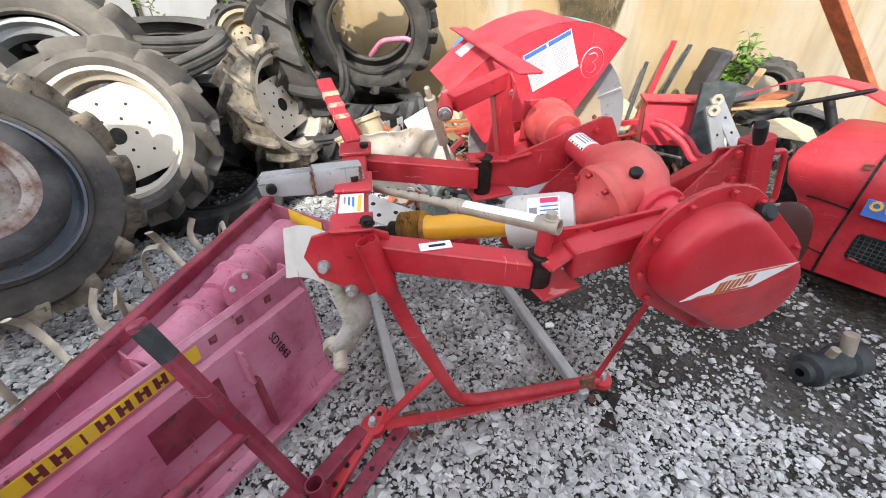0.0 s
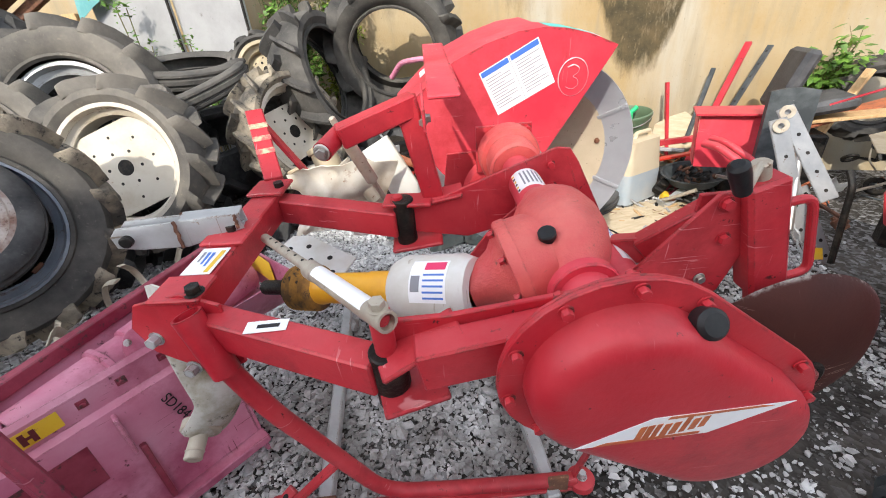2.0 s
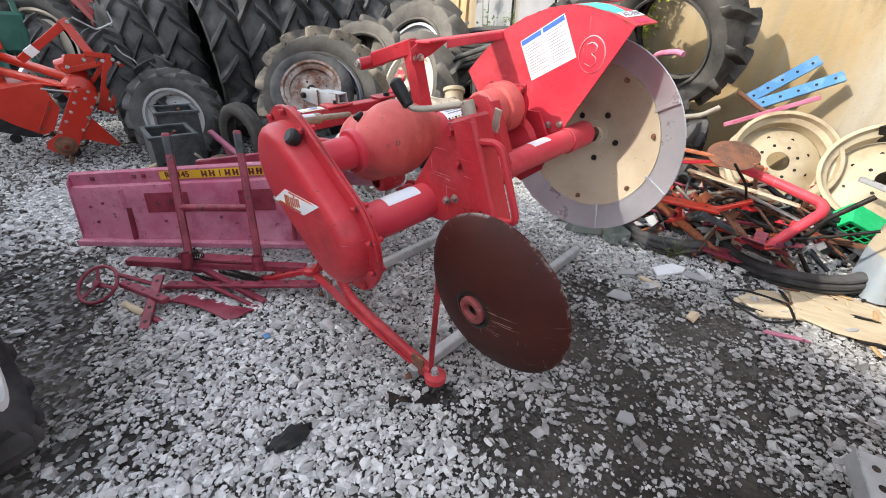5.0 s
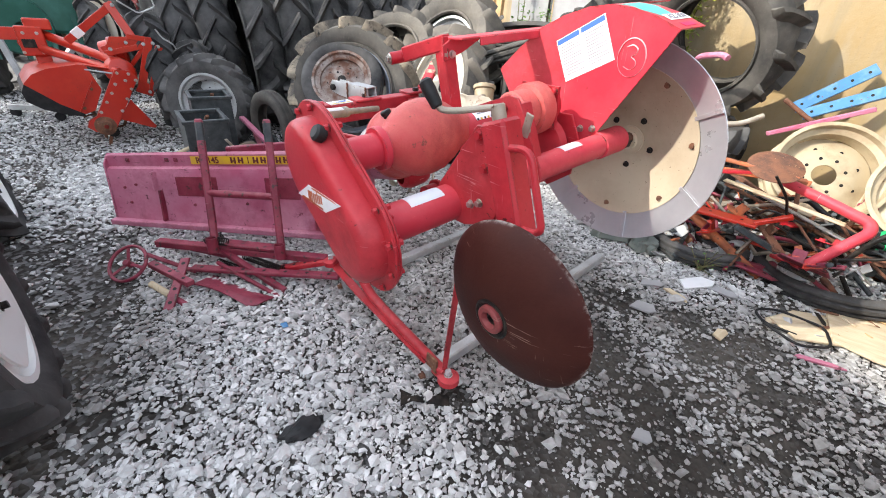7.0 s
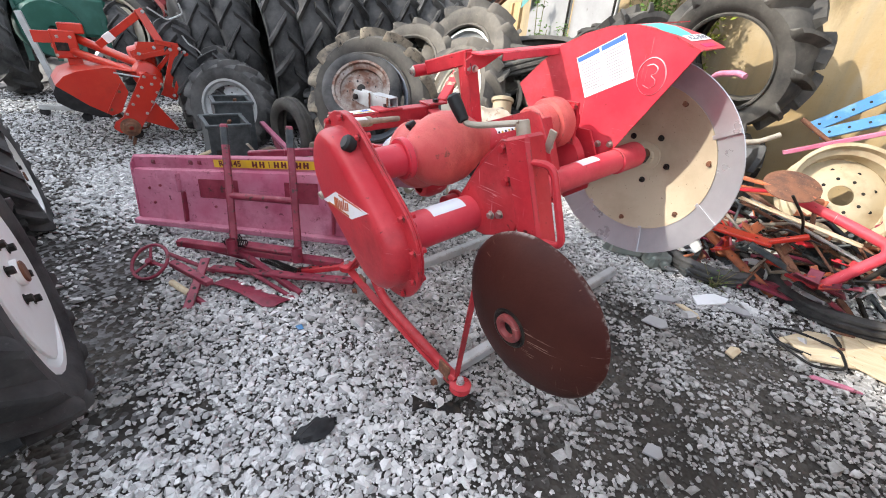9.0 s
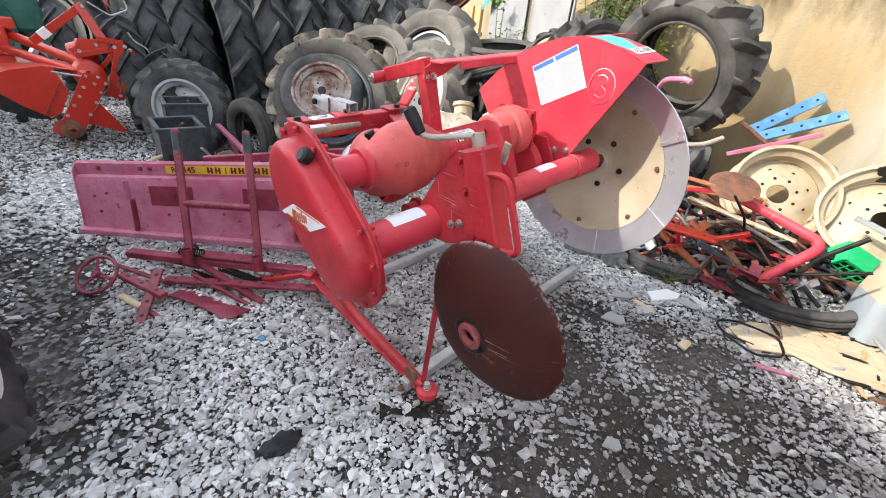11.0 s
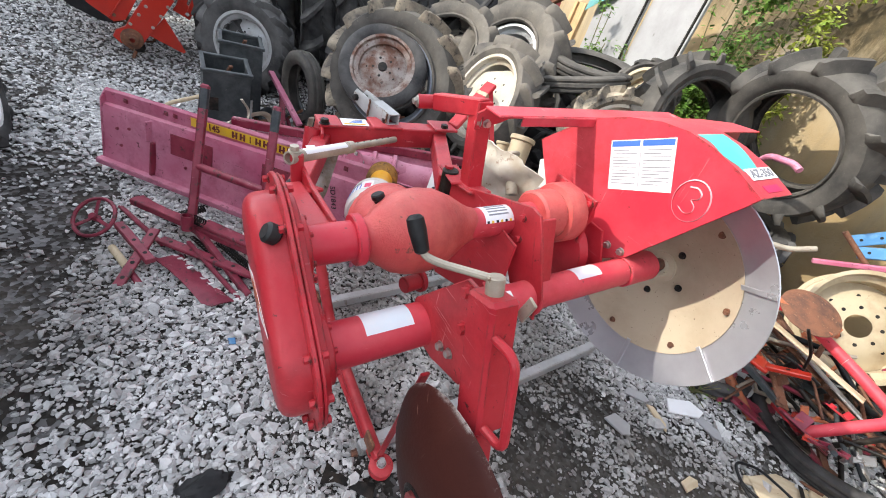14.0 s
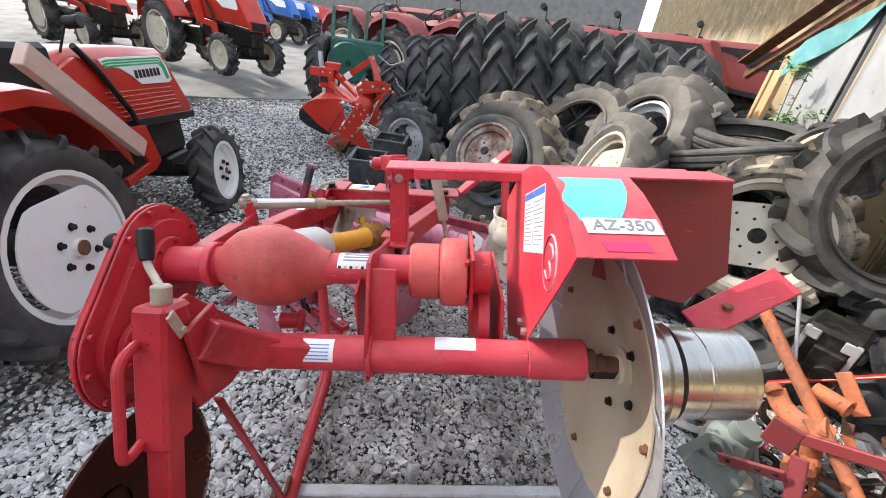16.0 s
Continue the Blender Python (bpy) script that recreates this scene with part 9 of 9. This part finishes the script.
slab(bm, [(-0.25, -0.12), (0.10, -0.16), (0.28, -0.08), (0.22, 0.10), (-0.08, 0.15), (-0.27, 0.06)], 0.012)
single("plywood_board", bm, PLY, "weathered pale plywood piece lying on the gravel", "board").matrix_world = pose(1.18, 3.34, ground_z(1.2, 3.3) + 0.014, -1, 1, 62)
perf = thing("perforated_plate", "galvanised perforated step plate lying by the scrap", "metal plate", pose(1.98, 2.32, ground_z(2.0, 2.2) + 0.15, 10, 4, 36))
bm = B()
box(bm, (0, 0, 0), (0.34, 0.30, 0.012), None, 0.003)
box(bm, (-0.165, 0, -0.03), (0.012, 0.30, 0.07), None, 0.003)
box(bm, (0, -0.145, -0.03), (0.34, 0.012, 0.07), None, 0.003)
part("plate", bm, GALV, perf)
for i in range(5):
    for j in range(4):
        bm = B()
        x, y = -0.13 + 0.065 * i, -0.10 + 0.065 * j
        cyl(bm, (x, y, 0.006), (x, y, 0.0075), 0.012, seg=12, edge=0.0003)
        part("hole", bm, GREASE, perf)
motor = thing("hydraulic_motor", "grey-blue cast hydraulic motor lying on the gravel", "motor", pose(1.90, 1.42, ground_z(1.9, 1.4) + 0.085, 0, 0, 10))
bm = B()
lathe(bm, [(0.02, -0.20), (0.045, -0.20), (0.05, -0.17), (0.075, -0.16), (0.08, -0.13), (0.062, -0.12), (0.066, 0.05), (0.085, 0.06), (0.085, 0.14), (0.06, 0.16), (0.03, 0.165)], axes((0, 0, 0), (1, 0.1, 0.02)), 24)
part("casing", bm, DARK_CASE, motor)
bm = B()
cyl(bm, (0.05, 0, 0.05), (0.04, 0.02, 0.16), 0.03, seg=14)
cyl(bm, (-0.05, 0, 0.04), (-0.05, -0.01, 0.11), 0.02, seg=14)
part("port", bm, DIRTY_STEEL, motor)

# pink cowling, grey link arms with chain, black seat
cowl = thing("cowling", "bleached pink sheet-metal cowling on the scrap", "cowling", pose(1.92, 3.42, 0.52, 0, 0, -14))
bm = B()
skin(bm, [[(-0.22, 0.0, 0.36), (0.22, 0.02, 0.36)], [(-0.21, -0.03, 0.10), (0.20, -0.02, 0.10)], [(-0.20, -0.02, 0.0), (0.18, -0.01, 0.0)]], 0.006)
skin(bm, [[(-0.25, -0.05, 0.365), (0.26, -0.04, 0.365)], [(-0.25, 0.22, 0.37), (0.26, 0.24, 0.37)]], 0.012)
part("panel", bm, RED_SUN, cowl)
bm = B()
skin(bm, [[(-0.22, 0.02, 0.34), (-0.22, 0.22, 0.34)], [(-0.20, 0.02, 0.0), (-0.20, 0.20, 0.0)]], 0.006)
part("side", bm, RED_SUN, cowl)
bm = B()
rows = [[(-0.10 + 0.08 * k, 0.0 + 0.015 * j, 0.62 - 0.62 * j / 3 + 0.02 * math.sin(k)) for k in range(4)] for j in range(4)]
skin(bm, rows, 0.05)
single("black_casing", bm, DARK_CASE, "dark grey machine casing behind the link arms", "casing").matrix_world = pose(2.06, 3.16, 0.42, -10, 0, -10)
for a, b, w in (((1.86, 2.88, 0.95), (2.05, 2.66, 0.33), 0.095), ((1.93, 2.98, 0.99), (2.14, 2.72, 0.55), 0.095), ((2.04, 2.80, 0.60), (2.18, 2.62, 0.22), 0.055)):
    bar_thing("link_bar", "grey steel link bar with holes, hanging", a, b, w, 0.012, LINK_GREY, holes=5, up=(0.2, -1, 0.1))
for a, b in (((1.935, 2.955, 0.97), (1.925, 2.925, 0.975)), ((1.87, 2.855, 0.92), (1.86, 2.825, 0.925))):
    bm = B()
    d = (Vector(b) - Vector(a)).normalized()
    lathe(bm, [(0.014, 0), (0.036, 0), (0.036, 0.02), (0.014, 0.02)], axes(a, d), 20, close=True)
    single("bush", bm, DIRTY_STEEL, "brass-brown bush on a link arm", "bush")
chain = thing("chain", "grey steel chain hanging from a link arm", "chain", Matrix.Translation((1.90, 2.76, 0.60)))
for k in range(7):
    bm = B()
    o = Vector((0.02 * k, -0.035 * k, -0.052 * k))
    mm = axes(o, (0.3, -0.5, -0.8)) @ Matrix.Rotation(radians(90 * (k % 2)), 4, "Z")
    pts = [mm @ Vector((0.016 * math.cos(a), 0, 0.034 * math.sin(a))) for a in (2 * math.pi * i / 14 for i in range(15))]
    sweep(bm, pts, 0.0065, 6, cap=False)
    part("chain_link", bm, GALV, chain)
bm = B()
box(bm, (0, 0, 0), (0.30, 0.22, 0.05), None, 0.012)
single("lever_block", bm, DARK_CASE, "dark lever block under the link arms", "machine part").matrix_world = pose(2.16, 2.44, ground_z(2, 2.5) + 0.05, 10, 15, 30)
bm = B()
box(bm, (0, 0, 0), (0.09, 0.06, 0.004), None, 0.001)
single("yellow_tag", bm, INK_YELLOW, "yellow tag on a link arm", "tag").matrix_world = pose(2.00, 2.47, 0.36, 60, 10, 20)
bm = B()
box(bm, (0, 0, 0), (0.05, 0.07, 0.10), None, 0.01)
single("yellow_scrap", bm, INK_YELLOW, "yellow plastic scrap by the can", "plastic scrap").matrix_world = pose(1.72, 3.90, ground_z(1.7, 3.9) + 0.06, 10, 20, 0)
seat_t = thing("vinyl_chair", "weathered black vinyl seat lying on the scrap", "seat", pose(2.55, 4.12, 0.74, 0, -12, -10))
bm = B()
box(bm, (0.16, 0, 0.02), (0.45, 0.42, 0.10), None, 0.035)
part("cushion", bm, BLACK_SEAT, seat_t)
bm = B()
box(bm, (-0.10, 0, 0.22), (0.10, 0.40, 0.44), pose(0, 0, 0, 0, 28, 0), 0.04)
part("backrest", bm, BLACK_SEAT, seat_t)
bm = B()
box(bm, (0, 0, 0), (0.62, 0.5, 0.5), None, 0.02)
single("scrap_engine", bm, GREASE, "greasy black engine under the seat", "engine").matrix_world = pose(2.5, 4.15, 0.36, 0, 0, -10)
tyre("loose_tyre", "dusty tyre leaning on the wall behind the plant", facing((3.45, 4.62, 0.72), (-0.35, -0.90, 0.22), 0), 0.36, 0.20, 0.22, 13, 0.04, RUBBER, HEAP)
tyre("loose_tyre", "black tyre lying in the far scrap", pose(3.9, 4.3, 0.35, 20, 10, 0), 0.45, 0.28, 0.26, 15, 0.04, RUBBER_DARK, HEAP)
for x, y, z, rx, ry, sx, sy in ((1.66, 4.68, 0.45, 78, 6, 0.42, 0.34), (2.9, 3.8, 0.5, 30, 10, 0.5, 0.3)):
    bm = B()
    o = [(-sx / 2, -sy / 2), (sx / 2, -sy / 2), (sx / 2, sy * 0.2), (sx * 0.1, sy / 2), (-sx * 0.2, sy * 0.35), (-sx / 2, sy * 0.1)]
    slab(bm, o, 0.008)
    single("tan_sheet", bm, PLY, "tan warped sheet standing in the scrap", "sheet").matrix_world = pose(x + 0.32, y, z + 0.05, rx, ry, 0)
pan = thing("shallow_pan", "shallow grey pan full of dark bolts", "pan", pose(1.95, 3.98, 0.22, 4, -4, 0))
bm = B()
lathe(bm, [(0.001, 0), (0.18, 0.0), (0.24, 0.08), (0.255, 0.085), (0.255, 0.092), (0.235, 0.088), (0.175, 0.008), (0.001, 0.008)], None, 32)
part("dish", bm, DARK_CASE, pan)
rng = random.Random(5)
for k in range(34):
    bm = B()
    a, q = rng.uniform(0, 6.28), rng.uniform(0, 0.17)
    c = Vector((q * math.cos(a), q * math.sin(a), 0.03 + rng.uniform(0, 0.05)))
    d = Vector((rng.uniform(-1, 1), rng.uniform(-1, 1), rng.uniform(-0.3, 0.6))).normalized()
    cyl(bm, c, c + d * rng.uniform(0.03, 0.07), rng.uniform(0.008, 0.018), seg=7)
    part("bolt", bm, GREASE if k % 3 else RUST, pan)

# black scrap filling the heap: small castings, brackets, rods
kinds = ("casting", "bracket", "short_rod", "ring")
rng = random.Random(11)
zones = [((-0.15, 1.15), (3.55, 4.55), 0.34, 90), ((1.15, 2.4), (3.75, 4.6), 0.24, 60), ((2.3, 4.2), (3.2, 4.6), 0.30, 50), ((-0.45, 0.35), (2.95, 3.75), 0.40, 60), ((-2.7, -2.0), (0.62, 1.05), 0.16, 18)]
for (xa, xb), (ya, yb), hmax, n in zones:
    for k in range(n):
        x, y = rng.uniform(xa, xb), rng.uniform(ya, yb)
        edge = min(x - xa, xb - x, y - ya) / 0.35
        z = ground_z(x, y) + rng.uniform(0.02, hmax) * max(0.15, min(1.0, edge))
        kind = rng.choice(kinds)
        mat_ = rng.choice((GREASE, GREASE, RUST, DARK_CASE, DARK_CASE, RUST, DIRTY_STEEL, RUST_ORANGE, PINK_DARK, GALV))
        bm = B()
        s = rng.uniform(0.05, 0.13)
        if kind == "casting":
            box(bm, (0, 0, 0), (s, s * rng.uniform(0.5, 1.0), s * rng.uniform(0.4, 0.9)), None, s * 0.12)
            cyl(bm, (0, 0, 0), (0, 0, s * 0.7), s * 0.3, seg=12)
            cyl(bm, (0, 0, 0), (s * 0.75, 0, 0), s * 0.2, seg=10)
        elif kind == "bracket":
            slab(bm, [(-s, -s * 0.3), (s, -s * 0.4), (s * 1.1, s * 0.2), (s * 0.2, s * 0.3), (-s * 0.2, s * 0.8), (-s, s * 0.5)], 0.008)
            beam(bm, (-s * 0.9, 0, 0), (-s * 0.9, 0, s * 0.8), s * 0.6, 0.008, up=(1, 0, 0))
        elif kind == "short_rod":
            sweep(bm, soften([(-s * 2, 0, 0), (0, s * rng.uniform(-0.5, 0.5), 0), (s * 2, s * rng.uniform(-1, 1), s * 0.3)], s), s * 0.12, 8)
        else:
            lathe(bm, [(s * 0.55, -s * 0.15), (s, -s * 0.15), (s, s * 0.15), (s * 0.55, s * 0.15)], None, 20, close=True)
        ob = single({"casting": "scrap_casting", "bracket": "scrap_bracket", "short_rod": "scrap_rod", "ring": "scrap_ring"}[kind], bm, mat_, {"casting": "greasy scrap casting in the heap", "bracket": "bent scrap bracket in the heap", "short_rod": "short scrap rod in the heap", "ring": "scrap metal ring in the heap"}[kind], "scrap", "small scrap in the heap")
        ob.matrix_world = pose(x, y, z, rng.uniform(-50, 50), rng.uniform(-50, 50), rng.uniform(0, 360))

# splinters and crumbs on the sunlit boards
rng = random.Random(21)
for k in range(70):
    x, y = rng.uniform(1.05, 2.1), rng.uniform(3.25, 3.85)
    s = rng.uniform(0.02, 0.07)
    bm = B()
    slab(bm, [(-s, -s * 0.12), (s * 0.7, -s * 0.2), (s, 0.0), (s * 0.6, s * 0.18), (-s * 0.8, s * 0.22)], rng.uniform(0.003, 0.010))
    single("splinter", bm, rng.choice((PLY, PLY, WOOD, GREY_SHEET, RUST, GREASE)), "small splinter lying on the ground by the boards", "splinter", "splinters by the boards").matrix_world = pose(x, y, ground_z(x, y) + 0.030, rng.uniform(-8, 8), rng.uniform(-8, 8), rng.uniform(0, 360))

# shards, rag and litter on the gravel
for x, y, a, sx, sy, mt_ in ((0.67, 2.55, 20, 0.13, 0.09, GREY_SHEET), (0.52, 2.78, 50, 0.14, 0.06, GREY_SHEET), (0.66, 2.82, -10, 0.17, 0.04, PLY), (0.62, 3.05, 70, 0.22, 0.10, PAPER), (0.75, 3.12, 10, 0.16, 0.07, GREY_SHEET), (0.98, 2.75, 100, 0.10, 0.05, PLY), (1.25, 1.9, 30, 0.07, 0.06, GREY_SHEET), (0.62, 1.70, 0, 0.05, 0.035, PAPER), (1.30, 3.02, 30, 0.20, 0.03, PINK), (1.05, 3.2, 62, 0.24, 0.05, PLY)):
    bm = B()
    slab(bm, [(-sx / 2, -sy / 2), (sx * 0.3, -sy * 0.5), (sx / 2, -sy * 0.1), (sx * 0.25, sy / 2), (-sx * 0.4, sy * 0.4)], 0.012)
    single("shard", bm, mt_, "pale broken shard lying on the gravel", "shard", "shards on the gravel").matrix_world = pose(x, y, ground_z(x, y) + 0.012, 4, -5, a)
bm = B()
bmesh.ops.create_icosphere(bm, subdivisions=3, radius=1.0)
for v in bm.verts:
    k = 1 + 0.45 * noise.noise(v.co * 2.3) + 0.2 * noise.noise(v.co * 5)
    v.co = Vector((v.co.x * 0.045 * k, v.co.y * 0.075 * k, max(v.co.z, -0.3) * 0.022 * k))
single("rag", bm, BLACK_PL, "crumpled black rag on the gravel", "rag").matrix_world = pose(0.72, 0.70, ground_z(0.7, 0.7) + 0.012, 0, 0, 15)
bm = B()
slab(bm, [(-0.02, -0.014), (0.016, -0.016), (0.022, 0.012), (-0.014, 0.018)], 0.004)
single("litter", bm, BLUE, "scrap of blue plastic on the gravel", "litter").matrix_world = pose(0.114, 0.697, ground_z(0.1, 0.7) + 0.02, 5, 8, 20)
bm = B()
rows = [[(0.05 * k - 0.1, 0.03 * j + 0.02 * math.sin(k + j), 0.01 * math.sin(2 * k + j)) for k in range(5)] for j in range(3)]
skin(bm, rows, 0.002)
single("plastic_strip", bm, GREASE, "dark plastic strip by the stand's foot", "litter").matrix_world = pose(0.80, 1.17, ground_z(0.8, 1.2) + 0.012, 0, 0, 70)


# ---------- plants ----------
def plant(label, at, spread, height, stems, leaves, size, leaf, seed):
    """Branching stems with many small pointed leaflets."""
    rng = random.Random(seed)
    top = thing("bush", label, "plant", Matrix.Translation(at))
    bm = B()
    tips = []
    for k in range(stems):
        a = rng.uniform(0, 6.28)
        q = Vector((rng.uniform(-0.15, 0.15) * spread[0], rng.uniform(-0.1, 0.1) * spread[1], 0))
        e = Vector((math.cos(a) * spread[0] * rng.uniform(0.2, 1), math.sin(a) * spread[1] * rng.uniform(0.2, 1), height * rng.uniform(0.5, 1.0)))
        mid = q.lerp(e, 0.5) + Vector((0, 0, height * 0.12))
        pts = soften([q, mid, e], 0.2, 4)
        sweep(bm, pts, 0.005, 5)
        for i in range(3):
            b = pts[rng.randrange(2, len(pts))]
            t2 = b + Vector((rng.uniform(-1, 1) * 0.16, rng.uniform(-1, 1) * 0.10, rng.uniform(0.0, 0.16)))
            sweep(bm, [b, t2], 0.0025, 4)
            tips.append((b, t2))
        tips.append((mid, e))
    part("stalk", bm, STEM, top)
    verts, faces = [], []
    for k in range(leaves):
        b, e = rng.choice(tips)
        p = b.lerp(e, rng.uniform(0.1, 1.1)) + Vector((rng.gauss(0, 0.03), rng.gauss(0, 0.03), rng.gauss(0, 0.03)))
        s = size * rng.uniform(0.6, 1.3)
        d = Vector((rng.uniform(-1, 1), rng.uniform(-1, 0.6), rng.uniform(-0.5, 0.5))).normalized()
        n = Vector((rng.uniform(-0.6, 0.6), rng.uniform(-0.8, 0.2), 1)).normalized()
        w = d.cross(n).normalized() * s * 0.28
        i = len(verts)
        verts += [p, p + d * s * 0.4 + w, p + d * s + n * -s * 0.15, p + d * s * 0.4 - w]
        faces += [(i, i + 1, i + 2), (i, i + 2, i + 3)]
    me = bpy.data.meshes.new("leaves")
    me.from_pydata([tuple(v) for v in verts], [], faces)
    me.materials.append(leaf)
    ob = new("leaves", me)
    ob.parent = top
    tagged(ob, kind="stuff")
    return top


plant("bushy green weed growing by the lean-to", (-1.75, 4.40, 0.15), (0.50, 0.35), 2.25, 26, 5200, 0.055, LEAF, 1)
plant("yellow-green weed growing by the wall", (-1.32, 4.62, 0.15), (0.34, 0.22), 2.3, 18, 3200, 0.055, LEAF_YEL, 2)
plant("thin weed growing against the cement sheets", (-3.05, 3.98, 0.18), (0.30, 0.15), 1.75, 9, 1100, 0.05, LEAF, 3)
plant("thin weed growing against the cement sheets", (-2.45, 4.0, 0.18), (0.25, 0.12), 1.6, 6, 500, 0.045, LEAF, 4)
plant("small leafy weed growing in the scrap", (3.02, 4.62, 0.55), (0.22, 0.16), 0.62, 10, 420, 0.085, LEAF, 6)
plant("small weed at the heap's foot", (0.52, 3.20, 0.07), (0.05, 0.04), 0.08, 5, 36, 0.022, LEAF, 7)

# ---------- gravel ----------
def stone_shapes(n, rng, corners=10):
    """Worn broken stones: hulls of a few corners on a flattened ball."""
    out = []
    for k in range(n):
        bm = B()
        turn = rng.uniform(0, 6.283)
        for q in range(corners):
            z = 1 - 2 * (q + 0.5) / corners
            a = turn + q * 2.39996 + rng.uniform(-0.35, 0.35)
            r = math.sqrt(1 - z * z) * rng.uniform(0.86, 1.14)
            bm.verts.new((r * math.cos(a), r * math.sin(a), max(-0.8, min(0.8, z)) * rng.uniform(0.9, 1.1)))
        bmesh.ops.convex_hull(bm, input=bm.verts)
        loose = [v for v in bm.verts if not v.link_faces]
        bmesh.ops.delete(bm, geom=loose, context="VERTS")
        bmesh.ops.triangulate(bm, faces=bm.faces)
        bm.verts.index_update()
        v = np.array([v.co[:] for v in bm.verts]) * np.array([1.15, rng.uniform(0.66, 0.95), rng.uniform(0.52, 0.74)])
        out.append((v, np.array([[w.index for w in f.verts] for f in bm.faces])))
        bm.free()
    return out


def scatter(name, label, count, area, size, seed, keep, fade=0.01, stone=None, corners=8, spread=0.30):
    rng = np.random.default_rng(seed)
    shapes = stone_shapes(30, rng, corners)
    V, T = [], []
    base = 0
    xs = rng.uniform(area[0], area[1], count)
    ys = rng.uniform(area[2], area[3], count)
    ss = np.exp(rng.normal(math.log(size), spread, count))
    for x, y, s, k in zip(xs, ys, ss, rng.integers(0, 30, count)):
        rim_off = min(x - area[0], area[1] - x, y - area[2], area[3] - y)
        if rng.uniform() > keep(x, y) * min(1.0, 0.15 + rim_off / fade):
            continue
        a, b, c = rng.uniform(0, 6.28), rng.normal(0, 0.22), rng.normal(0, 0.22)
        R = np.array(Euler((b, c, a)).to_matrix())
        v = (shapes[k][0] * s) @ R.T
        v[:, 2] += ground_z(x, y) + s * rng.uniform(0.0, 0.55)
        v[:, 0] += x
        v[:, 1] += y
        V.append(v)
        T.append(shapes[k][1] + base)
        base += len(v)
    V = np.concatenate(V)
    T = np.concatenate(T)
    me = bpy.data.meshes.new(name)
    me.vertices.add(len(V))
    me.vertices.foreach_set("co", V.astype(np.float32).ravel())
    me.loops.add(T.size)
    me.loops.foreach_set("vertex_index", T.astype(np.int32).ravel())
    me.polygons.add(len(T))
    me.polygons.foreach_set("loop_start", np.arange(0, T.size, 3, dtype=np.int32))
    me.update()
    me.validate()
    me.shade_smooth()
    me.set_sharp_from_angle(angle=radians(48))
    me.materials.append(stone or GRAVEL)
    ob = new(name, me)
    return tagged(ob, label, "gravel", kind="stuff")


def cover_share(x, y):
    """Full on the driven strip, thin where bare earth shows."""
    bare = noise.noise(Vector((x * 0.9 + 3.1, y * 0.9, 0.0))) + 0.5 * noise.noise(Vector((x * 2.3, y * 2.3, 4.0)))
    earth = 0.0
    for cx, cy, rr in ((1.30, 1.95, 0.80), (1.75, 1.9, 0.95), (1.7, 1.2, 0.5), (1.05, 2.65, 0.65), (1.45, 2.55, 0.7), (1.15, 1.45, 0.40), (-0.9, -0.9, 0.9), (0.1, -0.5, 0.6), (0.78, 1.30, 0.16), (0.55, 2.45, 0.35), (0.75, 2.05, 0.55), (-0.05, -0.2, 0.45), (0.35, 0.05, 0.40), (-0.65, -0.25, 0.35)):
        earth = max(earth, min(1.0, 1.1 * (1.0 - math.hypot(x - cx, y - cy) / rr)))
    fine = noise.noise(Vector((x * 5.0, y * 5.0, 9.0)))
    k = 1.0 + 0.50 * min(0.0, bare + 0.1) - 1.05 * max(0.0, earth) + (0.35 * bare + 0.45 * fine if earth > 0.1 else 0.0)
    return max(0.05, min(1.0, k))


scatter("gravel", "grey crushed stone gravel spread over the yard", 100000, (-1.35, 2.45, -0.1, 3.4), 0.0091, 3, cover_share, 0.25, None, 9, 0.42)
scatter("gravel", "grey crushed stone gravel further out", 46000, (-6.5, -1.2, -4.2, 3.4), 0.0135, 4, lambda x, y: 0.0 if x < -4.6 and y < -4.6 - 1.05 * (x + 4.74) else cover_share(x, y), 1.6)
scatter("gravel", "grey crushed stone gravel by the tractor", 26000, (-1.6, 3.4, -3.4, 0.3), 0.0125, 5, cover_share, 1.2)
scatter("gravel", "grey crushed stone gravel under the scrap", 6000, (-1.2, 2.3, 3.4, 4.2), 0.016, 7, cover_share)
scatter("grit", "fine grey grit between the gravel stones", 26000, (-0.6, 2.2, 0.2, 3.5), 0.0058, 6, lambda x, y: 0.35 + 0.65 * cover_share(x, y), 0.3, GRIT)
scatter("gravel", "grey crushed stone gravel among the tyres and the tiller", 15000, (-2.7, -1.2, -0.9, 2.6), 0.016, 8, cover_share, 0.3)
